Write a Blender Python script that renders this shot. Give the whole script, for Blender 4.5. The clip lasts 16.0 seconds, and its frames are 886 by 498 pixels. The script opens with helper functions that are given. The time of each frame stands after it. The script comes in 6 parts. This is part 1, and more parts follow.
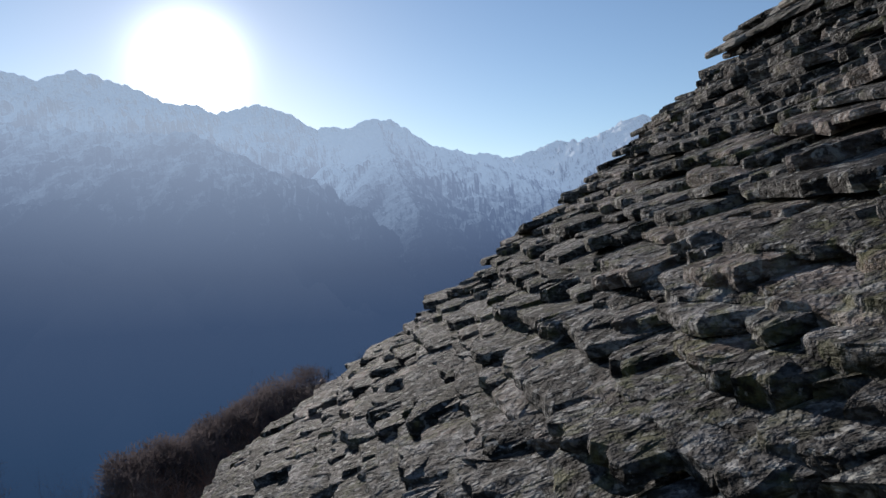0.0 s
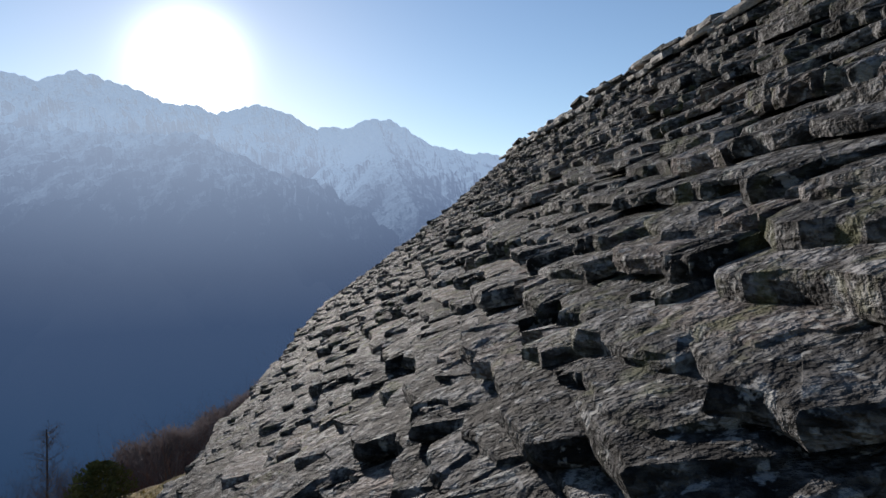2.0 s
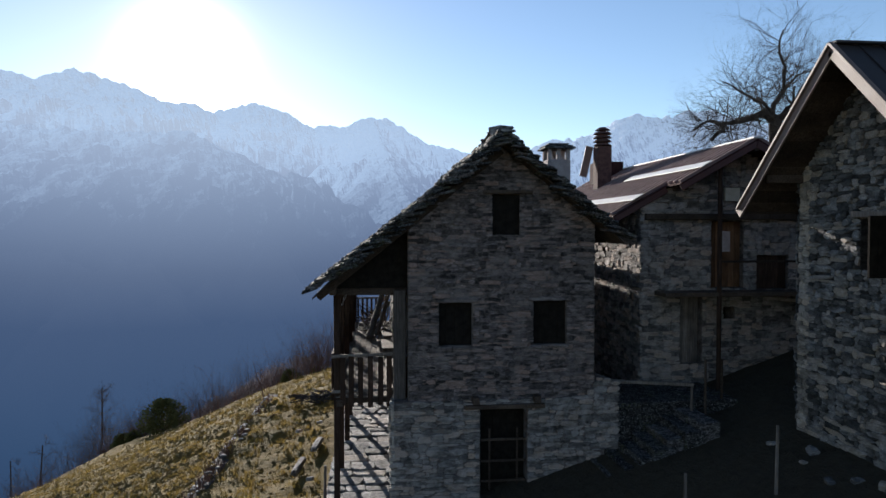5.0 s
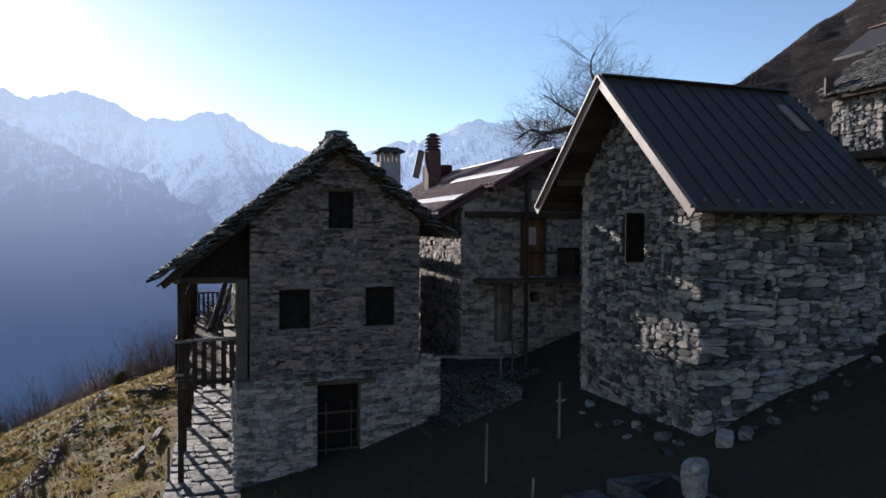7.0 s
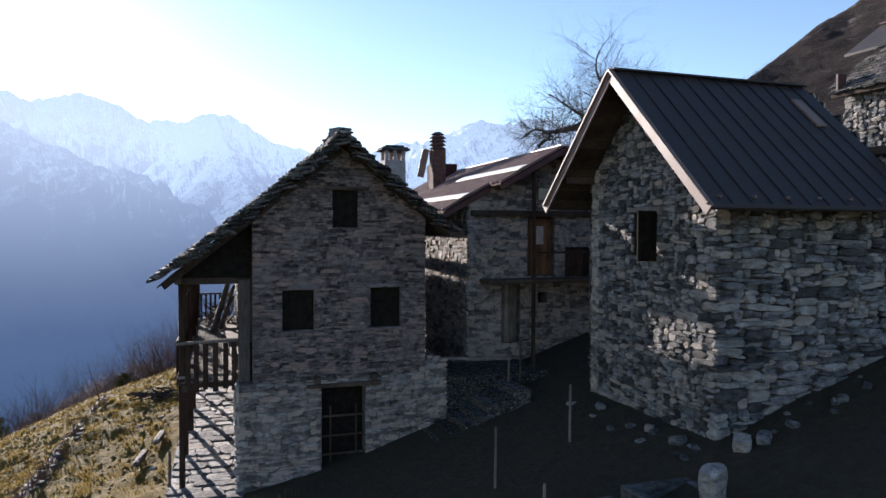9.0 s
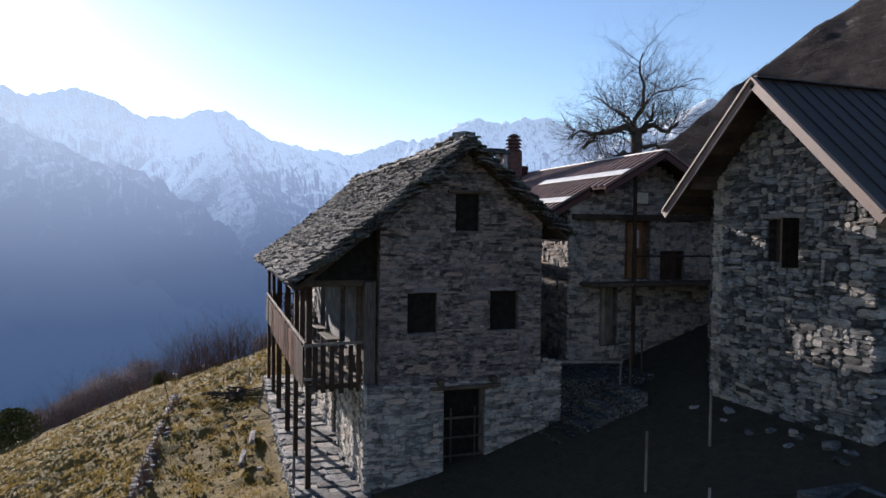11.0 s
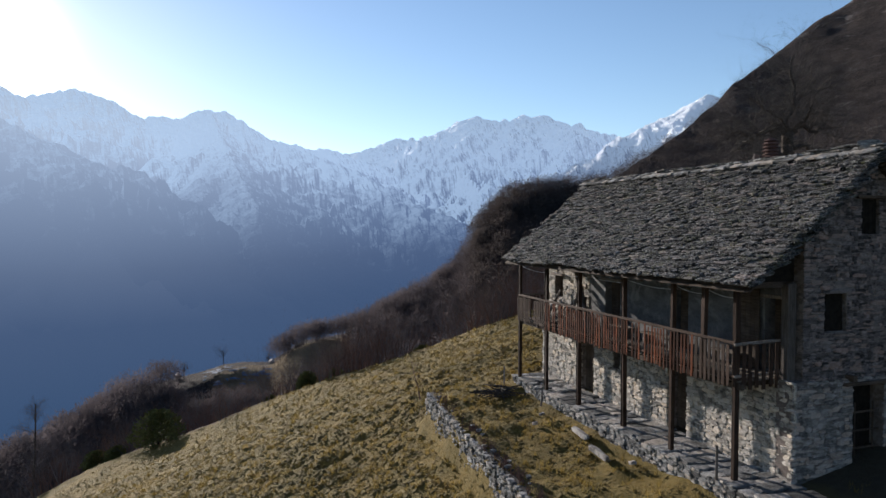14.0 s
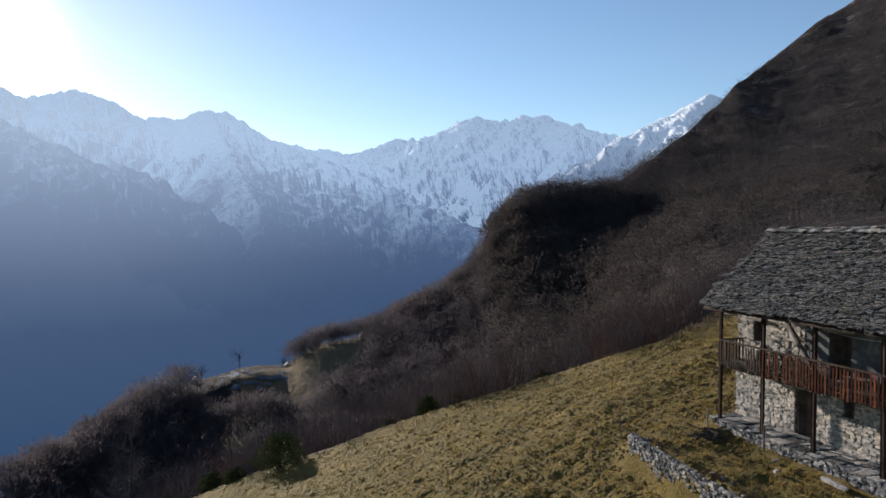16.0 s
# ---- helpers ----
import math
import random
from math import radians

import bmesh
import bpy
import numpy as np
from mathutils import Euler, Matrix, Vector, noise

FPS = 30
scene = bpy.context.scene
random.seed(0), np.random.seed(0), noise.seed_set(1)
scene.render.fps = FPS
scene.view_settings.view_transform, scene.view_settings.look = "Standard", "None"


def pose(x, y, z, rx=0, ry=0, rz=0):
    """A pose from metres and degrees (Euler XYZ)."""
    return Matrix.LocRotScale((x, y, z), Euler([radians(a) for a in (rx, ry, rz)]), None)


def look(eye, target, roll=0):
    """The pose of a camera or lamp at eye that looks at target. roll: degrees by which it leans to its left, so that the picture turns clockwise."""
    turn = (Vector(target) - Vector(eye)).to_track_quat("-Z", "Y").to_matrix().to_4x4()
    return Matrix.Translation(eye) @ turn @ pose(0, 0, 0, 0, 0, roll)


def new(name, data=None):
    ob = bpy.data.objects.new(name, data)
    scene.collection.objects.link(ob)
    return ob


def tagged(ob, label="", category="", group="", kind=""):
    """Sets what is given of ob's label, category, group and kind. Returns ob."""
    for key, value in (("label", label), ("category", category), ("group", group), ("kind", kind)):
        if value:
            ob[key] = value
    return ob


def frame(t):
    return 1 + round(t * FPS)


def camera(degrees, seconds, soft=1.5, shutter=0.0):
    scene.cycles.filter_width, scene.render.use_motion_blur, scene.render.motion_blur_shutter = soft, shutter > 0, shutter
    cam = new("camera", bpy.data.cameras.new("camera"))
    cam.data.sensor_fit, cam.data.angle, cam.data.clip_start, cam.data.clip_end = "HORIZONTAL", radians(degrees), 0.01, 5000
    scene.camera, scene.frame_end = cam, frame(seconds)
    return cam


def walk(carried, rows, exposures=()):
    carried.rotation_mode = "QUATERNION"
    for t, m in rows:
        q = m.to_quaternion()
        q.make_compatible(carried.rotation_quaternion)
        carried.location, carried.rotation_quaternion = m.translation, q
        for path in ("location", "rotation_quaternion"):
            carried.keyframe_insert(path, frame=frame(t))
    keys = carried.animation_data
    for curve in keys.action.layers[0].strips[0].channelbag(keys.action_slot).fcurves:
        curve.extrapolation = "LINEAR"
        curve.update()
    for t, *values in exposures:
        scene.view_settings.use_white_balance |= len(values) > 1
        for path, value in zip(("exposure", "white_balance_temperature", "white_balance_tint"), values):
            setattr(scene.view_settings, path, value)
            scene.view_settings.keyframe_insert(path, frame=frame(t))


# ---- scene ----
cam = camera(64.9, 16.0)
PATH = [
    (0, (-0.05, 2.7, 6.43), (0.164, 4.688, 6.382), -0.1),
    (0.5, (-0.07, -0.9, 6.39), (0.144, 1.088, 6.342), -0.1),
    (1, (-0.1, -3.7, 6.36), (0.115, -1.712, 6.312), -0.1),
    (1.5, (-0.15, -6.2, 6.31), (0.065, -4.212, 6.261), -0.1),
    (2, (-0.22, -8.4, 6.23), (-0.005, -6.412, 6.181), -0.1),
    (2.5, (-0.31, -10.75, 6.14), (-0.095, -8.762, 6.091), -0.2),
    (3, (-0.359, -13.531, 6.065), (-0.143, -11.543, 6.014), -0.2),
    (3.5, (-0.318, -16.394, 6.02), (-0.101, -14.406, 5.968), -0.2),
    (4, (-0.284, -19.25, 5.957), (-0.066, -17.262, 5.905), -0.2),
    (4.2, (-0.274, -20.388, 5.966), (-0.056, -18.4, 5.91), -0.1),
    (6.3, (-0.371, -25.993, 5.67), (-0.084, -24.014, 5.623), 0.3),
    (6.5, (-0.403, -25.986, 5.735), (-0.039, -24.02, 5.681), 0.1),
    (7, (-0.422, -26.031, 5.695), (0.232, -24.142, 5.644), 0.3),
    (7.5, (-0.423, -25.936, 5.684), (0.417, -24.122, 5.63), 0.1),
    (8, (-0.426, -25.812, 5.674), (0.339, -23.965, 5.619), -0.0),
    (8.5, (-0.403, -25.733, 5.675), (0.254, -23.844, 5.622), 0.1),
    (8.7, (-0.35, -25.696, 5.633), (0.298, -23.805, 5.585), 0.1),
    (10.8, (-2.965, -24.739, 5.77), (-2.315, -22.848, 5.716), 0.6),
    (11, (-3.632, -24.615, 5.766), (-2.974, -22.727, 5.713), 0.6),
    (11.5, (-5.116, -24.158, 5.765), (-4.457, -22.271, 5.711), 0.5),
    (12, (-6.826, -23.669, 5.757), (-6.164, -21.782, 5.703), 0.6),
    (12.5, (-8.67, -23.222, 5.759), (-8.008, -21.336, 5.705), 0.5),
    (13, (-10.637, -22.706, 5.759), (-9.973, -20.82, 5.705), 0.4),
    (13.5, (-12.723, -22.207, 5.805), (-12.059, -20.321, 5.75), 0.3),
    (14, (-14.876, -21.691, 5.893), (-14.212, -19.805, 5.835), 0.1),
    (14.5, (-17.103, -21.061, 5.944), (-16.439, -19.175, 5.886), 0.0),
    (15, (-19.547, -20.556, 6.331), (-18.882, -18.67, 6.271), 0.0),
    (15.5, (-22.138, -20.126, 7.118), (-21.472, -18.242, 7.059), 0.1),
    (16, (-24.632, -19.506, 8.207), (-23.965, -17.621, 8.148), -0.0),
]
EXPOSURES = [(0, -0.36, 6080, 13), (2.5, -0.24, 6080, 13), (3.5, -0.02, 6080, 13), (4.2, 0.04, 6080, 13), (6.3, 0.06, 6080, 13), (7, 0.24, 6080, 17), (7.5, 0.36, 6080, 17),
             (8.0, 0.52, 6120, 18), (8.7, 0.64, 6120, 18), (11, 0.32, 6050, 18), (12.5, 0.13, 6050, 16), (14, 0.04, 6080, 13), (16, 0.0, 6080, 12)]
walk(cam, [(t, look(eye, target, roll)) for t, eye, target, roll in PATH], EXPOSURES)

# ---- world, sun, exposure ----
SUN_AZ, SUN_EL = 13.7, 12.9   # degrees from +y towards -x, and above the horizon
SUN_DIR = Vector((-math.sin(radians(SUN_AZ)) * math.cos(radians(SUN_EL)),
                  math.cos(radians(SUN_AZ)) * math.cos(radians(SUN_EL)), math.sin(radians(SUN_EL))))
world = bpy.data.worlds.new("sky")
scene.world = world
world.use_nodes = True
wn = world.node_tree
wn.nodes.clear()
w_out = wn.nodes.new("ShaderNodeOutputWorld")
w_bg = wn.nodes.new("ShaderNodeBackground")
w_sky = wn.nodes.new("ShaderNodeTexSky")
w_sky.sky_type = "NISHITA"
w_sky.sun_disc = False
w_sky.sun_elevation = radians(SUN_EL)
w_sky.sun_rotation = radians(-SUN_AZ)
w_sky.altitude = 1200
w_sky.air_density = 1.0
w_sky.dust_density = 0.3
w_sky.ozone_density = 1.6
w_bg.inputs["Strength"].default_value = 0.15
# the bright aureole of the low sun, seen through hazy air
w_co = wn.nodes.new("ShaderNodeTexCoord")
w_dot = wn.nodes.new("ShaderNodeVectorMath")
w_dot.operation = "DOT_PRODUCT"
w_dot.inputs[1].default_value = SUN_DIR
wn.links.new(w_co.outputs["Generated"], w_dot.inputs[0])
w_pow = wn.nodes.new("ShaderNodeMath")
w_pow.operation = "POWER"
w_pow.use_clamp = True
wn.links.new(w_dot.outputs["Value"], w_pow.inputs[0])
w_pow.inputs[1].default_value = 700.0
w_mix = wn.nodes.new("ShaderNodeMix")
w_mix.data_type, w_mix.blend_type, w_mix.clamp_factor = "RGBA", "ADD", True
wn.links.new(w_pow.outputs[0], w_mix.inputs[0])
wn.links.new(w_sky.outputs[0], w_mix.inputs[6])
w_mix.inputs[7].default_value = (17.0, 16.5, 15.5, 1.0)
wn.links.new(w_mix.outputs[2], w_bg.inputs["Color"])
wn.links.new(w_bg.outputs[0], w_out.inputs[0])
sun = new("sun", bpy.data.lights.new("sun", "SUN"))
sun.data.energy, sun.data.angle, sun.data.color = 9.0, radians(0.53), (1.0, 0.9, 0.76)
sun.matrix_basis = look(SUN_DIR * 200, (0, 0, 0))


# ---- materials ----
def nodes_of(name):
    m = bpy.data.materials.new(name)
    m.use_nodes = True
    t = m.node_tree
    return m, t, t.nodes["Principled BSDF"]


def link(t, a, b):
    t.links.new(a, b)


def noise_node(t, vec, scale, detail=4.0, rough=0.6, distort=0.0):
    n = t.nodes.new("ShaderNodeTexNoise")
    n.inputs["Scale"].default_value, n.inputs["Detail"].default_value = scale, detail
    n.inputs["Roughness"].default_value, n.inputs["Distortion"].default_value = rough, distort
    if vec is not None:
        link(t, vec, n.inputs["Vector"])
    return n


def math_node(t, op, a, b=None, clamp=False):
    n = t.nodes.new("ShaderNodeMath")
    n.operation, n.use_clamp = op, clamp
    for k, v in enumerate((a, b)):
        if v is None:
            continue
        if isinstance(v, (int, float)):
            n.inputs[k].default_value = v
        else:
            link(t, v, n.inputs[k])
    return n.outputs[0]


def map_range(t, v, a, b, c=0.0, d=1.0, smooth=False):
    n = t.nodes.new("ShaderNodeMapRange")
    n.clamp = True
    if smooth:
        n.interpolation_type = "SMOOTHSTEP"
    link(t, v, n.inputs[0])
    for k, x in enumerate((a, b, c, d)):
        n.inputs[k + 1].default_value = x
    return n.outputs[0]


def mix_rgb(t, fac, a, b, kind="MIX"):
    n = t.nodes.new("ShaderNodeMix")
    n.data_type, n.blend_type, n.clamp_result = "RGBA", kind, False
    for sock, v in ((n.inputs[0], fac), (n.inputs[6], a), (n.inputs[7], b)):
        if isinstance(v, (int, float)):
            sock.default_value = v
        elif isinstance(v, tuple):
            sock.default_value = (*v, 1.0)
        else:
            link(t, v, sock)
    return n.outputs[2]


def stretch(t, vec, s):
    n = t.nodes.new("ShaderNodeMapping")
    n.inputs["Scale"].default_value = s
    link(t, vec, n.inputs["Vector"])
    return n.outputs[0]


def piece_random(t):
    o, g = t.nodes.new("ShaderNodeObjectInfo"), t.nodes.new("ShaderNodeNewGeometry")
    return math_node(t, "FRACT", math_node(t, "ADD", o.outputs["Random"], g.outputs["Random Per Island"]))


def bump_node(t, height, strength, distance, normal=None):
    b = t.nodes.new("ShaderNodeBump")
    b.inputs["Strength"].default_value, b.inputs["Distance"].default_value = strength, distance
    link(t, height, b.inputs["Height"])
    if normal is not None:
        link(t, normal, b.inputs["Normal"])
    return b.outputs[0]


def rock(name, dark, light, tint, lichen=None, vary=0.5, coarse=3.0, fine=30.0, rough=0.85, bump=0.02, lichen_amount=0.5, smear=None, grit=0.45):
    """Layered stone: two tones, a tint by piece, lichen spots, relief at two scales."""
    m, t, p = nodes_of(name)
    pos = t.nodes.new("ShaderNodeNewGeometry").outputs["Position"]
    flat = stretch(t, pos, (1.0, 1.0, 2.2))
    n1, n2 = noise_node(t, flat, coarse, 5, 0.65, 0.4), noise_node(t, flat, fine, 6, 0.7)
    n3 = noise_node(t, pos, coarse * 0.35, 3, 0.5)
    rnd = piece_random(t)
    col = mix_rgb(t, map_range(t, n1.outputs[0], 0.35, 0.68), dark, light)
    col = mix_rgb(t, map_range(t, rnd, 0.55, 1.0, 0.0, 0.75), col, tint)
    val = math_node(t, "MULTIPLY", map_range(t, rnd, 0, 1, 1 - vary, 1 + vary), map_range(t, n2.outputs[0], 0.3, 0.7, 1 - 0.84 * grit, 1 + 0.67 * grit))
    g = t.nodes.new("ShaderNodeCombineColor")
    for k in range(3):
        link(t, val, g.inputs[k])
    col = mix_rgb(t, 1.0, col, g.outputs[0], "MULTIPLY")
    if lichen:
        spots = noise_node(t, pos, 14.0, 5, 0.75, 0.6)
        where = math_node(t, "MULTIPLY", map_range(t, spots.outputs[0], 0.56, 0.66), map_range(t, n3.outputs[0], 0.42, 0.6, 0.0, lichen_amount))
        col = mix_rgb(t, where, col, lichen)
    if smear:
        wash = noise_node(t, pos, 1.3, 7, 0.72, 0.8)
        col = mix_rgb(t, map_range(t, wash.outputs[0], 0.5, 0.62, 0.0, 0.65), col, smear)
        dirt = noise_node(t, stretch(t, pos, (1, 1, 0.4)), 0.7, 6, 0.7, 0.5)
        col = mix_rgb(t, map_range(t, dirt.outputs[0], 0.52, 0.68, 0.0, 0.35), col, dark)
    link(t, col, p.inputs["Base Color"])
    p.inputs["Roughness"].default_value = rough
    p.inputs["Specular IOR Level"].default_value = 0.25
    h = math_node(t, "ADD", math_node(t, "MULTIPLY", n1.outputs[0], 1.0), math_node(t, "MULTIPLY", n2.outputs[0], grit))
    if grit > 0.9:
        ledge = noise_node(t, stretch(t, pos, (1.0, 1.0, 5.0)), 16.0, 6, 0.75, 1.2)
        h = math_node(t, "ADD", h, ledge.outputs[0])
    link(t, bump_node(t, h, 0.9, bump), p.inputs["Normal"])
    return m


def timber(name, dark, light, axis="z", rough=0.8, vary=0.35):
    """Weathered wood with grain along one axis."""
    m, t, p = nodes_of(name)
    pos = t.nodes.new("ShaderNodeNewGeometry").outputs["Position"]
    s = {"x": (1.2, 22, 22), "y": (22, 1.2, 22), "z": (22, 22, 1.2)}[axis]
    grain = noise_node(t, stretch(t, pos, s), 1.6, 5, 0.65, 0.5)
    stain = noise_node(t, pos, 1.7, 4, 0.6)
    rnd = piece_random(t)
    col = mix_rgb(t, map_range(t, grain.outputs[0], 0.3, 0.7), dark, light)
    val = math_node(t, "MULTIPLY", map_range(t, rnd, 0, 1, 1 - vary, 1 + vary), map_range(t, stain.outputs[0], 0.3, 0.7, 0.6, 1.25))
    g = t.nodes.new("ShaderNodeCombineColor")
    for k in range(3):
        link(t, val, g.inputs[k])
    link(t, mix_rgb(t, 1.0, col, g.outputs[0], "MULTIPLY"), p.inputs["Base Color"])
    p.inputs["Roughness"].default_value = rough
    p.inputs["Specular IOR Level"].default_value = 0.08
    link(t, bump_node(t, grain.outputs[0], 0.6, 0.006), p.inputs["Normal"])
    return m


def plain(name, a, b, scale=6.0, rough=0.7, metal=0.0, bump=0.003):
    """A painted or metal surface with slight stains."""
    m, t, p = nodes_of(name)
    pos = t.nodes.new("ShaderNodeNewGeometry").outputs["Position"]
    n1, n2 = noise_node(t, pos, scale, 5, 0.65), noise_node(t, pos, scale * 9, 4, 0.6)
    col = mix_rgb(t, map_range(t, n1.outputs[0], 0.35, 0.65), a, b)
    link(t, mix_rgb(t, map_range(t, n2.outputs[0], 0.55, 0.8, 0, 0.3), col, tuple(c * 0.5 for c in a)), p.inputs["Base Color"])
    link(t, map_range(t, n1.outputs[0], 0.3, 0.7, rough - 0.08, rough + 0.08), p.inputs["Roughness"])
    p.inputs["Metallic"].default_value = metal
    p.inputs["Specular IOR Level"].default_value = 0.06 if rough > 0.75 else 0.4
    link(t, bump_node(t, n2.outputs[0], 0.4, bump), p.inputs["Normal"])
    return m


def roof_stone():
    """Weathered gneiss slabs: grey crusts, dark wet hollows, pale and yellow-green lichen."""
    m, t, p = nodes_of("roof_gneiss")
    pos = t.nodes.new("ShaderNodeNewGeometry").outputs["Position"]
    layers = stretch(t, pos, (1.0, 1.0, 2.6))
    big, mid, small = noise_node(t, layers, 5.0, 3, 0.5), noise_node(t, layers, 17.0, 4, 0.55), noise_node(t, pos, 70.0, 3, 0.5)
    rnd = piece_random(t)
    col = mix_rgb(t, map_range(t, mid.outputs[0], 0.43, 0.58), (0.022, 0.0215, 0.0215), (0.115, 0.113, 0.113))
    col = mix_rgb(t, map_range(t, small.outputs[0], 0.5, 0.6, 0.0, 0.8), col, (0.03, 0.0275, 0.026))
    col = mix_rgb(t, map_range(t, rnd, 0.72, 1.0, 0.0, 0.5), col, (0.09, 0.066, 0.054))
    val = math_node(t, "MULTIPLY", map_range(t, rnd, 0, 1, 0.45, 1.7), map_range(t, big.outputs[0], 0.4, 0.6, 0.5, 1.5))
    g = t.nodes.new("ShaderNodeCombineColor")
    for k in range(3):
        link(t, val, g.inputs[k])
    col = mix_rgb(t, 1.0, col, g.outputs[0], "MULTIPLY")
    crust = noise_node(t, pos, 24.0, 4, 0.55)
    col = mix_rgb(t, map_range(t, crust.outputs[0], 0.58, 0.63, 0.0, 0.8), col, (0.24, 0.24, 0.235))
    moss, where = noise_node(t, pos, 11.0, 4, 0.6), noise_node(t, pos, 1.7, 3, 0.55)
    green = math_node(t, "MULTIPLY", map_range(t, moss.outputs[0], 0.5, 0.62), map_range(t, where.outputs[0], 0.46, 0.6, 0.0, 0.6))
    col = mix_rgb(t, green, col, (0.095, 0.098, 0.045))
    spot = noise_node(t, pos, 7.0, 4, 0.6)
    col = mix_rgb(t, map_range(t, spot.outputs[0], 0.63, 0.68, 0.0, 0.75), col, (0.27, 0.272, 0.255))
    link(t, col, p.inputs["Base Color"])
    p.inputs["Roughness"].default_value = 0.84
    p.inputs["Specular IOR Level"].default_value = 0.06
    h = math_node(t, "ADD", math_node(t, "MULTIPLY", mid.outputs[0], 1.0), math_node(t, "MULTIPLY", small.outputs[0], 0.4))
    flake = noise_node(t, stretch(t, pos, (1.0, 1.0, 2.0)), 13.0, 4, 0.6, 0.9)
    h = math_node(t, "ADD", h, math_node(t, "MULTIPLY", flake.outputs[0], 0.8))
    b1 = bump_node(t, big.outputs[0], 0.4, 0.06)
    link(t, bump_node(t, h, 1.0, 0.042, b1), p.inputs["Normal"])
    return m


SLATE = roof_stone()
WALL_STONE = rock("wall_gneiss", (0.03, 0.0245, 0.0235), (0.275, 0.233, 0.222), (0.155, 0.1, 0.078), (0.28, 0.258, 0.22), 0.8, 5.0, 40.0, 0.85, 0.018, 0.3, (0.18, 0.153, 0.143), 0.75)
GREY_STONE = rock("grey_gneiss", (0.06, 0.06, 0.06), (0.31, 0.308, 0.305), (0.19, 0.155, 0.12), (0.27, 0.27, 0.2), 0.8, 4.0, 36.0, 0.85, 0.022, 0.35, None, 0.7)
LIME_STONE = rock("limewashed_stone", (0.085, 0.078, 0.073), (0.36, 0.332, 0.312), (0.23, 0.17, 0.13), None, 0.6, 4.0, 36.0, 0.88, 0.018, 0.5, (0.32, 0.296, 0.275), 0.7)
PALE_STONE = rock("pale_stone", (0.16, 0.145, 0.125), (0.52, 0.48, 0.43), (0.33, 0.26, 0.19), None, 0.55, 4.0, 36.0, 0.88, 0.02, 0.5, (0.46, 0.425, 0.38), 0.7)
MORTAR = rock("earth_mortar", (0.06, 0.05, 0.045), (0.18, 0.153, 0.14), (0.13, 0.1, 0.085), None, 0.1, 3.0, 30.0, 0.95, 0.02, 0.5, (0.23, 0.2, 0.185), 0.6)
DARK_GAP = rock("earth_joint", (0.022, 0.02, 0.019), (0.07, 0.064, 0.06), (0.05, 0.04, 0.033), None, 0.1, 6.0, 50.0, 0.95, 0.01)
PLASTER = rock("old_grey_plaster", (0.066, 0.066, 0.068), (0.13, 0.13, 0.133), (0.1, 0.094, 0.09), None, 0.1, 1.6, 24.0, 0.92, 0.012, 0.5, (0.2, 0.198, 0.196), 0.3)
DARK_WOOD = timber("dark_larch", (0.03, 0.022, 0.017), (0.1, 0.075, 0.058), "y")
POST_WOOD = timber("post_larch", (0.02, 0.013, 0.01), (0.07, 0.044, 0.032), "z")
RAIL_WOOD = timber("red_brown_larch", (0.014, 0.006, 0.004), (0.155, 0.045, 0.017), "z", 0.85, 0.75)
OLD_POST = timber("weathered_post", (0.04, 0.034, 0.03), (0.125, 0.108, 0.097), "z")
GREY_WOOD = timber("grey_larch", (0.08, 0.068, 0.06), (0.24, 0.205, 0.18), "z")
FLOOR_WOOD = timber("floor_boards", (0.085, 0.072, 0.06), (0.24, 0.205, 0.17), "y")
DARK_SHEET = plain("dark_brown_sheet", (0.02, 0.016, 0.0155), (0.03, 0.024, 0.023), 1.5, 0.62, 0.0, 0.002)
RED_SHEET = plain("red_brown_sheet", (0.03, 0.014, 0.013), (0.055, 0.025, 0.023), 2.5, 0.85, 0.0, 0.002)
# paler than the sheet: the sun glancing off the ribs is put into this colour
RIB_SHEET = plain("sunlit_rib", (0.15, 0.09, 0.08), (0.24, 0.155, 0.138), 2.5, 0.7, 0.0, 0.002)
BARGE = plain("brown_fascia", (0.13, 0.09, 0.075), (0.19, 0.135, 0.112), 2.0, 0.6)
BRIGHT_SHEET = plain("clear_roof_sheet", (0.5, 0.49, 0.47), (0.68, 0.66, 0.63), 3.0, 0.5)
CREAM = plain("cream_paint", (0.42, 0.37, 0.28), (0.55, 0.49, 0.38), 6.0, 0.6)
CHIMNEY_PLASTER = plain("chimney_plaster", (0.3, 0.25, 0.235), (0.43, 0.37, 0.345), 5.0, 0.85)
CLAY = plain("chimney_clay", (0.06, 0.035, 0.032), (0.11, 0.065, 0.056), 7.0, 0.8)
IRON = plain("rusty_iron", (0.05, 0.035, 0.028), (0.12, 0.08, 0.06), 20.0, 0.6, 0.6)
WIRE = plain("pale_wire", (0.45, 0.45, 0.45), (0.65, 0.65, 0.65), 20.0, 0.4, 0.3)
# near-black boards; in the gable windows the colour stands for unlit rooms
NEAR_BLACK = plain("near_black_boards", (0.008, 0.007, 0.006), (0.02, 0.017, 0.014), 6.0, 0.9)
BARK = plain("grey_bark", (0.03, 0.025, 0.022), (0.085, 0.07, 0.06), 9.0, 0.9, 0.0, 0.01)
TWIG = plain("brown_twigs", (0.085, 0.05, 0.04), (0.175, 0.105, 0.082), 0.4, 0.9)
GREY_TWIG = plain("grey_twigs", (0.085, 0.073, 0.073), (0.16, 0.138, 0.134), 0.15, 0.9)
TREE_TWIG = plain("tree_twigs", (0.045, 0.038, 0.034), (0.11, 0.095, 0.085), 2.0, 0.9)
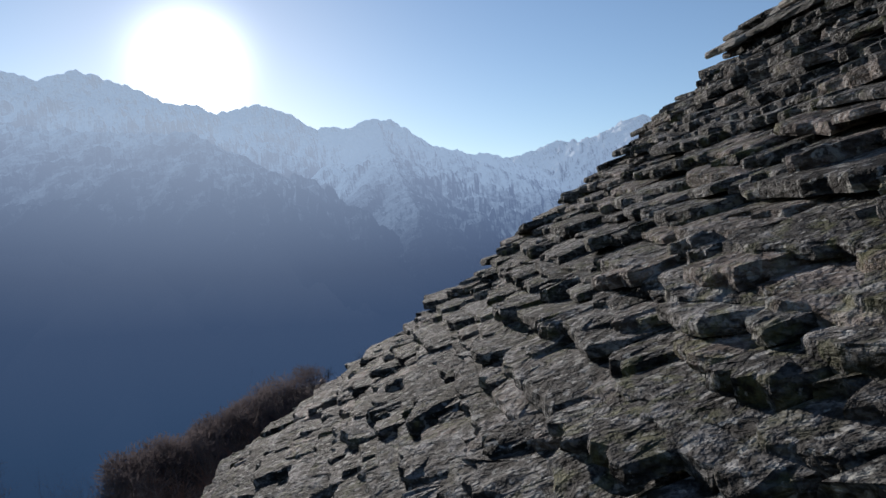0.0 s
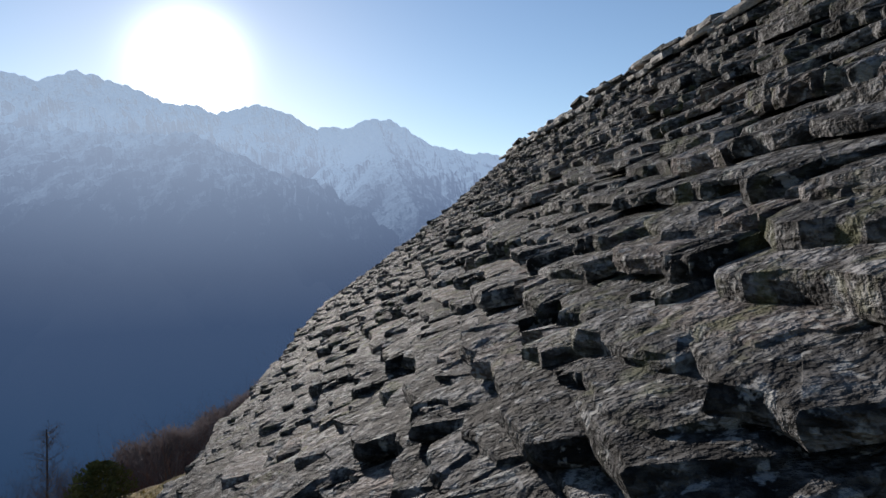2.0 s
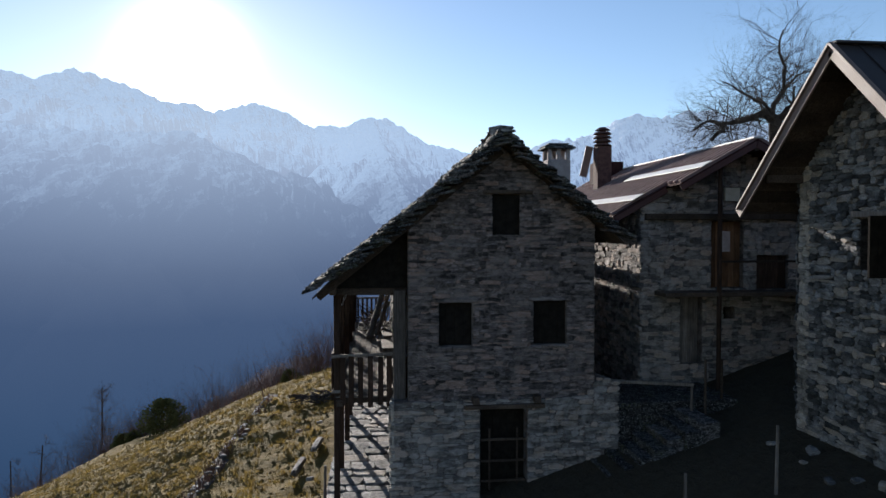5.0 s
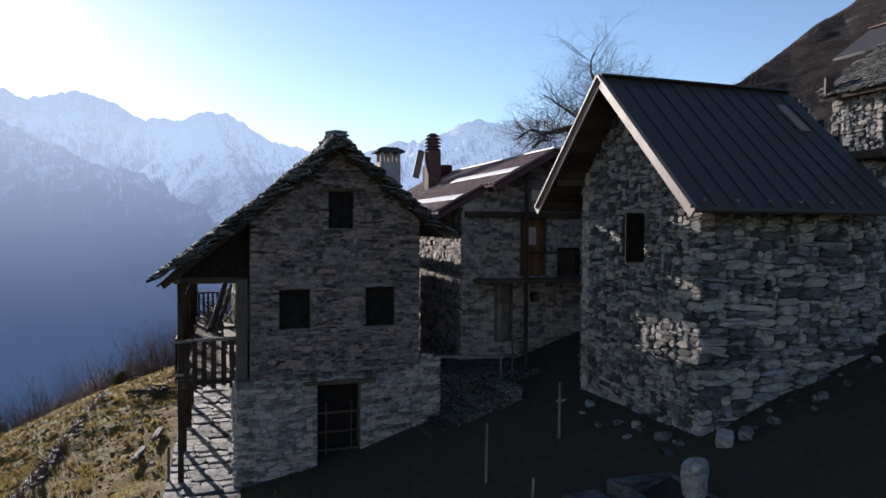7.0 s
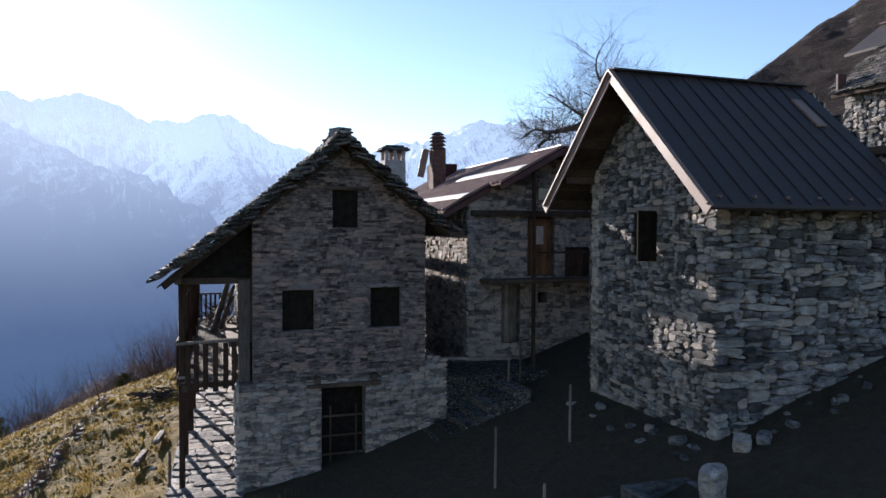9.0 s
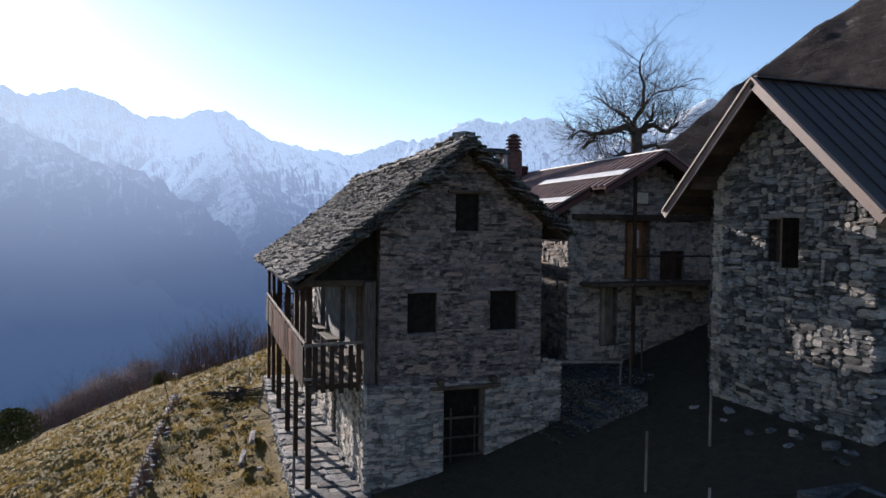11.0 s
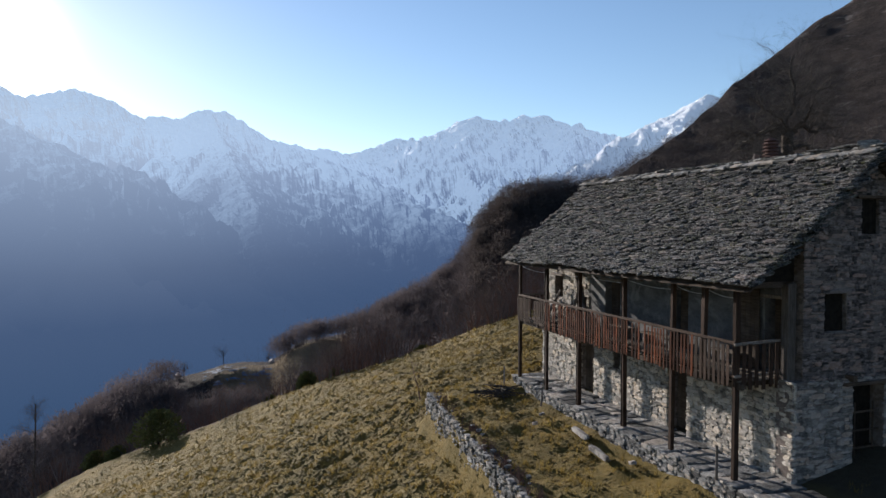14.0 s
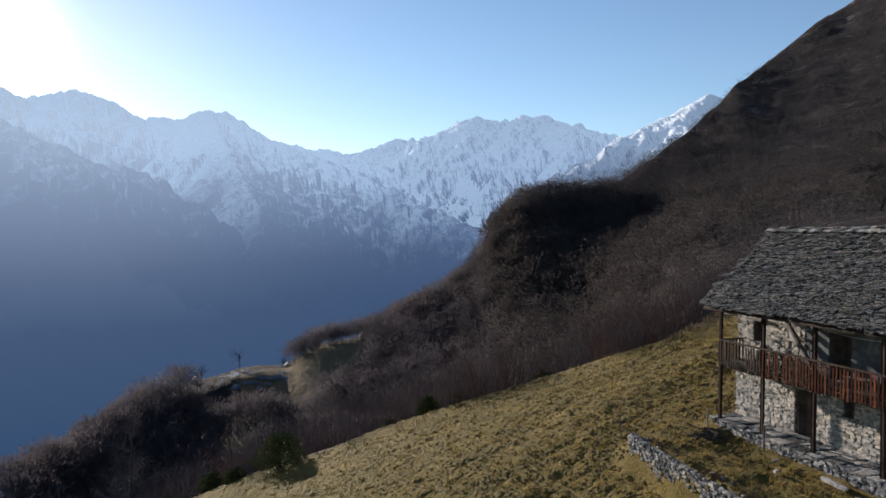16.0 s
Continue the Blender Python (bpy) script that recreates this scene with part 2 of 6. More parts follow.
# lighter grey twigs: haze over the lower woods put into their base colour
HAZY_TWIG = plain("hazed_grey_crowns", (0.05, 0.043, 0.046), (0.115, 0.098, 0.101), 0.05, 0.95)
FAR_TWIG = plain("far_bare_crowns", (0.034, 0.028, 0.027), (0.085, 0.072, 0.067), 0.09, 0.95)
GREEN = plain("broom_green", (0.06, 0.062, 0.02), (0.14, 0.135, 0.05), 3.0, 0.85)
PIPE_RED = plain("dark_red_paint", (0.055, 0.022, 0.02), (0.085, 0.035, 0.03), 3.0, 0.6)


def let_through(m, share):
    """Thin twigs pass some of the light on."""
    t = m.node_tree
    p = t.nodes["Principled BSDF"]
    tr, mx = t.nodes.new("ShaderNodeBsdfTranslucent"), t.nodes.new("ShaderNodeMixShader")
    link(t, p.inputs["Base Color"].links[0].from_socket, tr.inputs[0])
    mx.inputs[0].default_value = share
    link(t, p.outputs[0], mx.inputs[1])
    link(t, tr.outputs[0], mx.inputs[2])
    link(t, mx.outputs[0], t.nodes["Material Output"].inputs[0])


let_through(FAR_TWIG, 0.5)
let_through(HAZY_TWIG, 0.5)


def turf_material():
    m, t, p = nodes_of("winter_turf")
    pos = t.nodes.new("ShaderNodeNewGeometry").outputs["Position"]
    n1, n2, n3 = noise_node(t, pos, 0.35, 5, 0.6, 0.4), noise_node(t, pos, 4.2, 6, 0.7, 0.5), noise_node(t, pos, 22.0, 5, 0.7)
    col = mix_rgb(t, map_range(t, n1.outputs[0], 0.36, 0.64), (0.112, 0.08, 0.018), (0.178, 0.118, 0.028))
    col = mix_rgb(t, map_range(t, n2.outputs[0], 0.46, 0.66, 0, 0.5), col, (0.094, 0.081, 0.021))
    col = mix_rgb(t, map_range(t, n3.outputs[0], 0.5, 0.75, 0, 0.5), col, (0.22, 0.155, 0.05))
    n4 = noise_node(t, pos, 7.5, 3, 0.5, 0.3)
    col = mix_rgb(t, map_range(t, n4.outputs[0], 0.5, 0.64, 0, 0.4), col, (0.098, 0.075, 0.022))
    bare = noise_node(t, pos, 0.9, 5, 0.7, 0.8)
    col = mix_rgb(t, map_range(t, bare.outputs[0], 0.66, 0.74, 0, 0.4), col, (0.11, 0.075, 0.045))
    # bare brown earth along the rim where the meadow drops to the woods
    rim = t.nodes.new("ShaderNodeSeparateXYZ")
    link(t, pos, rim.inputs[0])
    past = math_node(t, "ADD", rim.outputs[1], math_node(t, "MULTIPLY", rim.outputs[0], 0.68))
    past = math_node(t, "ADD", past, math_node(t, "MULTIPLY", math_node(t, "SUBTRACT", bare.outputs[0], 0.5), 9.0))
    col = mix_rgb(t, map_range(t, past, 27.5, 30.5, 0.0, 0.9), col, mix_rgb(t, map_range(t, n2.outputs[0], 0.4, 0.6), (0.035, 0.022, 0.015), (0.095, 0.062, 0.042)))
    # the trodden yard between the houses: their deep shade is put into the earth colour
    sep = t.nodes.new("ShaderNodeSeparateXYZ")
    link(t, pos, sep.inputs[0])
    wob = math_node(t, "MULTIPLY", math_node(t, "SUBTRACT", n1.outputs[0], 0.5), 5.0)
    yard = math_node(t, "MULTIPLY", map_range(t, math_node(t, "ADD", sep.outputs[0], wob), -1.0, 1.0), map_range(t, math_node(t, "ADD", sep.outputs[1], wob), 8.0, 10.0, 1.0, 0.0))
    shaded_earth = mix_rgb(t, n2.outputs[0], (0.01, 0.0098, 0.008), (0.075, 0.065, 0.05))
    col = mix_rgb(t, math_node(t, "MULTIPLY", yard, 0.92), col, shaded_earth)
    link(t, col, p.inputs["Base Color"])
    p.inputs["Roughness"].default_value = 0.95
    p.inputs["Specular IOR Level"].default_value = 0.15
    h = math_node(t, "ADD", math_node(t, "SUBTRACT", n2.outputs[0], math_node(t, "MULTIPLY", n4.outputs[0], 0.7)), math_node(t, "MULTIPLY", n3.outputs[0], 0.35))
    link(t, bump_node(t, h, 1.0, 0.13), p.inputs["Normal"])
    return m


TURF = turf_material()


def grass_material():
    m, t, p = nodes_of("dry_grass")
    pos = t.nodes.new("ShaderNodeNewGeometry").outputs["Position"]
    n1, n2 = noise_node(t, pos, 0.35, 5, 0.6, 0.4), noise_node(t, pos, 2.2, 4, 0.6)
    col = mix_rgb(t, map_range(t, n1.outputs[0], 0.36, 0.64), (0.12, 0.085, 0.02), (0.185, 0.125, 0.031))
    col = mix_rgb(t, map_range(t, n2.outputs[0], 0.5, 0.7, 0, 0.45), col, (0.122, 0.107, 0.031))
    rnd = t.nodes.new("ShaderNodeNewGeometry").outputs["Random Per Island"]
    col = mix_rgb(t, map_range(t, rnd, 0.3, 1, 0, 0.5), col, (0.22, 0.16, 0.053))
    link(t, col, p.inputs["Base Color"])
    p.inputs["Roughness"].default_value = 0.9
    tr = t.nodes.new("ShaderNodeBsdfTranslucent")
    link(t, col, tr.inputs[0])
    mx = t.nodes.new("ShaderNodeMixShader")
    mx.inputs[0].default_value = 0.5
    link(t, p.outputs[0], mx.inputs[1])
    link(t, tr.outputs[0], mx.inputs[2])
    link(t, mx.outputs[0], t.nodes["Material Output"].inputs[0])
    return m


GRASS = grass_material()


def wood_slope_material():
    """Leafless wooded hillside with paler scree."""
    m, t, p = nodes_of("wooded_slope")
    pos = t.nodes.new("ShaderNodeNewGeometry").outputs["Position"]
    n1, n2, n3 = noise_node(t, pos, 0.012, 6, 0.65, 0.5), noise_node(t, pos, 0.1, 6, 0.75), noise_node(t, pos, 0.35, 4, 0.65)
    col = mix_rgb(t, map_range(t, n1.outputs[0], 0.38, 0.62), (0.019, 0.015, 0.0145), (0.044, 0.036, 0.033))
    col = mix_rgb(t, map_range(t, n2.outputs[0], 0.5, 0.64, 0, 0.7), col, (0.06, 0.048, 0.041))
    col = mix_rgb(t, map_range(t, n3.outputs[0], 0.45, 0.7, 0, 0.5), col, (0.018, 0.015, 0.014))
    crag = noise_node(t, stretch(t, pos, (1, 1, 0.6)), 0.02, 7, 0.75, 0.8)
    col = mix_rgb(t, map_range(t, crag.outputs[0], 0.585, 0.65, 0, 0.8), col, (0.12, 0.108, 0.104))
    # a dry pasture on the far shelf
    straw = mix_rgb(t, n3.outputs[0], (0.1, 0.07, 0.04), (0.26, 0.19, 0.11))
    for centre, reach in (((56, 380, -66), 52), ((24, 372, -68), 42), ((-8, 305, -76), 34)):
        off = t.nodes.new("ShaderNodeVectorMath")
        off.operation = "DISTANCE"
        link(t, pos, off.inputs[0])
        off.inputs[1].default_value = centre
        edge = math_node(t, "ADD", off.outputs["Value"], math_node(t, "MULTIPLY", n2.outputs[0], 26.0))
        col = mix_rgb(t, map_range(t, edge, reach, reach + 8, 0.9, 0.0), col, straw)
    link(t, col, p.inputs["Base Color"])
    p.inputs["Roughness"].default_value = 1.0
    p.inputs["Specular IOR Level"].default_value = 0.05
    link(t, bump_node(t, math_node(t, "ADD", n2.outputs[0], math_node(t, "MULTIPLY", n3.outputs[0], 0.4)), 0.8, 6.0), p.inputs["Normal"])
    return m


WOODED = wood_slope_material()


# haze colours by height, emitted by the mountain surfaces
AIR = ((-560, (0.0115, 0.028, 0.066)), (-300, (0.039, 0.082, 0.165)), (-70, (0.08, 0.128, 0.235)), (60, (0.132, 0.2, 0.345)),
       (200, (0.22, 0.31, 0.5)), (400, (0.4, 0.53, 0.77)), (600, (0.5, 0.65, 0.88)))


def mountain_material(name, snow_line, spread, low_air, high_air, z_low, z_high, d_near, d_far, near_share, lift, line_drop, rocky=0.1):
    """Snow over rock and forest, with lit haze put in as emission, thickening with distance and towards the valley
    floor.
    """
    m, t, p = nodes_of(name)
    geo = t.nodes.new("ShaderNodeNewGeometry")
    pos = geo.outputs["Position"]
    sep, nor = t.nodes.new("ShaderNodeSeparateXYZ"), t.nodes.new("ShaderNodeSeparateXYZ")
    link(t, pos, sep.inputs[0])
    link(t, geo.outputs["Normal"], nor.inputs[0])
    ln = t.nodes.new("ShaderNodeVectorMath")
    ln.operation = "LENGTH"
    link(t, pos, ln.inputs[0])
    dist = ln.outputs["Value"]
    n1, n2, n3 = noise_node(t, pos, 0.004, 6, 0.65, 0.4), noise_node(t, pos, 0.055, 6, 0.8), noise_node(t, pos, 0.0022, 4, 0.5)
    n4 = noise_node(t, stretch(t, pos, (1, 1, 0.7)), 0.012, 6, 0.7, 0.6)
    z = math_node(t, "ADD", sep.outputs[2], math_node(t, "MULTIPLY", math_node(t, "SUBTRACT", n1.outputs[0], 0.5), spread * 1.6))
    z = math_node(t, "SUBTRACT", z, math_node(t, "MULTIPLY", math_node(t, "SUBTRACT", d_far, dist), line_drop))
    cover = map_range(t, z, snow_line - spread, snow_line + spread)
    steep = map_range(t, nor.outputs[2], 0.48, 0.86)
    tex = math_node(t, "ADD", math_node(t, "MULTIPLY", n2.outputs[0], 0.55), math_node(t, "MULTIPLY", n4.outputs[0], 0.45))
    tex = math_node(t, "SUBTRACT", tex, math_node(t, "MULTIPLY", nor.outputs[0], 0.2))
    tex = math_node(t, "ADD", tex, math_node(t, "MULTIPLY", math_node(t, "SUBTRACT", steep, 0.5), 0.12))
    patch = map_range(t, math_node(t, "ADD", tex, map_range(t, cover, 0.0, 1.0, -0.16, rocky)), 0.4, 0.62)
    snow = math_node(t, "MULTIPLY", patch, map_range(t, cover, 0.0, 0.7))
    ground_col = mix_rgb(t, n3.outputs[0], (0.03, 0.032, 0.03), (0.075, 0.062, 0.052))
    col = mix_rgb(t, snow, ground_col, (0.85, 0.86, 0.88))
    link(t, col, p.inputs["Base Color"])
    p.inputs["Roughness"].default_value = 0.9
    link(t, bump_node(t, tex, 1.0, 30.0), p.inputs["Normal"])
    # air light emitted by the backdrop itself, kilometres off: deep blue in the shaded valley, pale above, brighter
    # towards the sun
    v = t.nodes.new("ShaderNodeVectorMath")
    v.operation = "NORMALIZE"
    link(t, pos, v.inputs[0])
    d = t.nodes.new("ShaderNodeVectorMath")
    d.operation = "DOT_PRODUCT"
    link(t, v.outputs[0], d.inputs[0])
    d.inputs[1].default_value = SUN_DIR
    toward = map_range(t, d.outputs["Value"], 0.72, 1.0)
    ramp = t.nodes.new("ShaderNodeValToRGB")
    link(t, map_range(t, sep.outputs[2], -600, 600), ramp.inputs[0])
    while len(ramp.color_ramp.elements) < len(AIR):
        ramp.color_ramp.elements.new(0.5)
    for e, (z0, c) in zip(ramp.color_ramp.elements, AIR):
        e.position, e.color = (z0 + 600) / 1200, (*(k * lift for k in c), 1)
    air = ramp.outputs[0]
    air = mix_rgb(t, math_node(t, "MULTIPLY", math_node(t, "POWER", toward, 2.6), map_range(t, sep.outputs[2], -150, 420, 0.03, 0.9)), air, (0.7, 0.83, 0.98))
    # snow patches get an extra pale glow in the emission
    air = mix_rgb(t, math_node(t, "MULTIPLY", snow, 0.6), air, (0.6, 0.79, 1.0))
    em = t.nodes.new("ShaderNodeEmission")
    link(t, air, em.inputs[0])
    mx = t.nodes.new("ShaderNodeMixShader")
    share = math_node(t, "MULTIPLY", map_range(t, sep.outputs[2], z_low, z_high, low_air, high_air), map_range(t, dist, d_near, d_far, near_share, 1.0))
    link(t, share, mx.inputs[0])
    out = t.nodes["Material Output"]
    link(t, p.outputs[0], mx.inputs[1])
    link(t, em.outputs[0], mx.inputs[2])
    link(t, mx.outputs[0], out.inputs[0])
    return m


# ---- building helpers ----
RNG = random.Random(7)


def thing(name, at, label, category, group="", kind=""):
    ob = new(name)
    ob.matrix_basis = Matrix.Translation(at)
    return tagged(ob, label, category, group, kind)


def adopt(ob, parent):
    """Put ob under a thing or a part, keeping world coordinates."""
    if parent is not None:
        ob.parent = parent
        ob.matrix_parent_inverse = parent.matrix_basis.inverted() if parent.parent is None else Matrix()
    return ob


def part(name, bm, material, parent, label=""):
    me = bpy.data.meshes.new(name)
    bm.to_mesh(me)
    bm.free()
    me.materials.append(material)
    ob = new(name, me)
    adopt(ob, parent)
    return tagged(ob, label) if label else ob


def raw(name, verts, faces, material, parent=None, label="", smooth=False):
    me = bpy.data.meshes.new(name)
    me.from_pydata(verts, [], faces)
    me.materials.append(material)
    if smooth:
        me.polygons.foreach_set("use_smooth", [True] * len(me.polygons))
    me.update()
    ob = new(name, me)
    adopt(ob, parent)
    return tagged(ob, label) if label else ob


def box(bm, x0, x1, y0, y1, z0, z1, bevel=0.0, jitter=0.0):
    r = bmesh.ops.create_cube(bm, size=1.0)
    for v in r["verts"]:
        v.co = Vector((x0 + (v.co.x + 0.5) * (x1 - x0), y0 + (v.co.y + 0.5) * (y1 - y0), z0 + (v.co.z + 0.5) * (z1 - z0)))
        if jitter:
            v.co += Vector([RNG.uniform(-jitter, jitter) for _ in range(3)])
    if bevel:
        es = list({e for v in r["verts"] for e in v.link_edges})
        bmesh.ops.bevel(bm, geom=es, offset=bevel, segments=1, affect="EDGES")
    return bm


def beam(bm, a, b, w, h, bevel=0.012, jitter=0.0):
    """A squared timber from a to b."""
    a, b = Vector(a), Vector(b)
    d = b - a
    r = bmesh.ops.create_cube(bm, size=1.0)
    up = Vector((0, 0, 1)) if abs(d.normalized().z) < 0.95 else Vector((0, 1, 0))
    x = d.normalized()
    y = up.cross(x).normalized()
    z = x.cross(y)
    m = Matrix((x, y, z)).transposed()
    for v in r["verts"]:
        c = Vector((v.co.x * d.length, v.co.y * w, v.co.z * h))
        if jitter:
            c += Vector((0, RNG.uniform(-jitter, jitter), RNG.uniform(-jitter, jitter)))
        v.co = (a + b) / 2 + m @ c
    if bevel:
        es = list({e for v in r["verts"] for e in v.link_edges})
        bmesh.ops.bevel(bm, geom=es, offset=min(bevel, w * 0.25, h * 0.25), segments=1, affect="EDGES")
    return bm


def pole(bm, a, b, r0, r1, sides=8):
    a, b = Vector(a), Vector(b)
    d = b - a
    m = Matrix.Translation((a + b) / 2) @ d.to_track_quat("Z", "Y").to_matrix().to_4x4()
    bmesh.ops.create_cone(bm, cap_ends=True, segments=sides, radius1=r0, radius2=r1, depth=d.length, matrix=m)
    return bm


# unit stones: a rounded block whose face points to +z, one by one and one half deep
def stone_shapes(count, seed, soft=1.0):
    """Split stones: slanted or pointed ends, wavy beds, an uneven face."""
    rng = random.Random(seed)
    shapes = []
    for _ in range(count):
        ends = [(rng.uniform(0, .1) if rng.random() < .6 else rng.uniform(.08, .3)) for _ in range(4)]
        outline = []
        for k, (u, v) in enumerate(((-.5, -.5), (-.17, -.52), (.2, -.52), (.5, -.5), (.53, .05), (.5, .5), (.15, .52), (-.2, .52), (-.5, .5), (-.53, -.05))):
            c = {0: 0, 3: 1, 5: 2, 8: 3}.get(k)
            if c is not None:
                pull = ends[c] + (soft - 1) * rng.uniform(.15, .5)
                u, v = u * (1 - pull), v * (1 - pull * rng.uniform(.3, 1.1))
            outline.append((u + rng.uniform(-.03, .03), v + rng.uniform(-.07, .07)))
        n = len(outline)
        rings = []
        tip, lean = rng.uniform(-.16, .16), rng.uniform(-.2, .2)
        for z, sc in ((-0.6, 1.0), (0.6, 0.985), (0.98, 0.86)):
            rings.append([(u * sc, v * sc, z + (z > 0) * (rng.uniform(-.16, .16) + tip * u + lean * v)) for u, v in outline])
        verts = [p for r in rings for p in r]
        verts.append((rng.uniform(-.25, .25), rng.uniform(-.2, .2), 1.0 + rng.uniform(-.12, .2)))
        faces = []
        for a in (0, n):
            for k in range(n):
                faces.append((a + k, a + (k + 1) % n, a + n + (k + 1) % n, a + n + k))
        for k in range(n):
            faces.append((2 * n + k, 2 * n + (k + 1) % n, 3 * n))
        shapes.append((np.array(verts), faces))
    return shapes


# unit roof slabs: lower edge at -v, top towards +z, one by one and one thick
def slab_shapes(count, seed):
    rng = random.Random(seed)
    shapes = []
    for _ in range(count):
        outline = []
        slant = rng.uniform(-.12, .12)
        for u, v in ((-.5, -.47), (-.34, -.5), (-.18, -.5), (0, -.5), (.17, -.5), (.35, -.5), (.5, -.47), (.5, -.2), (.5, .15), (.5, .5), (-.5, .5), (-.5, .15), (-.5, -.2)):
            edge = 0.055 if v < -.45 else 0.03
            tilt = slant * u if v < -.45 else 0
            outline.append((u + rng.uniform(-.02, .02), v + tilt + rng.uniform(-edge, edge)))
        if rng.random() < 0.45:
            k = rng.choice((1, 4))
            for i in (k, k + 1):
                outline[i] = (outline[i][0], outline[i][1] + rng.uniform(.05, .1))
        for k in (0, 6):
            if rng.random() < 0.55:
                outline[k] = (outline[k][0] * rng.uniform(.78, .92), outline[k][1] * rng.uniform(.72, .95))
        n = len(outline)
        low = [(u * .98, v * .98, -.5 + rng.uniform(-.06, .06)) for u, v in outline]
        mid = [(u * rng.uniform(.97, 1.04), v * rng.uniform(.97, 1.04), rng.uniform(-.3, -.05)) for u, v in outline]
        high = [(u * rng.uniform(.95, 1.01), v * rng.uniform(.95, 1.01), rng.uniform(.1, .32)) for u, v in outline]
        top = [(u * rng.uniform(.92, .975), v * rng.uniform(.92, .975), .44 + rng.uniform(-.1, .06)) for u, v in outline]
        inner = [(u * rng.uniform(.5, .75), v * rng.uniform(.55, .8), .5 + rng.uniform(-.06, .08)) for u, v in outline]
        verts = low + mid + high + top + inner + [(rng.uniform(-.1, .1), rng.uniform(-.15, .1), .5 + rng.uniform(-.06, .08))]
        faces = [tuple(range(n - 1, -1, -1))]
        for a in (0, n, 2 * n, 3 * n):
            for k in range(n):
                faces.append((a + k, a + (k + 1) % n, a + n + (k + 1) % n, a + n + k))
        for k in range(n):
            faces.append((4 * n + k, 4 * n + (k + 1) % n, 5 * n))
        shapes.append((np.array(verts), faces))
    return shapes


STONES = stone_shapes(26, 11)
RUBBLE = stone_shapes(26, 12, 1.45)
SLABS = slab_shapes(26, 5)
MIXED = RUBBLE[:14] + STONES[:14]
MESH_CACHE = {}


def lay(name, shapes, places, material, parent, singles=0, label="", rest="rest"):
    """Pieces at the given matrices: the first `singles` as objects on shared meshes, the others joined into one part."""
    rng = random.Random(len(places))
    for m in places[:singles]:
        k = rng.randrange(len(shapes))
        key = (id(shapes), k, material.name)
        if key not in MESH_CACHE:
            me = bpy.data.meshes.new(name)
            me.from_pydata(shapes[k][0].tolist(), [], shapes[k][1])
            me.materials.append(material)
            MESH_CACHE[key] = me
        ob = new(name, MESH_CACHE[key])
        adopt(ob, parent)
        ob.matrix_basis = m
    if len(places) > singles:
        verts, faces, base = [], [], 0
        for m in places[singles:]:
            v, f = shapes[rng.randrange(len(shapes))]
            a = np.array(m)
            verts.append(v @ a[:3, :3].T + a[:3, 3])
            faces += [tuple(i + base for i in q) for q in f]
            base += len(v)
        ob = raw(rest, np.concatenate(verts).tolist(), faces, material, parent, label)
        tagged(ob, kind="stuff")


def frame_of(origin, along, out):
    """Local wall frame: x along, y up, z out of the face."""
    u, w = Vector(along).normalized(), Vector(out).normalized()
    m = Matrix((u, Vector((0, 0, 1)), w)).transposed().to_4x4()
    m.translation = Vector(origin)
    return m


def top_at(top, u):
    return float(np.interp(u, [a for a, _ in top], [b for _, b in top]))


def wall_body(M, u0, u1, low, top, thick, openings):
    """Solid wall with real openings and a sloped or gabled head."""
    cuts = sorted({u0, u1, *[a for a, _ in top if u0 < a < u1], *[x for o in openings for x in o[:2] if u0 < x < u1]})
    verts, faces = [], []
    for a, b in zip(cuts, cuts[1:]):
        mid = (a + b) / 2
        lo = top_at(low, a) if isinstance(low, list) else low
        spans, z = [], lo
        for o in sorted((o for o in openings if o[0] < mid < o[1]), key=lambda o: o[2]):
            if o[2] > z:
                spans.append((z, z, o[2], o[2]))
            z = o[3]
        spans.append((z, z, top_at(top, a + 1e-6), top_at(top, b - 1e-6)))
        for za, zb, ta, tb in spans:
            n = len(verts)
            for w in (0.0, -thick):
                verts += [M @ Vector(p) for p in ((a, za, w), (b, zb, w), (b, tb, w), (a, ta, w))]
            faces += [tuple(n + i for i in q) for q in ((0, 1, 2, 3), (7, 6, 5, 4), (0, 4, 5, 1), (3, 2, 6, 7), (1, 5, 6, 2), (0, 3, 7, 4))]
    # weld the strips
    seen, index = {}, []
    for v in verts:
        key = (round(v.x, 4), round(v.y, 4), round(v.z, 4))
        index.append(seen.setdefault(key, len(seen)))
    return list(seen), [tuple(index[i] for i in q) for q in faces]


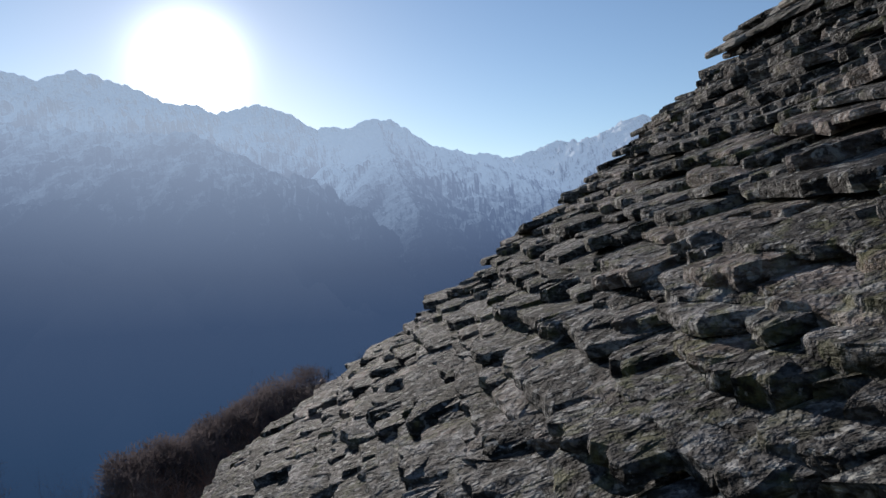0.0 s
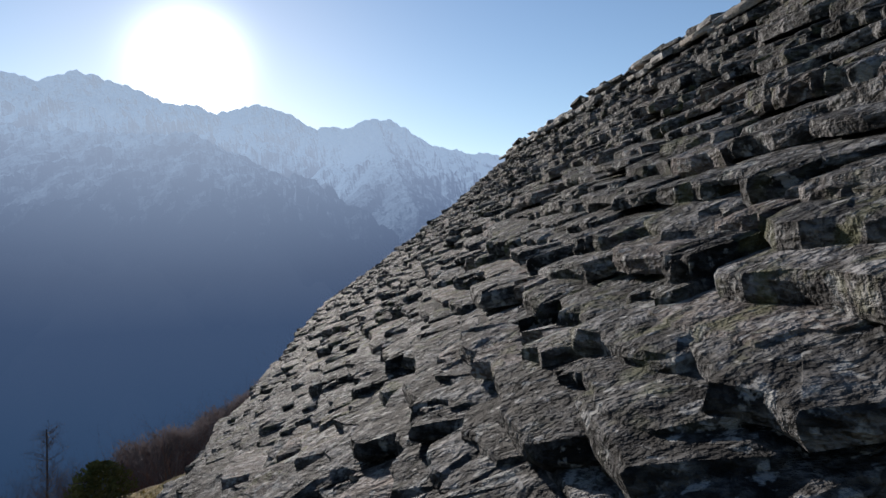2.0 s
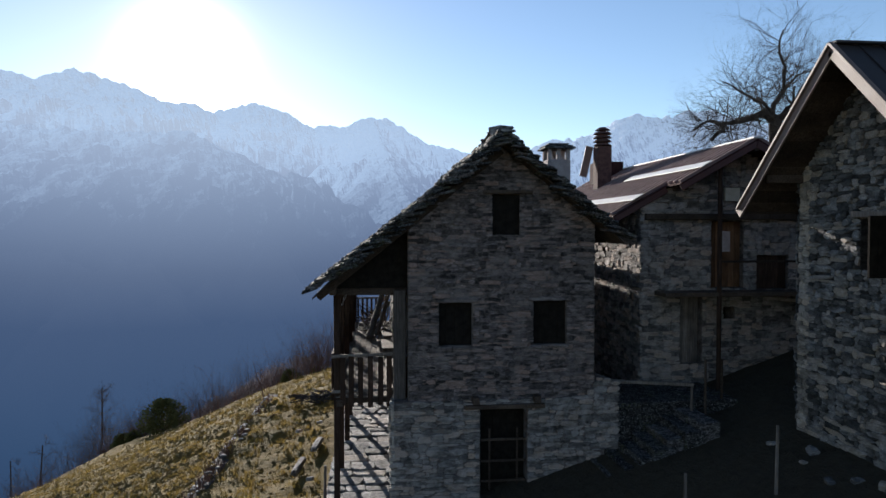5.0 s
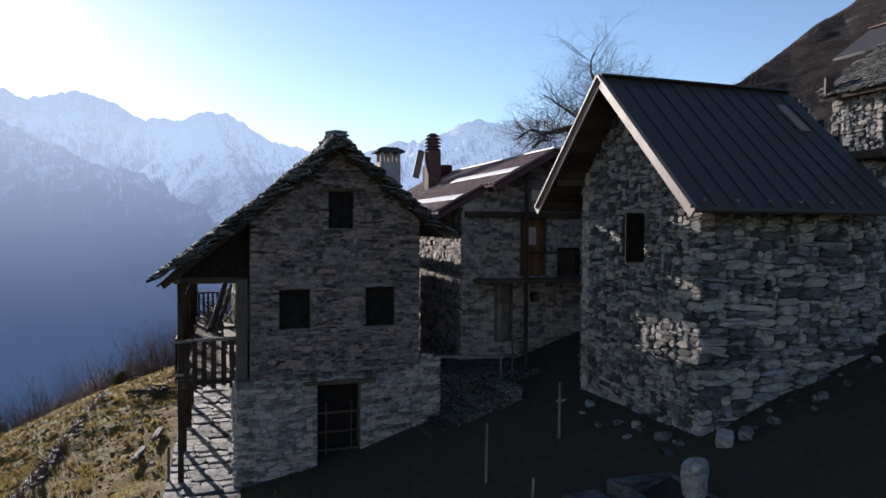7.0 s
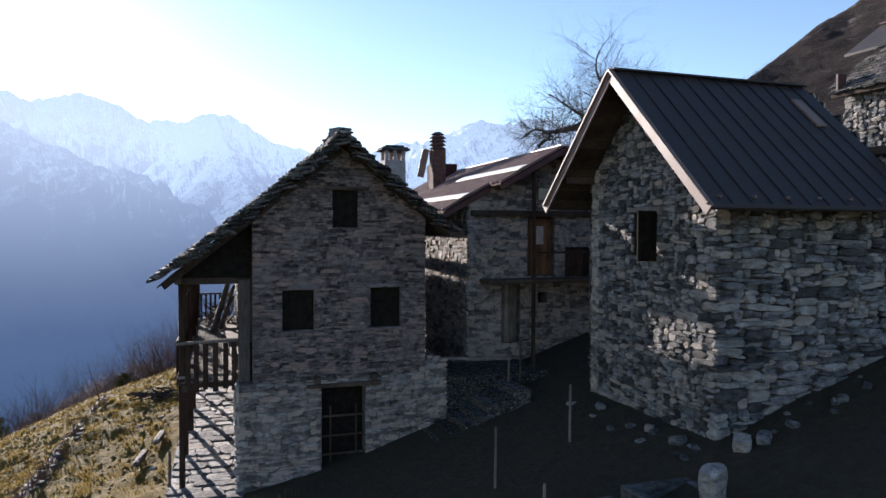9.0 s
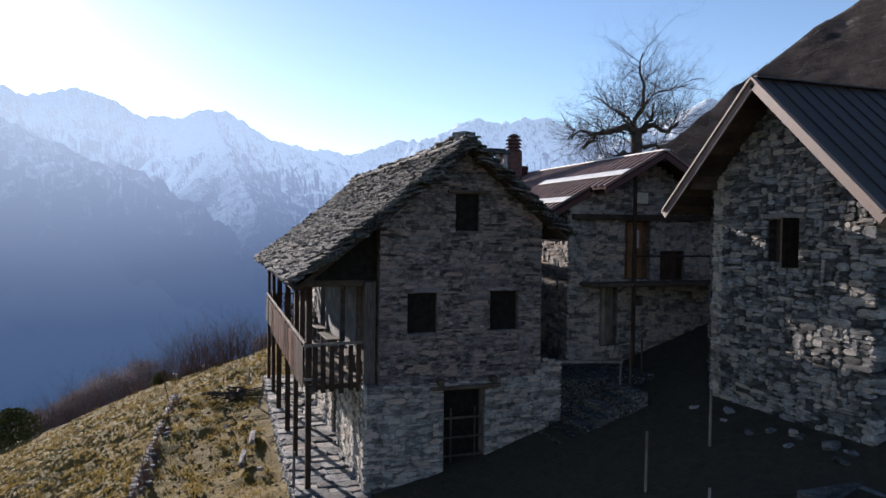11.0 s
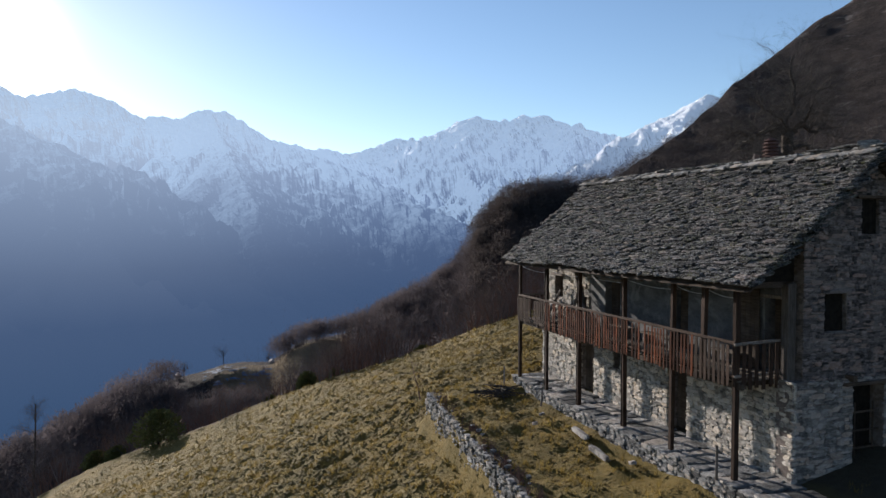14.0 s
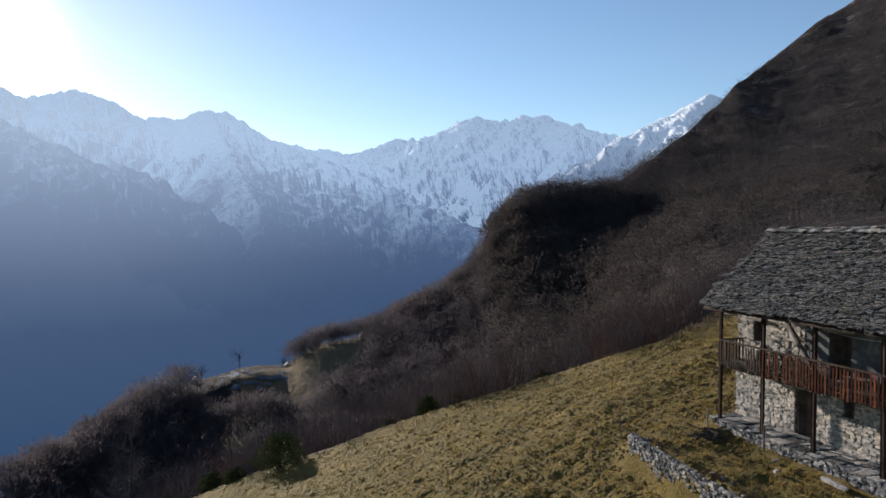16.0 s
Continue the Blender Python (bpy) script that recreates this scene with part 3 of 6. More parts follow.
def courses(M, u0, u1, low, top, openings, h=(0.07, 0.16), w=(0.16, 0.5), d=(0.03, 0.07), seed=1, ragged=0.03, wave=0.03, gap=1.0, wrap=0.05):
    """Places of the stones of a rubble face, each bedded on those below it."""
    rng = random.Random(seed)
    u0, u1 = u0 - wrap, u1 + wrap
    cell = 0.04
    n = max(2, int(round((u1 - u0) / cell)))
    mid = [u0 + (k + 0.5) * (u1 - u0) / n for k in range(n)]
    cw = (u1 - u0) / n
    level = np.array([(top_at(low, u) if isinstance(low, list) else low) + wave * math.sin(u * 2.3 + seed) for u in mid])
    head = np.array([top_at(top, u) for u in mid])
    done = level > head - 0.02
    out = []
    while not done.all():
        k = int(np.argmin(np.where(done, 1e9, level)))
        base = level[k]
        a = k
        near_end = min(k, n - 1 - k) < 9
        tol = 0.055 if near_end else 0.028
        while a > 0 and not done[a - 1] and abs(level[a - 1] - base) < tol:
            a -= 1
        b = k
        while b < n - 1 and not done[b + 1] and abs(level[b + 1] - base) < tol:
            b += 1
        ww = rng.uniform(*w) * rng.choice((0.45, 0.8, 1.0, 1.0, 1.6))
        cells = max(1, min(b - a + 1, int(max(ww, 0.26 if near_end else 0.0) / cw)))
        if b - a + 1 - cells < 3:
            cells = b - a + 1
        if cells * cw > w[1] * 1.8:
            cells = max(1, int(cells / 2))
        s = a if rng.random() < 0.5 else b - cells + 1
        e = s + cells - 1
        low_base, base = float(level[s:e + 1].min()), float(level[s:e + 1].max())
        hh = rng.uniform(*h) * (0.55 if rng.random() < 0.25 else 1.0)
        if cells * cw < 0.09:
            hh = min(hh, 0.07)
        lo_u, hi_u = u0 + s * cw, u0 + (e + 1) * cw
        hit = None
        for o in openings:
            if hi_u > o[0] + 0.01 and lo_u < o[1] - 0.01 and base + hh > o[2] + 0.01 and base < o[3] - 0.01:
                hit = o
        if hit is not None:
            inside = [i for i in range(s, e + 1) if hit[0] < mid[i] < hit[1]]
            outside = [i for i in range(s, e + 1) if i not in inside]
            if base < hit[2] - 0.03:
                hh = hit[2] - base
            elif inside:
                for i in inside:
                    level[i] = hit[3]
                done = level > head - 0.02
                continue
        hh = min(hh, float(head[s:e + 1].max()) + 0.02 - base)
        level[s:e + 1] = base + max(hh, 0.02)
        done = level > head - 0.02
        if hh < 0.025:
            continue
        edge = ragged if (s == 0 or e == n - 1) else 0.0
        if base - low_base < 0.06:
            hh += base - low_base
            base = low_base
        m = M @ Matrix.Translation(((lo_u + hi_u) / 2 + rng.uniform(-edge, edge), base + hh / 2, rng.uniform(-.012, .012))) @ Matrix.Rotation(rng.gauss(0, 0.05), 4, "Z")
        m = m @ Matrix.Rotation(rng.gauss(0, .05), 4, "Y") @ Matrix.Rotation(rng.gauss(0, .05), 4, "X")
        out.append(m @ Matrix.Diagonal(((hi_u - lo_u) * gap, hh * gap * 0.99, rng.uniform(*d), 1)))
    return out


def masonry(name, parent, M, u0, u1, low, top, thick, openings, material, singles=0, label="", near=None, shapes=None, joint=None, **how):
    """A wall part with its stones as pieces."""
    v, f = wall_body(M, u0, u1, low, top, thick, openings)
    body = raw(name, v, f, joint or MORTAR, parent, label)
    places = courses(M, u0, u1, low, top, openings, **how)
    if near is not None:
        places.sort(key=lambda m: (m.translation - Vector(near)).length)
    lay("stone", shapes or STONES, places, material, body, singles, "", "stonework")
    return body



# ---- the land ----
def smooth(x, a, b):
    s = np.clip((x - a) / (b - a), 0, 1)
    return s * s * (3 - 2 * s)


def ground_z(x, y):
    """Height of the near ground: a yard rising east, a grass bench west of the house, a meadow falling west and north."""
    x, y = np.asarray(x, float), np.asarray(y, float)
    yard = -0.62 + 0.32 * (x - 3.0)
    yard = np.where(x < 3, -0.62 + 0.2 * (x - 3.0), yard)
    hill = -1.75 + 0.36 * x - 0.13 * np.maximum(y - 16, 0) - 0.05 * np.maximum(-x - 6, 0)
    hill = np.where(x > 10, 1.85 - 0.13 * np.maximum(y - 16, 0) + 0.38 * (x - 10), hill)
    bench = -1.42 - 0.13 * np.maximum(-x - 1.4, 0) - 0.012 * np.maximum(4 - y, 0)
    edge = np.where(x < 0, 27 - 0.68 * x, np.maximum(27 - 0.8 * x, 21.5))
    hill = hill - 0.42 * np.maximum(y - edge, 0) * smooth(y - edge, 0, 9)
    wall_x = -4.7 - 0.072 * (9.3 - y)
    on_bench = smooth(x, wall_x - 0.25, wall_x + 0.05) * (1 - smooth(y, 8.6, 11.5))
    west = hill * (1 - on_bench) + bench * on_bench
    side = smooth(x, -1.6, -0.9)
    z = west * (1 - side) + np.where(y > 8, np.maximum(hill, -1.2 - 0.13 * np.maximum(y - 8, 0)) , yard) * side
    north = smooth(y, 7.5, 10.5)
    z = np.where(x > -1.6, (west * (1 - side) + yard * side) * (1 - north) + hill * north, z)
    # steeper below the meadow, and the hill that climbs behind the hamlet
    z = z - 0.25 * np.maximum(-x - 26, 0) - 0.34 * np.maximum(x - 27, 0)
    return z


def build_ground():
    xs = np.concatenate([-30 - np.geomspace(1, 260, 34)[::-1], np.arange(-30, 26, 0.28), 26 + np.geomspace(0.4, 260, 34)])
    ys = np.concatenate([-34 - np.geomspace(1, 200, 24)[::-1], np.arange(-34, 52, 0.28), 52 + np.geomspace(0.4, 130, 30)])
    X, Y = np.meshgrid(xs, ys, indexing="ij")
    Z = ground_z(X, Y)
    fine = ((X > -31) & (X < 27) & (Y > -35) & (Y < 53))
    bump = np.zeros_like(Z)
    for i in range(X.shape[0]):
        for j in range(X.shape[1]):
            p = Vector((X[i, j], Y[i, j], 0.0))
            if fine[i, j]:
                bump[i, j] = 0.12 * noise.noise(p * 0.9) + 0.1 * noise.noise(p * 2.1) + 0.35 * noise.noise(p * 0.16)
            else:
                bump[i, j] = 0.5 * noise.noise(p * 0.12) + 2.0 * noise.noise(p * 0.03)
    calm = 1 - 0.75 * smooth(X, -1.2, 0.5) * (1 - smooth(Y, 9, 12))
    Z = Z + bump * calm
    n, m = X.shape
    verts = np.stack([X, Y, Z], -1).reshape(-1, 3).tolist()
    faces = [(i * m + j, (i + 1) * m + j, (i + 1) * m + j + 1, i * m + j + 1) for i in range(n - 1) for j in range(m - 1)]
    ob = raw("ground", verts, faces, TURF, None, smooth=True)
    tagged(ob, "tussocky winter meadow of yellow-brown grass on a slope", "ground", kind="structure")
    return ob


build_ground()

O = Vector((-8.0, -22.0, 6.0))


def polar(az, r):
    return O.x - r * np.sin(np.radians(az)), O.y + r * np.cos(np.radians(az))


def ridge_height(X, Y, ridges, slope, floor):
    """Height of crests that fall off on both sides; also the distance to the nearest crest."""
    H, near = np.full(X.shape, float(floor)), np.full(X.shape, 1e9)
    for crest in ridges:
        pts = []
        for az, el, r in crest:
            x, y = polar(az, r)
            pts.append((x, y, O.z + r * math.tan(radians(el))))
        for (ax, ay, az_), (bx, by, bz) in zip(pts, pts[1:]):
            dx, dy = bx - ax, by - ay
            t = np.clip(((X - ax) * dx + (Y - ay) * dy) / (dx * dx + dy * dy), 0, 1)
            d = np.hypot(X - ax - t * dx, Y - ay - t * dy)
            h = az_ + t * (bz - az_) - slope * d
            near = np.where(h > H, d, near)
            H = np.maximum(H, h)
    return H, near


def mountain(name, label, ridges, az0, az1, da, r0, r1, nr, slope, floor, rough, material, scale):
    az = np.arange(az0, az1 + da, da)
    r = np.geomspace(r0, r1, nr)
    A, R = np.meshgrid(az, r, indexing="ij")
    X, Y = polar(A, R)
    H, near = ridge_height(X, Y, ridges, slope, floor)
    n, m = X.shape
    amp = rough * (0.04 + np.clip(near / 350.0, 0, 1.6))
    for i in range(n):
        for j in range(m):
            p = Vector((X[i, j] * scale, Y[i, j] * scale, 0.0))
            v = noise.ridged_multi_fractal(p, 0.9, 2.1, 6, 1.0, 2.0)
            H[i, j] += amp[i, j] * (v - 1.1) + 0.3 * amp[i, j] * (noise.ridged_multi_fractal(p * 3.7, 0.9, 2.1, 4, 1.0, 2.0) - 1.0) + 0.17 * rough * noise.fractal(p * 14.0, 0.8, 2.0, 4)
    verts = np.stack([X, Y, H], -1).reshape(-1, 3).tolist()
    faces = [(i * m + j, i * m + j + 1, (i + 1) * m + j + 1, (i + 1) * m + j) for i in range(n - 1) for j in range(m - 1)]
    ob = raw(name, verts, faces, material, None)
    return tagged(ob, label, "mountain", kind="structure")


def at_range(r, pairs):
    return [(a, e, r) for a, e in pairs]


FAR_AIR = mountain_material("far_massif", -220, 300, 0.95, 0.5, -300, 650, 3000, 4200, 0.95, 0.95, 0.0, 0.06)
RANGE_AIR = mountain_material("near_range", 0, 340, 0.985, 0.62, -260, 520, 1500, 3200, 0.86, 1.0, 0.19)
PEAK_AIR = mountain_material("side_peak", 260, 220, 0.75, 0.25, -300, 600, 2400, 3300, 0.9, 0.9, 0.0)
crest_left = at_range(3300, [(48, 10), (34, 10.5), (28.5, 11.2), (25.6, 10.98), (24.9, 10.98), (23.9, 10.52), (22.9, 10.82), (21.3, 11.57), (19.8, 11.2), (17.9, 10.89), (16.6, 10.38),
                             (15.0, 9.67), (13.4, 9.77), (11.62, 9.08), (10.4, 9.47), (9.3, 9.75), (8.46, 10.01), (7.4, 9.83), (6.3, 9.2), (5.3, 8.71), (3.8, 8.2), (2.6, 8.49), (1.0, 8.04),
                             (0.5, 8.6), (0.16, 8.93), (-0.87, 9.08), (-4, 6.0), (-10, 4.0)])
crest_mid = [(-0.4, 8.98, 3250), (-0.87, 9.08, 3200), (-1.92, 8.97, 3150), (-3.4, 7.96, 3080), (-5.12, 7.0, 3000), (-6.5, 6.7, 2950), (-8.5, 5.9, 2900), (-10.5, 5.3, 2820), (-12.7, 4.4, 2740), (-15.0, 3.2, 2640), (-17.3, 2.0, 2540),
             (-20.1, 0.9, 2430), (-22.5, -0.1, 2330), (-27, -3.2, 2200)]
crest_back = at_range(3500, [(-3, 6.5), (-5.12, 7.0), (-6.43, 6.89), (-7.53, 6.71), (-8.42, 6.28), (-9.77, 6.54), (-11.22, 6.0), (-14, 4.5)])
crest_spur = [(-0.9, 9.0, 3150), (-1.6, 7.0, 2750), (-2.6, 5.0, 2400), (-4.0, 2.0, 2050), (-5.5, -3, 1650)]
crest_dark = [(44, 9.0, 2500), (26, 7.7, 2300), (22.5, 7.45, 2230), (18.6, 7.4, 2150), (15.2, 7.4, 2080), (12.9, 7.5, 2000), (11.1, 6.3, 1900), (9.3, 4.7, 1820), (7.4, 3.1, 1740), (5.8, 1.66, 1690), (4.3, 0.6, 1640), (1.5, -3, 1500)]
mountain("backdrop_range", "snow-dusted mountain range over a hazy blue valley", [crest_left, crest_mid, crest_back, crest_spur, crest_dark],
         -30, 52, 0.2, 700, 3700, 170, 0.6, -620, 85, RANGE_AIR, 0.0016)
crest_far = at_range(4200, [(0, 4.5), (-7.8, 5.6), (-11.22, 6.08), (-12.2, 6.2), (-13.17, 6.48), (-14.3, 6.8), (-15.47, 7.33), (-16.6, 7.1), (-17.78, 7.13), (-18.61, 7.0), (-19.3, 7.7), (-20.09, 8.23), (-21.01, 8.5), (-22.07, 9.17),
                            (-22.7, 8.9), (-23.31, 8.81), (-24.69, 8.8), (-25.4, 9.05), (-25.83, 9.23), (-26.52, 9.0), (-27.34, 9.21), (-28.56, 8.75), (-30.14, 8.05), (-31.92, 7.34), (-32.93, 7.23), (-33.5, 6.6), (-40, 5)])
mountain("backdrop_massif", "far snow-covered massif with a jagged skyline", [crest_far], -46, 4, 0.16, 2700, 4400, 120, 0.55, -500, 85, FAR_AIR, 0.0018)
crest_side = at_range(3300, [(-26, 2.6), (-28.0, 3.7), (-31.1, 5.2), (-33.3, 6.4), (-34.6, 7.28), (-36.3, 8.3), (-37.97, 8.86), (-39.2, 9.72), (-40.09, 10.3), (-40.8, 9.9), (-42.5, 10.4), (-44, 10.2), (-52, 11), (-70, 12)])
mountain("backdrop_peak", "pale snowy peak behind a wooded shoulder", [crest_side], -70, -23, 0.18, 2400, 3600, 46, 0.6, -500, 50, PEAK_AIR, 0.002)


# the wooded shoulder that closes the valley: a crest near by in the north, climbing to a mountain in the east
SPUR = [(-80, 17, 1500), (-60, 18.3, 1900), (-52, 17.2, 2250), (-49.1, 15.54, 2190), (-47, 14.5, 2090), (-45.5, 13.35, 1990), (-43.6, 12.1, 1840), (-41.7, 10.9, 1640), (-40.4, 9.5, 1490), (-38.3, 7.8, 1240),
        (-36.1, 6.3, 990), (-32.9, 4.2, 715), (-31, 3.5, 625), (-28.3, 3.3, 596), (-26.4, 3.1, 576), (-24.1, 2.6, 556), (-22.7, 1.0, 542), (-21.3, -0.2, 532), (-20.8, -1.8, 522), (-19.8, -3.7, 512), (-17.9, -5.1, 503),
        (-15.1, -6.5, 488), (-12.3, -8.1, 479), (-9.5, -8.75, 469), (-7, -9.15, 460), (-4.5, -10.7, 450), (-1, -10.6, 441), (2.4, -11.3, 432), (4.9, -11.8, 422), (6.5, -12.7, 408), (7.8, -13.8, 383),
        (11.7, -15.8, 334), (15.5, -17.2, 284), (22, -19.5, 240), (40, -24, 220)]
SPUR_AZ, SPUR_EL, SPUR_R = zip(*SPUR)


def shoulder_z(az, r):
    el, rc = np.interp(az, SPUR_AZ, SPUR_EL), np.interp(az, SPUR_AZ, SPUR_R)
    top = O.z + rc * np.tan(np.radians(el))
    foot = np.interp(-az, [-40, -10, 15, 30, 45, 80], [-95, -80, -46, -14, 8, 20])
    s = np.clip((r - 75) / (rc - 75), 0, 1)
    dip = -34 * np.sin(np.pi * np.clip(s * 1.1, 0, 1)) * smooth(az, -38, -26)
    z = foot + (top - foot) * s ** 2.0 + dip
    return z - 0.75 * np.maximum(r - rc, 0), s


def build_shoulder():
    az = np.arange(-80, 40.1, 0.28)
    steps = np.concatenate([np.linspace(0, 1, 88) ** 1.25, 1 + np.geomspace(0.01, 0.8, 12)])
    A, R = np.meshgrid(az, steps, indexing="ij")
    R = 75 + (np.interp(A, SPUR_AZ, SPUR_R) - 75) * R
    X, Y = polar(A, R)
    Z, S = shoulder_z(A, R)
    n, m = X.shape
    for i in range(n):
        for j in range(m):
            p = Vector((X[i, j], Y[i, j], 0.0))
            Z[i, j] += min(R[i, j] / 600.0, 1.0) * 0.6 * (7 * noise.noise(p * 0.012) + 3.5 * noise.noise(p * 0.045)) * min(1.0, abs(1.02 - S[i, j]) * 6 + 0.25) + 1.5 * min(R[i, j] / 600.0, 1.0) * noise.fractal(p * 0.03, 0.8, 2.0, 4) + 0.005 * max(R[i, j] - 700, 0) * noise.fractal(p * 0.006, 0.8, 2.0, 5)
    verts = np.stack([X, Y, Z], -1).reshape(-1, 3).tolist()
    faces = [(i * m + j, i * m + j + 1, (i + 1) * m + j + 1, (i + 1) * m + j) for i in range(n - 1) for j in range(m - 1)]
    ob = raw("hillside", verts, faces, WOODED, None, smooth=True)
    tagged(ob, "steep hillside of leafless brown winter woods", "hillside", kind="structure")


build_shoulder()

# ---- the stone house with the gallery ----
RIDGE_X, RIDGE_Z, PITCH = 3.09, 8.06, 0.8
Y_FRONT, Y_BACK = -7.0, 8.3


def skew(y, k=0.023):
    """The old house is not square: its roof and gallery swing east towards the north."""
    return k * (y + 7.2)


def roof_z(x):
    return RIDGE_Z - PITCH * abs(x - RIDGE_X)


def gable_top(M_off=0.0):
    return [(0.78, roof_z(0.78) - 0.12), (RIDGE_X, RIDGE_Z - 0.12), (5.45, roof_z(5.45) - 0.12)]


house = thing("stone_house", (3.1, 0.4, -1.0), "old dry-stone alpine farmhouse with a slab roof and a timber gallery", "house")
front = frame_of((0, Y_FRONT, 0), (1, 0, 0), (0, -1, 0))
front_holes = [(1.53, 2.36, 3.03, 4.1), (3.88, 4.74, 3.03, 4.12), (2.84, 3.55, 5.76, 6.76)]
masonry("gable_wall", house, front, 0.78, 5.45, 1.66, gable_top(), 0.5, front_holes, WALL_STONE, 300, "", (3.1, -7.0, 5.6), seed=21,
        h=(0.03, 0.115), w=(0.1, 0.56), d=(0.008, 0.045), wave=0.07, gap=0.985, shapes=MIXED, wrap=0.01, ragged=0.008)
base = frame_of((0, Y_FRONT - 0.1, 0), (1, 0, 0), (0, -1, 0))
base_hole = [(2.54, 3.73, -1.2, 1.5)]
masonry("lower_wall", house, base, 0.37, 6.04, -1.9, [(0.37, 1.68), (5.2, 1.7), (5.55, 2.2), (6.04, 2.05)], 0.6, base_hole, LIME_STONE, 150, "", (3.1, -7.1, 0.5), seed=22,
        h=(0.04, 0.15), w=(0.14, 0.6), d=(0.012, 0.05), shapes=MIXED)
# west side behind the gallery: u runs north to south
west = frame_of((0.85, 0, 0), (-0.011, -1, 0), (-1, 0.011, 0))
west_up = [(-7.3, -6.5, 2.75, 3.75), (-3.0, -1.9, 1.8, 3.8), (1.35, 2.2, 1.8, 3.8), (5.6, 6.45, 1.8, 3.9)]
masonry("gallery_wall", house, west, -Y_BACK, -4.3, 1.7, [(-8.4, 5.75), (8, 6.05)], 0.5, west_up[:1], PALE_STONE, 0, "", None, seed=23, h=(0.08, 0.17), w=(0.18, 0.55), d=(0.02, 0.05))
v, f = wall_body(west, -4.3, 6.49, 1.7, [(-8.4, 5.75), (8, 6.05)], 0.5, west_up[1:])
raw("plastered_wall", v, f, PLASTER, house, "stained grey plaster wall behind the gallery")
west_low = frame_of((0.61, 0, 0), (-0.029, -1, 0), (-1, 0.029, 0))
low_holes = [(-4.6, -3.5, -1.4, 1.05), (-2.05, -1.5, 0.4, 1.1), (1.5, 2.55, -1.4, 1.05)]
masonry("west_wall", house, west_low, -Y_BACK, 7.1, -1.9, [(-8, 1.7), (8, 1.7)], 0.5, low_holes, PALE_STONE, 200, "", (0.4, -2.0, 0.0), seed=24, h=(0.08, 0.18), w=(0.16, 0.5))
east = frame_of((5.45, 0, 0), (0, 1, 0), (1, 0, 0))
masonry("east_wall", house, east, -6.49, Y_BACK - 0.01, -1.5, [(-8, 5.9), (9, 5.9)], 0.5, [], WALL_STONE, 0, "", None, seed=25, h=(0.16, 0.3), w=(0.5, 1.0))
north = frame_of((0, Y_BACK, 0), (-1, 0, 0), (0, 1, 0))
masonry("north_wall", house, north, -5.45, -0.95, -2.2, [(-5.45, 6.1), (-RIDGE_X - 0.36, RIDGE_Z - .14), (-0.95, 5.85)], 0.5, [], WALL_STONE, 0, "", None, seed=26, h=(0.12, 0.22), w=(0.3, 0.7))
bm = bmesh.new()
box(bm, 0.9, 5.0, -6.5, 7.4, 1.5, 1.68)
part("upper_floor", bm, DARK_WOOD, house)
bm = bmesh.new()
box(bm, 0.9, 5.0, -6.5, 7.4, 4.5, 4.62)
part("loft_floor", bm, DARK_WOOD, house)

# roof: deck, rafters, slabs
def roof_deck(name, x0, x1, y0, y1, thick, mat):
    z0, z1 = roof_z(x0), roof_z(x1)
    v = [(x0, y0, z0), (x1, y0, z1), (x1, y1, z1), (x0, y1, z0)]
    verts = [(a + skew(b), b, c - 0.1) for a, b, c in v] + [(a + skew(b), b, c - 0.08 - thick) for a, b, c in v]
    return raw(name, verts, [(0, 1, 2, 3), (7, 6, 5, 4), (0, 4, 5, 1), (1, 5, 6, 2), (2, 6, 7, 3), (3, 7, 4, 0)], mat, house)


EAVE_X, EAVE_E = -1.48, 6.05
roof_w = roof_deck("west_roof", EAVE_X, RIDGE_X, -7.45, 8.5, 0.07, DARK_WOOD)
roof_e = roof_deck("east_roof", RIDGE_X, EAVE_E, -7.45, 8.5, 0.07, DARK_WOOD)
tagged(roof_w, "roof slope of weathered lichen-spotted stone slabs")


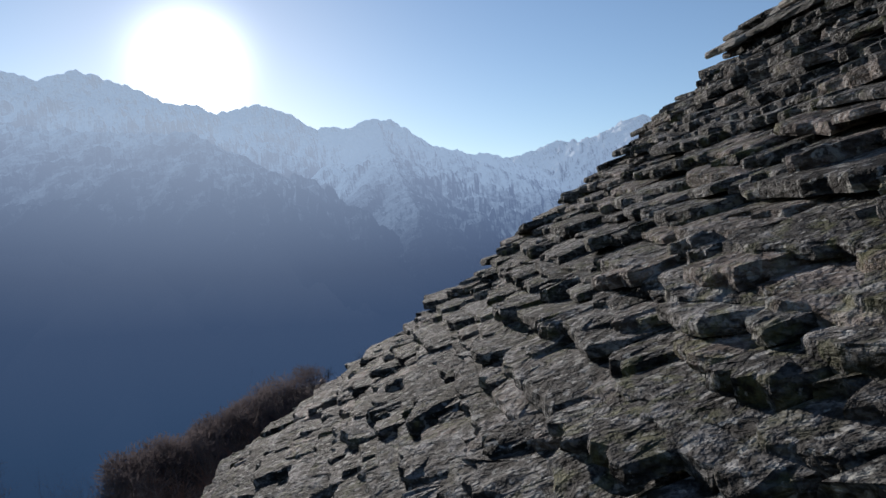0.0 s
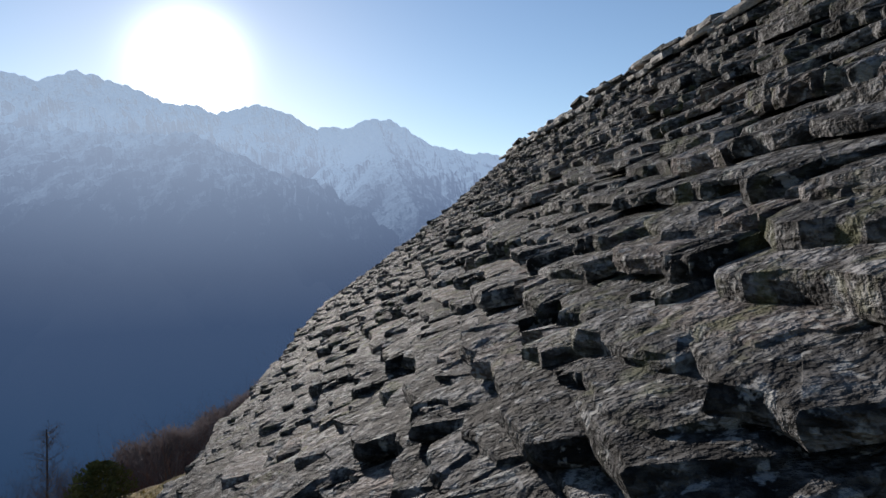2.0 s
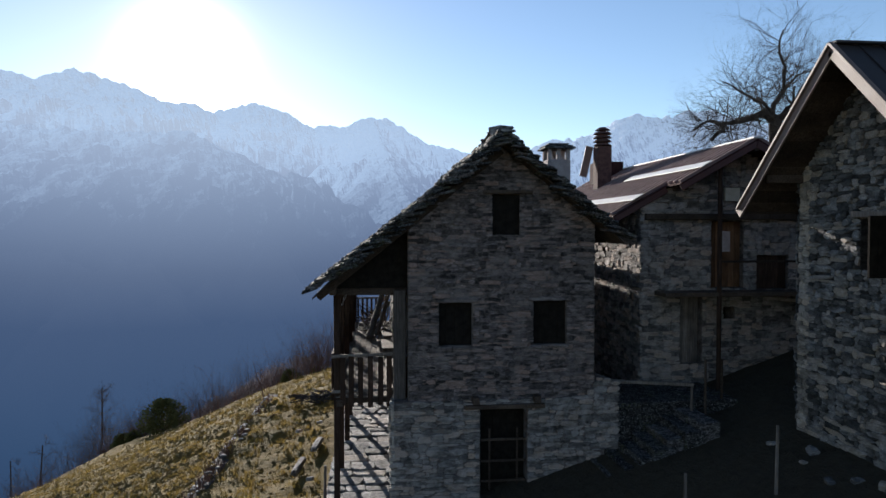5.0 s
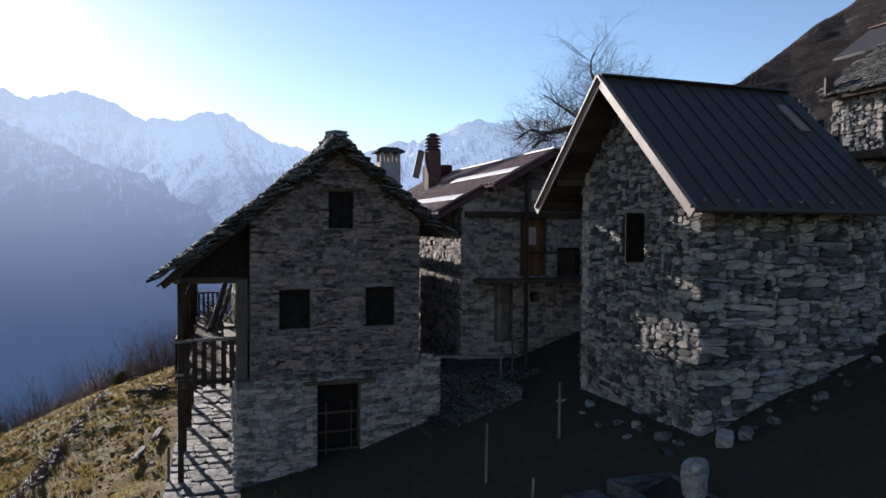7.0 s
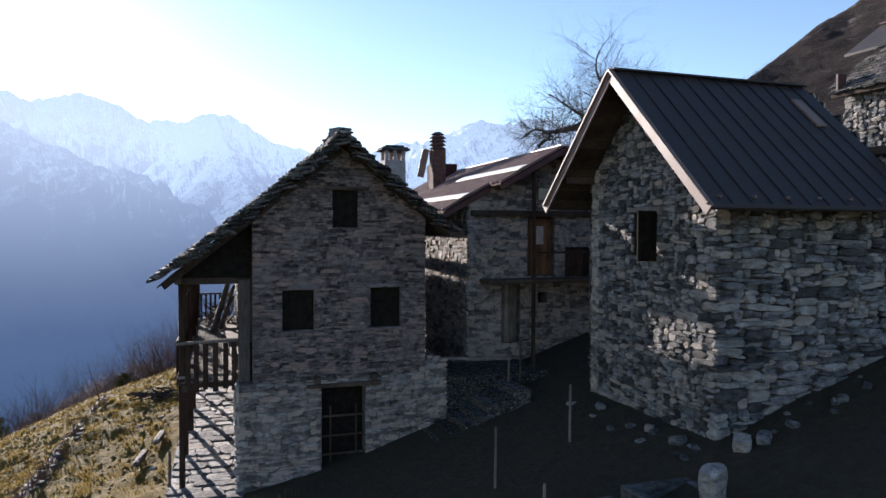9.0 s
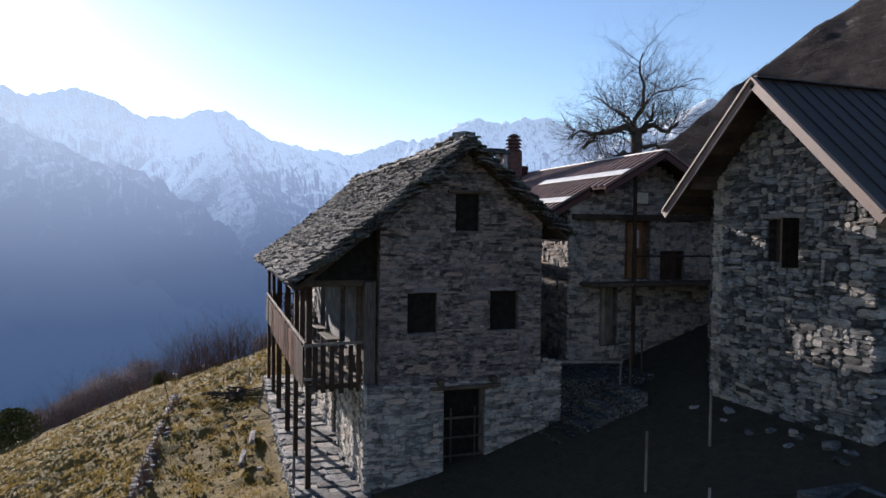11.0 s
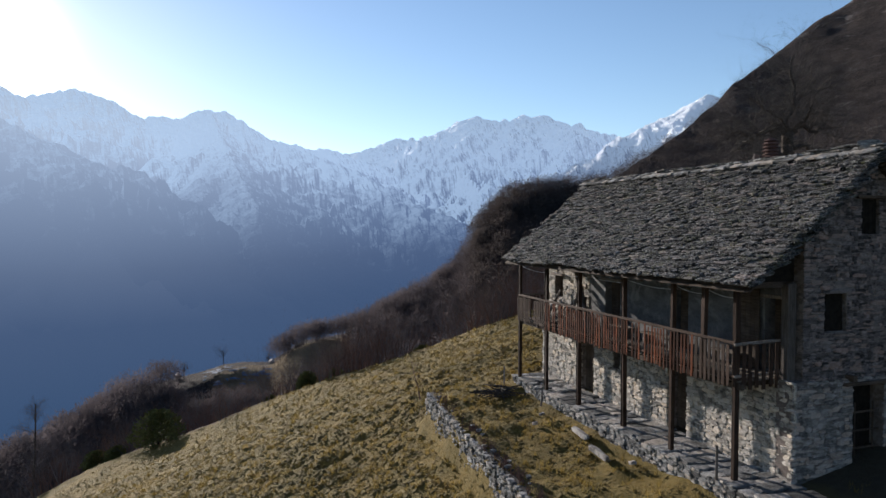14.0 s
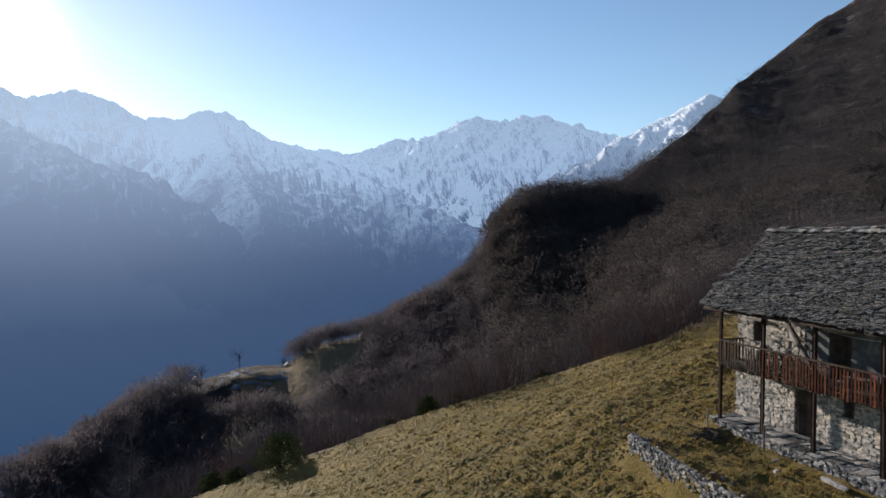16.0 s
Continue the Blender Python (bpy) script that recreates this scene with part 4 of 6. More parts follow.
def slab_places(x_low, x_top, y0, y1, seed, step=0.118):
    """Overlapping courses of slabs from eave to ridge."""
    rng = random.Random(seed)
    sgn = 1 if x_top > x_low else -1
    cs = math.cos(math.atan(PITCH))
    run = abs(x_top - x_low) / cs
    down = Vector((-sgn * cs, 0, -PITCH * cs))
    along = Vector((0, -1, 0)) * sgn
    up = along.cross(-down).normalized()
    out = []
    s = -0.12
    while s < run - 0.05:
        y = y0 + rng.uniform(-.12, .1)
        while y < y1:
            w = rng.choice((rng.uniform(.12, .24), rng.uniform(.22, .4), rng.uniform(.3, .55), rng.uniform(.35, .7)))
            ln = rng.uniform(.3, .4)
            th = rng.choice((rng.uniform(.035, .055), rng.uniform(.05, .08)))
            tilt = 0.34 + rng.gauss(0, 0.04)
            lift = ln * 0.5 * math.sin(tilt) + th * 0.5 + rng.uniform(-.01, .025)
            ss = s + rng.uniform(-.036, .036) + 0.04 * math.sin(y * 0.9 + s * 2)
            low_edge = Vector((x_low, 0, roof_z(x_low))) - down * ss
            sag = 0.11 * math.sin(math.pi * min(max(s / run, 0), 1)) * min(max((y + 3) / 8, 0), 1)
            centre = low_edge - down * (ln / 2) + Vector((skew(y), y + w / 2, -sag)) + up * (lift)
            m = Matrix((along, -down, up)).transposed().to_4x4()
            m.translation = centre
            m = m @ Matrix.Rotation(rng.gauss(0, 0.035), 4, "Z") @ Matrix.Rotation(-tilt, 4, "X") @ Matrix.Rotation(rng.gauss(0, 0.045), 4, "Y")
            m = m @ Matrix.Diagonal((w * 1.04, ln, th, 1))
            out.append(m)
            y += w + rng.uniform(-.01, .025)
        s += step * rng.uniform(.82, 1.18)
    return out


places = slab_places(EAVE_X, RIDGE_X, -7.62, 8.6, 31)
places.sort(key=lambda m: (m.translation - Vector((0.6, -3.4, 6.0))).length)
lay("slab", SLABS, places, SLATE, roof_w, 300, "", "slab_covering")
places = slab_places(EAVE_E, RIDGE_X, -7.62, 8.6, 32, 0.2)
lay("slab", SLABS, places, SLATE, roof_e, 0, "", "slab_covering")
# ridge capping
rng = random.Random(33)
caps = []
y = -7.5
while y < 8.5:
    w = rng.uniform(.25, .55)
    for k, dz in ((-1, -0.03), (1, -0.01), (0, 0.05)):
        m = Matrix.Translation((RIDGE_X + skew(y) + k * 0.17 + rng.uniform(-.05, .05), y + w / 2, RIDGE_Z + 0.12 + dz + rng.uniform(-.012, .012)))
        m = m @ Matrix.Rotation(k * 0.45 + rng.gauss(0, .03), 4, "Y") @ Matrix.Rotation(rng.gauss(0, .06), 4, "Z") @ Matrix.Diagonal((rng.uniform(.35, .5), w, rng.uniform(.05, .08), 1))
        caps.append(m)
    y += w * 0.9
for dz in (0.17, 0.25, 0.33, 0.4, 0.46):
    caps.append(Matrix.Translation((RIDGE_X - 0.02, -7.2 + dz * 0.4, RIDGE_Z + dz * 0.7)) @ Matrix.Rotation(dz, 4, "Z") @ Matrix.Diagonal((.42, .5, .06, 1)))
ridge = thing("ridge_cap", (RIDGE_X, 0, RIDGE_Z), "ridge course of loose stone slabs on the roof", "ridge", kind="structure")
lay("slab", SLABS, caps, GREY_STONE, ridge, 60, "", "slab_covering")

# verge: flat plates bedded on the gable head, stepping up to the ridge
rng = random.Random(34)
verge = []
for side in (-1, 1):
    x = RIDGE_X + side * 0.1
    while -1.05 < x < 5.9:
        for k in range(2):
            lean = rng.gauss(side * 0.22, .07)
            m = Matrix.Translation((x + rng.uniform(-.1, .1), -7.4 + rng.uniform(-.12, .07), roof_z(x) + 0.03 - 0.07 * k + rng.uniform(-.03, .03)))
            m = m @ Matrix.Rotation(lean, 4, "Y") @ Matrix.Rotation(rng.gauss(0, .15), 4, "Z")
            verge.append(m @ Matrix.Diagonal((rng.uniform(.26, .62), rng.uniform(.4, .66), rng.uniform(.035, .07), 1)))
        x += side * rng.uniform(.1, .17)
lay("slab", SLABS, verge, SLATE, roof_w, 40, "", "verge")

# timbers under the roof
y = -7.0
while y < 8.0:
    bm = bmesh.new()
    beam(bm, (EAVE_X + 0.1 + skew(y), y, roof_z(EAVE_X + 0.1) - 0.24), (RIDGE_X + skew(y), y, RIDGE_Z - 0.24), 0.12, 0.14)
    part("rafter", bm, DARK_WOOD, house)
    y += 1.15
bm = bmesh.new()
beam(bm, (-1.03, -7.05, 4.42), (-0.66, 8.3, 4.42), 0.17, 0.19, jitter=0.01)
part("wall_plate", bm, DARK_WOOD, house)
bm = bmesh.new()
beam(bm, (-1.1, -6.55, 4.36), (0.9, -6.55, 4.36), 0.16, 0.17)
part("tie_beam", bm, DARK_WOOD, house)
bm = bmesh.new()
box(bm, -0.9, 0.78, -6.62, -6.58, 4.45, 4.62)
part("gable_board", bm, DARK_WOOD, house)
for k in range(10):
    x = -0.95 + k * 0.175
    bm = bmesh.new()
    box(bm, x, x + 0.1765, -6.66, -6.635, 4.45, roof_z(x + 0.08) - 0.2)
    part("end_board", bm, NEAR_BLACK, house)

# openings: lintels, shutters, reveals
def leaf(name, x0, x1, y0, y1, z0, z1, mat, parent, boards=4):
    """A boarded leaf: a thin back panel with its boards."""
    bm = bmesh.new()
    along_x = abs(x1 - x0) > abs(y1 - y0)
    if along_x:
        box(bm, x0, x1, y0 + 0.012, y1, z0, z1)
    else:
        box(bm, x0 + 0.012, x1, y0, y1, z0, z1)
    panel = part(name, bm, mat, parent)
    for k in range(boards):
        bm = bmesh.new()
        if along_x:
            a, b = x0 + (x1 - x0) * k / boards, x0 + (x1 - x0) * (k + 1) / boards - 0.008
            box(bm, a, b, y0 - 0.012, y0 + 0.012, z0, z1, 0.004)
        else:
            a, b = y0 + (y1 - y0) * k / boards, y0 + (y1 - y0) * (k + 1) / boards - 0.008
            box(bm, x0 - 0.012, x0 + 0.012, a, b, z0, z1, 0.004)
        part("board", bm, mat, panel)
    return panel


def slab_lintel(name, x0, x1, y0, y1, z0, z1, mat, parent):
    bm = bmesh.new()
    box(bm, x0, x1, y0, y1, z0, z1, 0.015, 0.012)
    return part(name, bm, mat, parent)


slab_lintel("lintel", 2.62, 3.85, -7.12, -6.6, 6.77, 6.87, DARK_WOOD, house)
slab_lintel("lintel", 2.15, 4.15, -7.24, -6.7, 1.5, 1.6, DARK_WOOD, house)
slab_lintel("lintel", 1.4, 2.5, -7.07, -6.6, 4.11, 4.2, WALL_STONE, house)
slab_lintel("lintel", 3.75, 4.85, -7.07, -6.6, 4.13, 4.22, WALL_STONE, house)
slab_lintel("sill", 1.45, 2.45, -7.06, -6.6, 2.95, 3.02, WALL_STONE, house)
slab_lintel("sill", 3.8, 4.8, -7.06, -6.6, 2.95, 3.02, WALL_STONE, house)
for x in (2.42, 3.95):
    bm = bmesh.new()
    box(bm, x - 0.08, x + 0.08, -7.28, -6.8, 1.63, 1.8, 0.01)
    part("beam_end", bm, DARK_WOOD, house)
leaf("attic_shutter", 2.83, 3.56, -6.88, -6.84, 5.76, 6.76, NEAR_BLACK, house, 5)
# leaves added to close both windows, the room's darkness put into their colour
leaf("shutter", 1.5, 2.4, -6.84, -6.8, 3.0, 4.13, NEAR_BLACK, house, 4)
leaf("shutter", 3.85, 4.77, -6.84, -6.8, 3.0, 4.15, NEAR_BLACK, house, 4)
bm = bmesh.new()
for z in (-0.35, 0.15, 0.68):
    beam(bm, (2.58, -6.98, z), (3.7, -6.98, z), 0.03, 0.06)
for x in (2.8, 3.5):
    beam(bm, (x, -6.95, -0.6), (x, -6.95, 0.95), 0.05, 0.03)
part("hurdle_gate", bm, DARK_WOOD, house, "low barred wooden gate")
leaf("byre_door", 2.54, 3.73, -6.66, -6.62, -0.7, 1.48, NEAR_BLACK, house, 6)
for u0, u1, z0, z1 in west_up:
    leaf("gallery_door", 1.2, 1.24, -u1, -u0, z0, z1, DARK_WOOD, house, 5)
    slab_lintel("lintel", 0.72, 1.1, -u1 - 0.12, -u0 + 0.12, z1, z1 + 0.1, GREY_WOOD, house)
for u0, u1, z0, z1 in low_holes:
    leaf("stable_door", 0.98, 1.02, -u1, -u0, max(z0, -1.0), z1, DARK_WOOD, house, 5)
    slab_lintel("lintel", 0.55 - 0.029 * u0, 1.0 - 0.029 * u0, -u1 - 0.15, -u0 + 0.15, z1, z1 + 0.1, GREY_WOOD, house)

# gallery: floor, posts, railing
POST_Y = (7.72, 5.0, 2.2, -0.92, -3.67, -5.14, -6.42)
GAL = 0.021
for k in range(9):
    x = -0.9 + k * 0.2
    bm = bmesh.new()
    beam(bm, (x, -6.5, 1.72), (x + skew(7.8, GAL), 7.8, 1.72), 0.19, 0.04, 0.004)
    part("floor_board", bm, FLOOR_WOOD, house)
bm = bmesh.new()
beam(bm, (-0.9, -6.6, 1.58), (-0.9 + skew(7.85, GAL), 7.85, 1.58), 0.14, 0.17)
part("gallery_beam", bm, DARK_WOOD, house)
for y in POST_Y + (0.4, 3.2, 5.8, -2.4):
    bm = bmesh.new()
    beam(bm, (-1.05 + skew(y, GAL), y + 0.06, 1.62), (0.65 + skew(y, GAL), y + 0.06, 1.62), 0.12, 0.14)
    part("joist", bm, DARK_WOOD, house)
for k, y in enumerate(POST_Y):
    bm = bmesh.new()
    low = 1.7 if k == 5 else -1.05
    beam(bm, (-1.0 + skew(y, GAL) + RNG.uniform(-.02, .02), y + RNG.uniform(-.03, .03), low), (-0.99 + skew(y, GAL), y, 4.38), 0.13, 0.13, 0.015, 0.008)
    part("post", bm, POST_WOOD, house)
bm = bmesh.new()
beam(bm, (-1.06, -6.5, 2.78), (-1.06 + skew(7.75, GAL), 7.75, 2.82), 0.07, 0.09)
part("handrail", bm, POST_WOOD, house)
bm = bmesh.new()
beam(bm, (-1.06, -6.5, 1.86), (-1.06 + skew(7.75, GAL), 7.75, 1.88), 0.05, 0.08)
part("bottom_rail", bm, POST_WOOD, house)
y = -6.3
rng = random.Random(41)
while y < 7.7:
    w = rng.uniform(.065, .1) if y > -4.9 else rng.uniform(.1, .13)
    grey = y > 4.95 or y < -4.9
    if rng.random() > 0.04:
        bm = bmesh.new()
        drop = 1.66 if y > 4.95 else rng.choice((1.56, 1.58, 1.55, 1.5, 1.57))
        dx = rng.gauss(0, .015)
        at = -1.115 + skew(y, GAL)
        box(bm, at - 0.009, at + 0.009, y, y + w, drop + rng.uniform(-.03, .03), 2.76 + rng.uniform(-.07, .03), 0.004)
        for v in bm.verts:
            v.co.y += dx * (v.co.z - 2.2)
        part("baluster", bm, POST_WOOD if grey else RAIL_WOOD, house, "dark weathered baluster" if grey else "")
    y += w + rng.choice((rng.uniform(.06, .09), rng.uniform(.07, .12)))
bm = bmesh.new()
beam(bm, (-1.1, -6.5, 2.74), (0.8, -6.5, 2.8), 0.07, 0.08)
part("handrail", bm, GREY_WOOD, house)
bm = bmesh.new()
beam(bm, (-1.1, -6.5, 1.86), (0.8, -6.5, 1.9), 0.05, 0.07)
part("bottom_rail", bm, GREY_WOOD, house)
x = -0.88
while x < 0.74:
    bm = bmesh.new()
    box(bm, x, x + 0.13, -6.57, -6.545, 1.5 + rng.uniform(-.04, .05), 2.76 - rng.uniform(0, .05), 0.005)
    part("baluster", bm, POST_WOOD, house)
    x += rng.uniform(.2, .26)
bm = bmesh.new()
beam(bm, (-0.76, 7.72, 2.82), (0.85, 7.72, 2.82), 0.06, 0.08)
part("handrail", bm, GREY_WOOD, house)
x = -0.6
while x < 0.8:
    bm = bmesh.new()
    box(bm, x, x + 0.09, 7.71, 7.735, 1.6, 2.78, 0.005)
    part("baluster", bm, POST_WOOD, house)
    x += 0.2
# boards added to darken the wall at the deep south end of the gallery
for k in range(11):
    y = -6.6 + k * 0.18
    if not -6.45 < y + 0.09 < -5.6:
        bm = bmesh.new()
        box(bm, 0.67, 0.7, y, y + 0.172, 1.76, 4.5, 0.004)
        part("cladding_board", bm, DARK_WOOD, house)
# wide post where the gallery meets the gable
bm = bmesh.new()
beam(bm, (0.58, -6.7, 1.7), (0.58, -6.7, 4.4), 0.3, 0.24)
part("corner_post", bm, OLD_POST, house, "broad grey weathered post")

# terrace under the gallery
terrace = thing("terrace", (-0.5, 0, -1.4), "narrow flagged stone terrace along the house wall", "terrace", kind="structure")
tw = frame_of((-1.1, 0, 0), (-0.03, -1, 0), (-1, 0.03, 0))
masonry("terrace_wall", terrace, tw, -8.0, 8.4, -2.6, [(-8.4, -1.08), (8.4, -1.1)], 0.4, [], GREY_STONE, 200, "", (-1.34, -2, -1.4), MIXED, MORTAR, seed=51, gap=0.99, h=(0.08, 0.16), w=(0.14, 0.4), d=(0.03, 0.09))
bm = bmesh.new()
box(bm, -1.3, 0.4, -8.4, 8.0, -2.2, -1.1)
for v in bm.verts:
    v.co.x += 0.03 * (v.co.y + 8.4)
part("terrace_bed", bm, MORTAR, terrace)
rng = random.Random(52)
flags = []
y = -8.4
while y < 7.9:
    l = rng.uniform(.35, .9)
    x = -1.38 + rng.uniform(-.03, .05)
    while x < 0.35:
        w = min(rng.uniform(.4, 1.1), 0.5 - x)
        flags.append(Matrix.Translation((x + w / 2 + 0.03 * (y + 8.4), y + l / 2 + rng.uniform(-.08, .08), -1.06 + rng.uniform(-.035, .03))) @ Matrix.Rotation(rng.gauss(0, .12), 4, "Z") @ Matrix.Rotation(rng.gauss(0, .03), 4, "X") @ Matrix.Diagonal((w * .99, l * rng.uniform(.85, 1.08), .09, 1)))
        x += w
    y += l
lay("flagstone", SLABS, flags, GREY_STONE, terrace, 300)

# clothes line under the eave, in shallow swags from post to post
bm = bmesh.new()
for a, b in zip(POST_Y, POST_Y[1:]):
    prev = None
    for k in range(7):
        s = k / 6
        p = Vector((-0.86 + skew(a + (b - a) * s, GAL), a + (b - a) * s, 4.12 - 0.16 * s * (1 - s) * 4 * 0.5 - 0.1 * s))
        if prev is not None:
            pole(bm, prev, p, 0.009, 0.009, 5)
        prev = p
line = part("clothes_line", bm, WIRE, None)
tagged(line, "pale cord strung between the gallery posts", "line")

# ---- the house behind, with a ribbed red-brown roof ----
back = thing("back_house", (10.0, -1.5, 1.0), "stone house with a ribbed red-brown sheet roof and timber balcony", "house")
BX, BZ, BP, BY = 10.5, 8.4, 0.56, -4.7


def back_roof(x):
    return BZ - BP * abs(x - BX)


bf = frame_of((0, BY, 0), (1, 0, 0), (0, -1, 0))
b_holes = [(9.72, 10.7, 4.2, 6.15), (11.12, 12.1, 4.15, 5.15), (8.8, 9.45, 2.0, 3.95), (10.1, 10.45, 3.3, 3.65)]
masonry("front_wall", back, bf, 7.63, 14.59, 0.0, [(7.62, back_roof(7.62) - .15), (BX, BZ - .15), (14.6, back_roof(14.6) - .15)], 0.5, b_holes, LIME_STONE, 0, "", None, seed=61, h=(0.08, 0.18), w=(0.2, 0.6), d=(0.02, 0.05))
bw = frame_of((7.62, 0, 0), (0, -1, 0), (-1, 0, 0))
masonry("side_wall", back, bw, -6.49, 4.69, 0.0, [(-8, back_roof(7.62) - .2), (8, back_roof(7.62) - .2)], 0.5, [], LIME_STONE, 0, "", None, seed=62, h=(0.07, 0.2), w=(0.2, 0.7))
be = frame_of((14.6, 0, 0), (0, 1, 0), (1, 0, 0))
masonry("east_wall", back, be, -4.7, 6.5, 0.0, [(-8, 5.9), (8, 5.9)], 0.5, [], GREY_STONE, 0, "", None, seed=63, h=(0.25, 0.45), w=(0.6, 1.2))
bn = frame_of((0, 6.5, 0), (-1, 0, 0), (0, 1, 0))
masonry("rear_wall", back, bn, -14.6, -7.62, 0.0, [(-14.6, back_roof(14.6) - .15), (-BX, BZ - .15), (-7.62, back_roof(7.62) - .15)], 0.5, [], GREY_STONE, 0, "", None, seed=64, h=(0.25, 0.45), w=(0.6, 1.2))
STEP_X, STEP_Y = 8.3, -4.86
for x0 in (6.75, 15.2):
    y0, y1 = (-5.75, 6.9)
    if x0 < BX:
        plan = [(x0, STEP_Y), (STEP_X, STEP_Y), (STEP_X, y0), (BX, y0), (BX, y1), (x0, y1)]
    else:
        plan = [(x0, y0), (BX, y0), (BX, y1), (x0, y1)]
    n = len(plan)
    verts = [(a, b, back_roof(a)) for a, b in plan] + [(a, b, back_roof(a) - 0.05) for a, b in plan]
    sheet = raw("roof_sheet", verts, [tuple(range(n)), tuple(range(2 * n - 1, n - 1, -1))] + [(k, k + n, (k + 1) % n + n, (k + 1) % n) for k in range(n)], RED_SHEET, back)
    y = y0 + 0.08
    while y < y1:
        low = STEP_X if x0 < BX and y < STEP_Y else x0
        bm = bmesh.new()
        beam(bm, (low, y, back_roof(low) + 0.03), (BX, y, BZ + 0.03), 0.1, 0.11, 0.012)
        part("rib", bm, RIB_SHEET, sheet)
        y += 0.36
for x0, x1, y0, y1 in ((8.85, 9.15, -5.8, -0.1), (7.3, 7.6, -4.85, 0.2)):
    bm = bmesh.new()
    v = [(x0, y0), (x1, y0), (x1, y1), (x0, y1)]
    low = [bm.verts.new((a, b, back_roof(a) + 0.118)) for a, b in v]
    high = [bm.verts.new((a, b, back_roof(a) + 0.14)) for a, b in v]
    bm.faces.new(high)
    bm.faces.new(low[::-1])
    for k in range(4):
        bm.faces.new((low[k], low[(k + 1) % 4], high[(k + 1) % 4], high[k]))
    part("light_strip", bm, BRIGHT_SHEET, back, "pale snow guard strip")
for xa, xb, y in ((6.75, STEP_X, STEP_Y + .03), (STEP_X, BX, -5.72), (15.2, BX, -5.72)):
    bm = bmesh.new()
    beam(bm, (xa, y, back_roof(xa) - 0.12), (xb, y, back_roof(xb) - 0.12), 0.05, 0.2)
    part("barge_board", bm, PIPE_RED, back)
bm = bmesh.new()
beam(bm, (BX, -5.8, BZ + 0.03), (BX, 6.9, BZ + 0.03), 0.28, 0.05)
part("ridge_cap", bm, BRIGHT_SHEET, back)
for x in (7.4, 8.6, 10.5, 12.4, 13.8):
    bm = bmesh.new()
    beam(bm, (x, -5.7 if x > 8 else -4.82, back_roof(x) - 0.24), (x, 6.6, back_roof(x) - 0.24), 0.15, 0.18)
    part("purlin", bm, DARK_WOOD, back)
bm = bmesh.new()
beam(bm, (7.68, -4.82, 6.26), (14.5, -4.82, 6.28), 0.14, 0.18)
part("cross_beam", bm, DARK_WOOD, back)
bm = bmesh.new()
pole(bm, (9.58, -5.45, 0.8), (9.58, -5.45, back_roof(9.58) - .2), 0.07, 0.065)
part("post", bm, POST_WOOD, back)
leaf("balcony_door", 9.74, 10.68, -4.55, -4.5, 4.22, 6.13, timber("door_larch", (0.08, 0.04, 0.02), (0.2, 0.11, 0.06)), back, 5)
bm = bmesh.new()
box(bm, 10.1, 10.36, -4.585, -4.565, 5.25, 5.85, 0.004)
part("door_pane", bm, CHIMNEY_PLASTER, back, "small pale glass pane in the balcony door")
bm = bmesh.new()
box(bm, 10.05, 10.5, -4.86, -4.78, 6.72, 7.1, 0.006)
part("cream_panel", bm, CREAM, back, "small cream painted panel")
leaf("window_shutter", 11.14, 12.08, -4.6, -4.55, 4.17, 5.13, POST_WOOD, back, 4)
leaf("cellar_door", 8.82, 9.43, -4.5, -4.45, 2.0, 3.93, GREY_WOOD, back, 4)
bm = bmesh.new()
box(bm, 8.0, 14.4, -5.5, -4.72, 4.02, 4.14, 0.01)
part("balcony_floor", bm, DARK_WOOD, back)
bm = bmesh.new()
beam(bm, (9.6, -5.45, 5.0), (14.2, -5.45, 5.0), 0.05, 0.06)
part("balcony_rail", bm, DARK_WOOD, back)


def cowl_chimney():
    c = thing("chimney", (9.0, 2.6, 7.4), "clay chimney with a stacked ring cowl on the red-brown roof", "chimney")
    bm = bmesh.new()
    box(bm, 8.72, 9.28, 2.32, 2.88, 7.2, 9.15, 0.02)
    part("shaft", bm, CLAY, c)
    bm = bmesh.new()
    pole(bm, (9, 2.6, 9.15), (9, 2.6, 9.7), 0.22, 0.22, 14)
    part("flue", bm, CLAY, c)
    for k in range(4):
        bm = bmesh.new()
        pole(bm, (9, 2.6, 9.18 + k * 0.15), (9, 2.6, 9.26 + k * 0.15), 0.36, 0.27, 16)
        part("ring", bm, CLAY, c)
    bm = bmesh.new()
    pole(bm, (9, 2.6, 9.78), (9, 2.6, 9.9), 0.3, 0.12, 16)
    part("cap", bm, CLAY, c)


cowl_chimney()


def slab_chimney():
    x, y, z = 5.38, -3.7, 6.08
    c = thing("chimney", (x, y, z), "square plastered chimney with a stone slab cap on small piers", "chimney")
    bm = bmesh.new()
    box(bm, x - .34, x + .34, y - .34, y + .34, z, 7.95, 0.02)
    part("shaft", bm, CHIMNEY_PLASTER, c)
    for dx in (-.27, 0, .27):
        for dy in (-.27, .27):
            bm = bmesh.new()
            box(bm, x + dx - .06, x + dx + .06, y + dy - .06, y + dy + .06, 7.95, 8.25, 0.01)
            part("pier", bm, CHIMNEY_PLASTER, c)
    for k, (w, h) in enumerate(((.46, .06), (.4, .05), (.3, .05))):
        bm = bmesh.new()
        box(bm, x - w, x + w, y - w, y + w, 8.25 + k * 0.06, 8.25 + k * 0.06 + h, 0.015, 0.01)
        part("cap_slab", bm, SLATE, c)


slab_chimney()
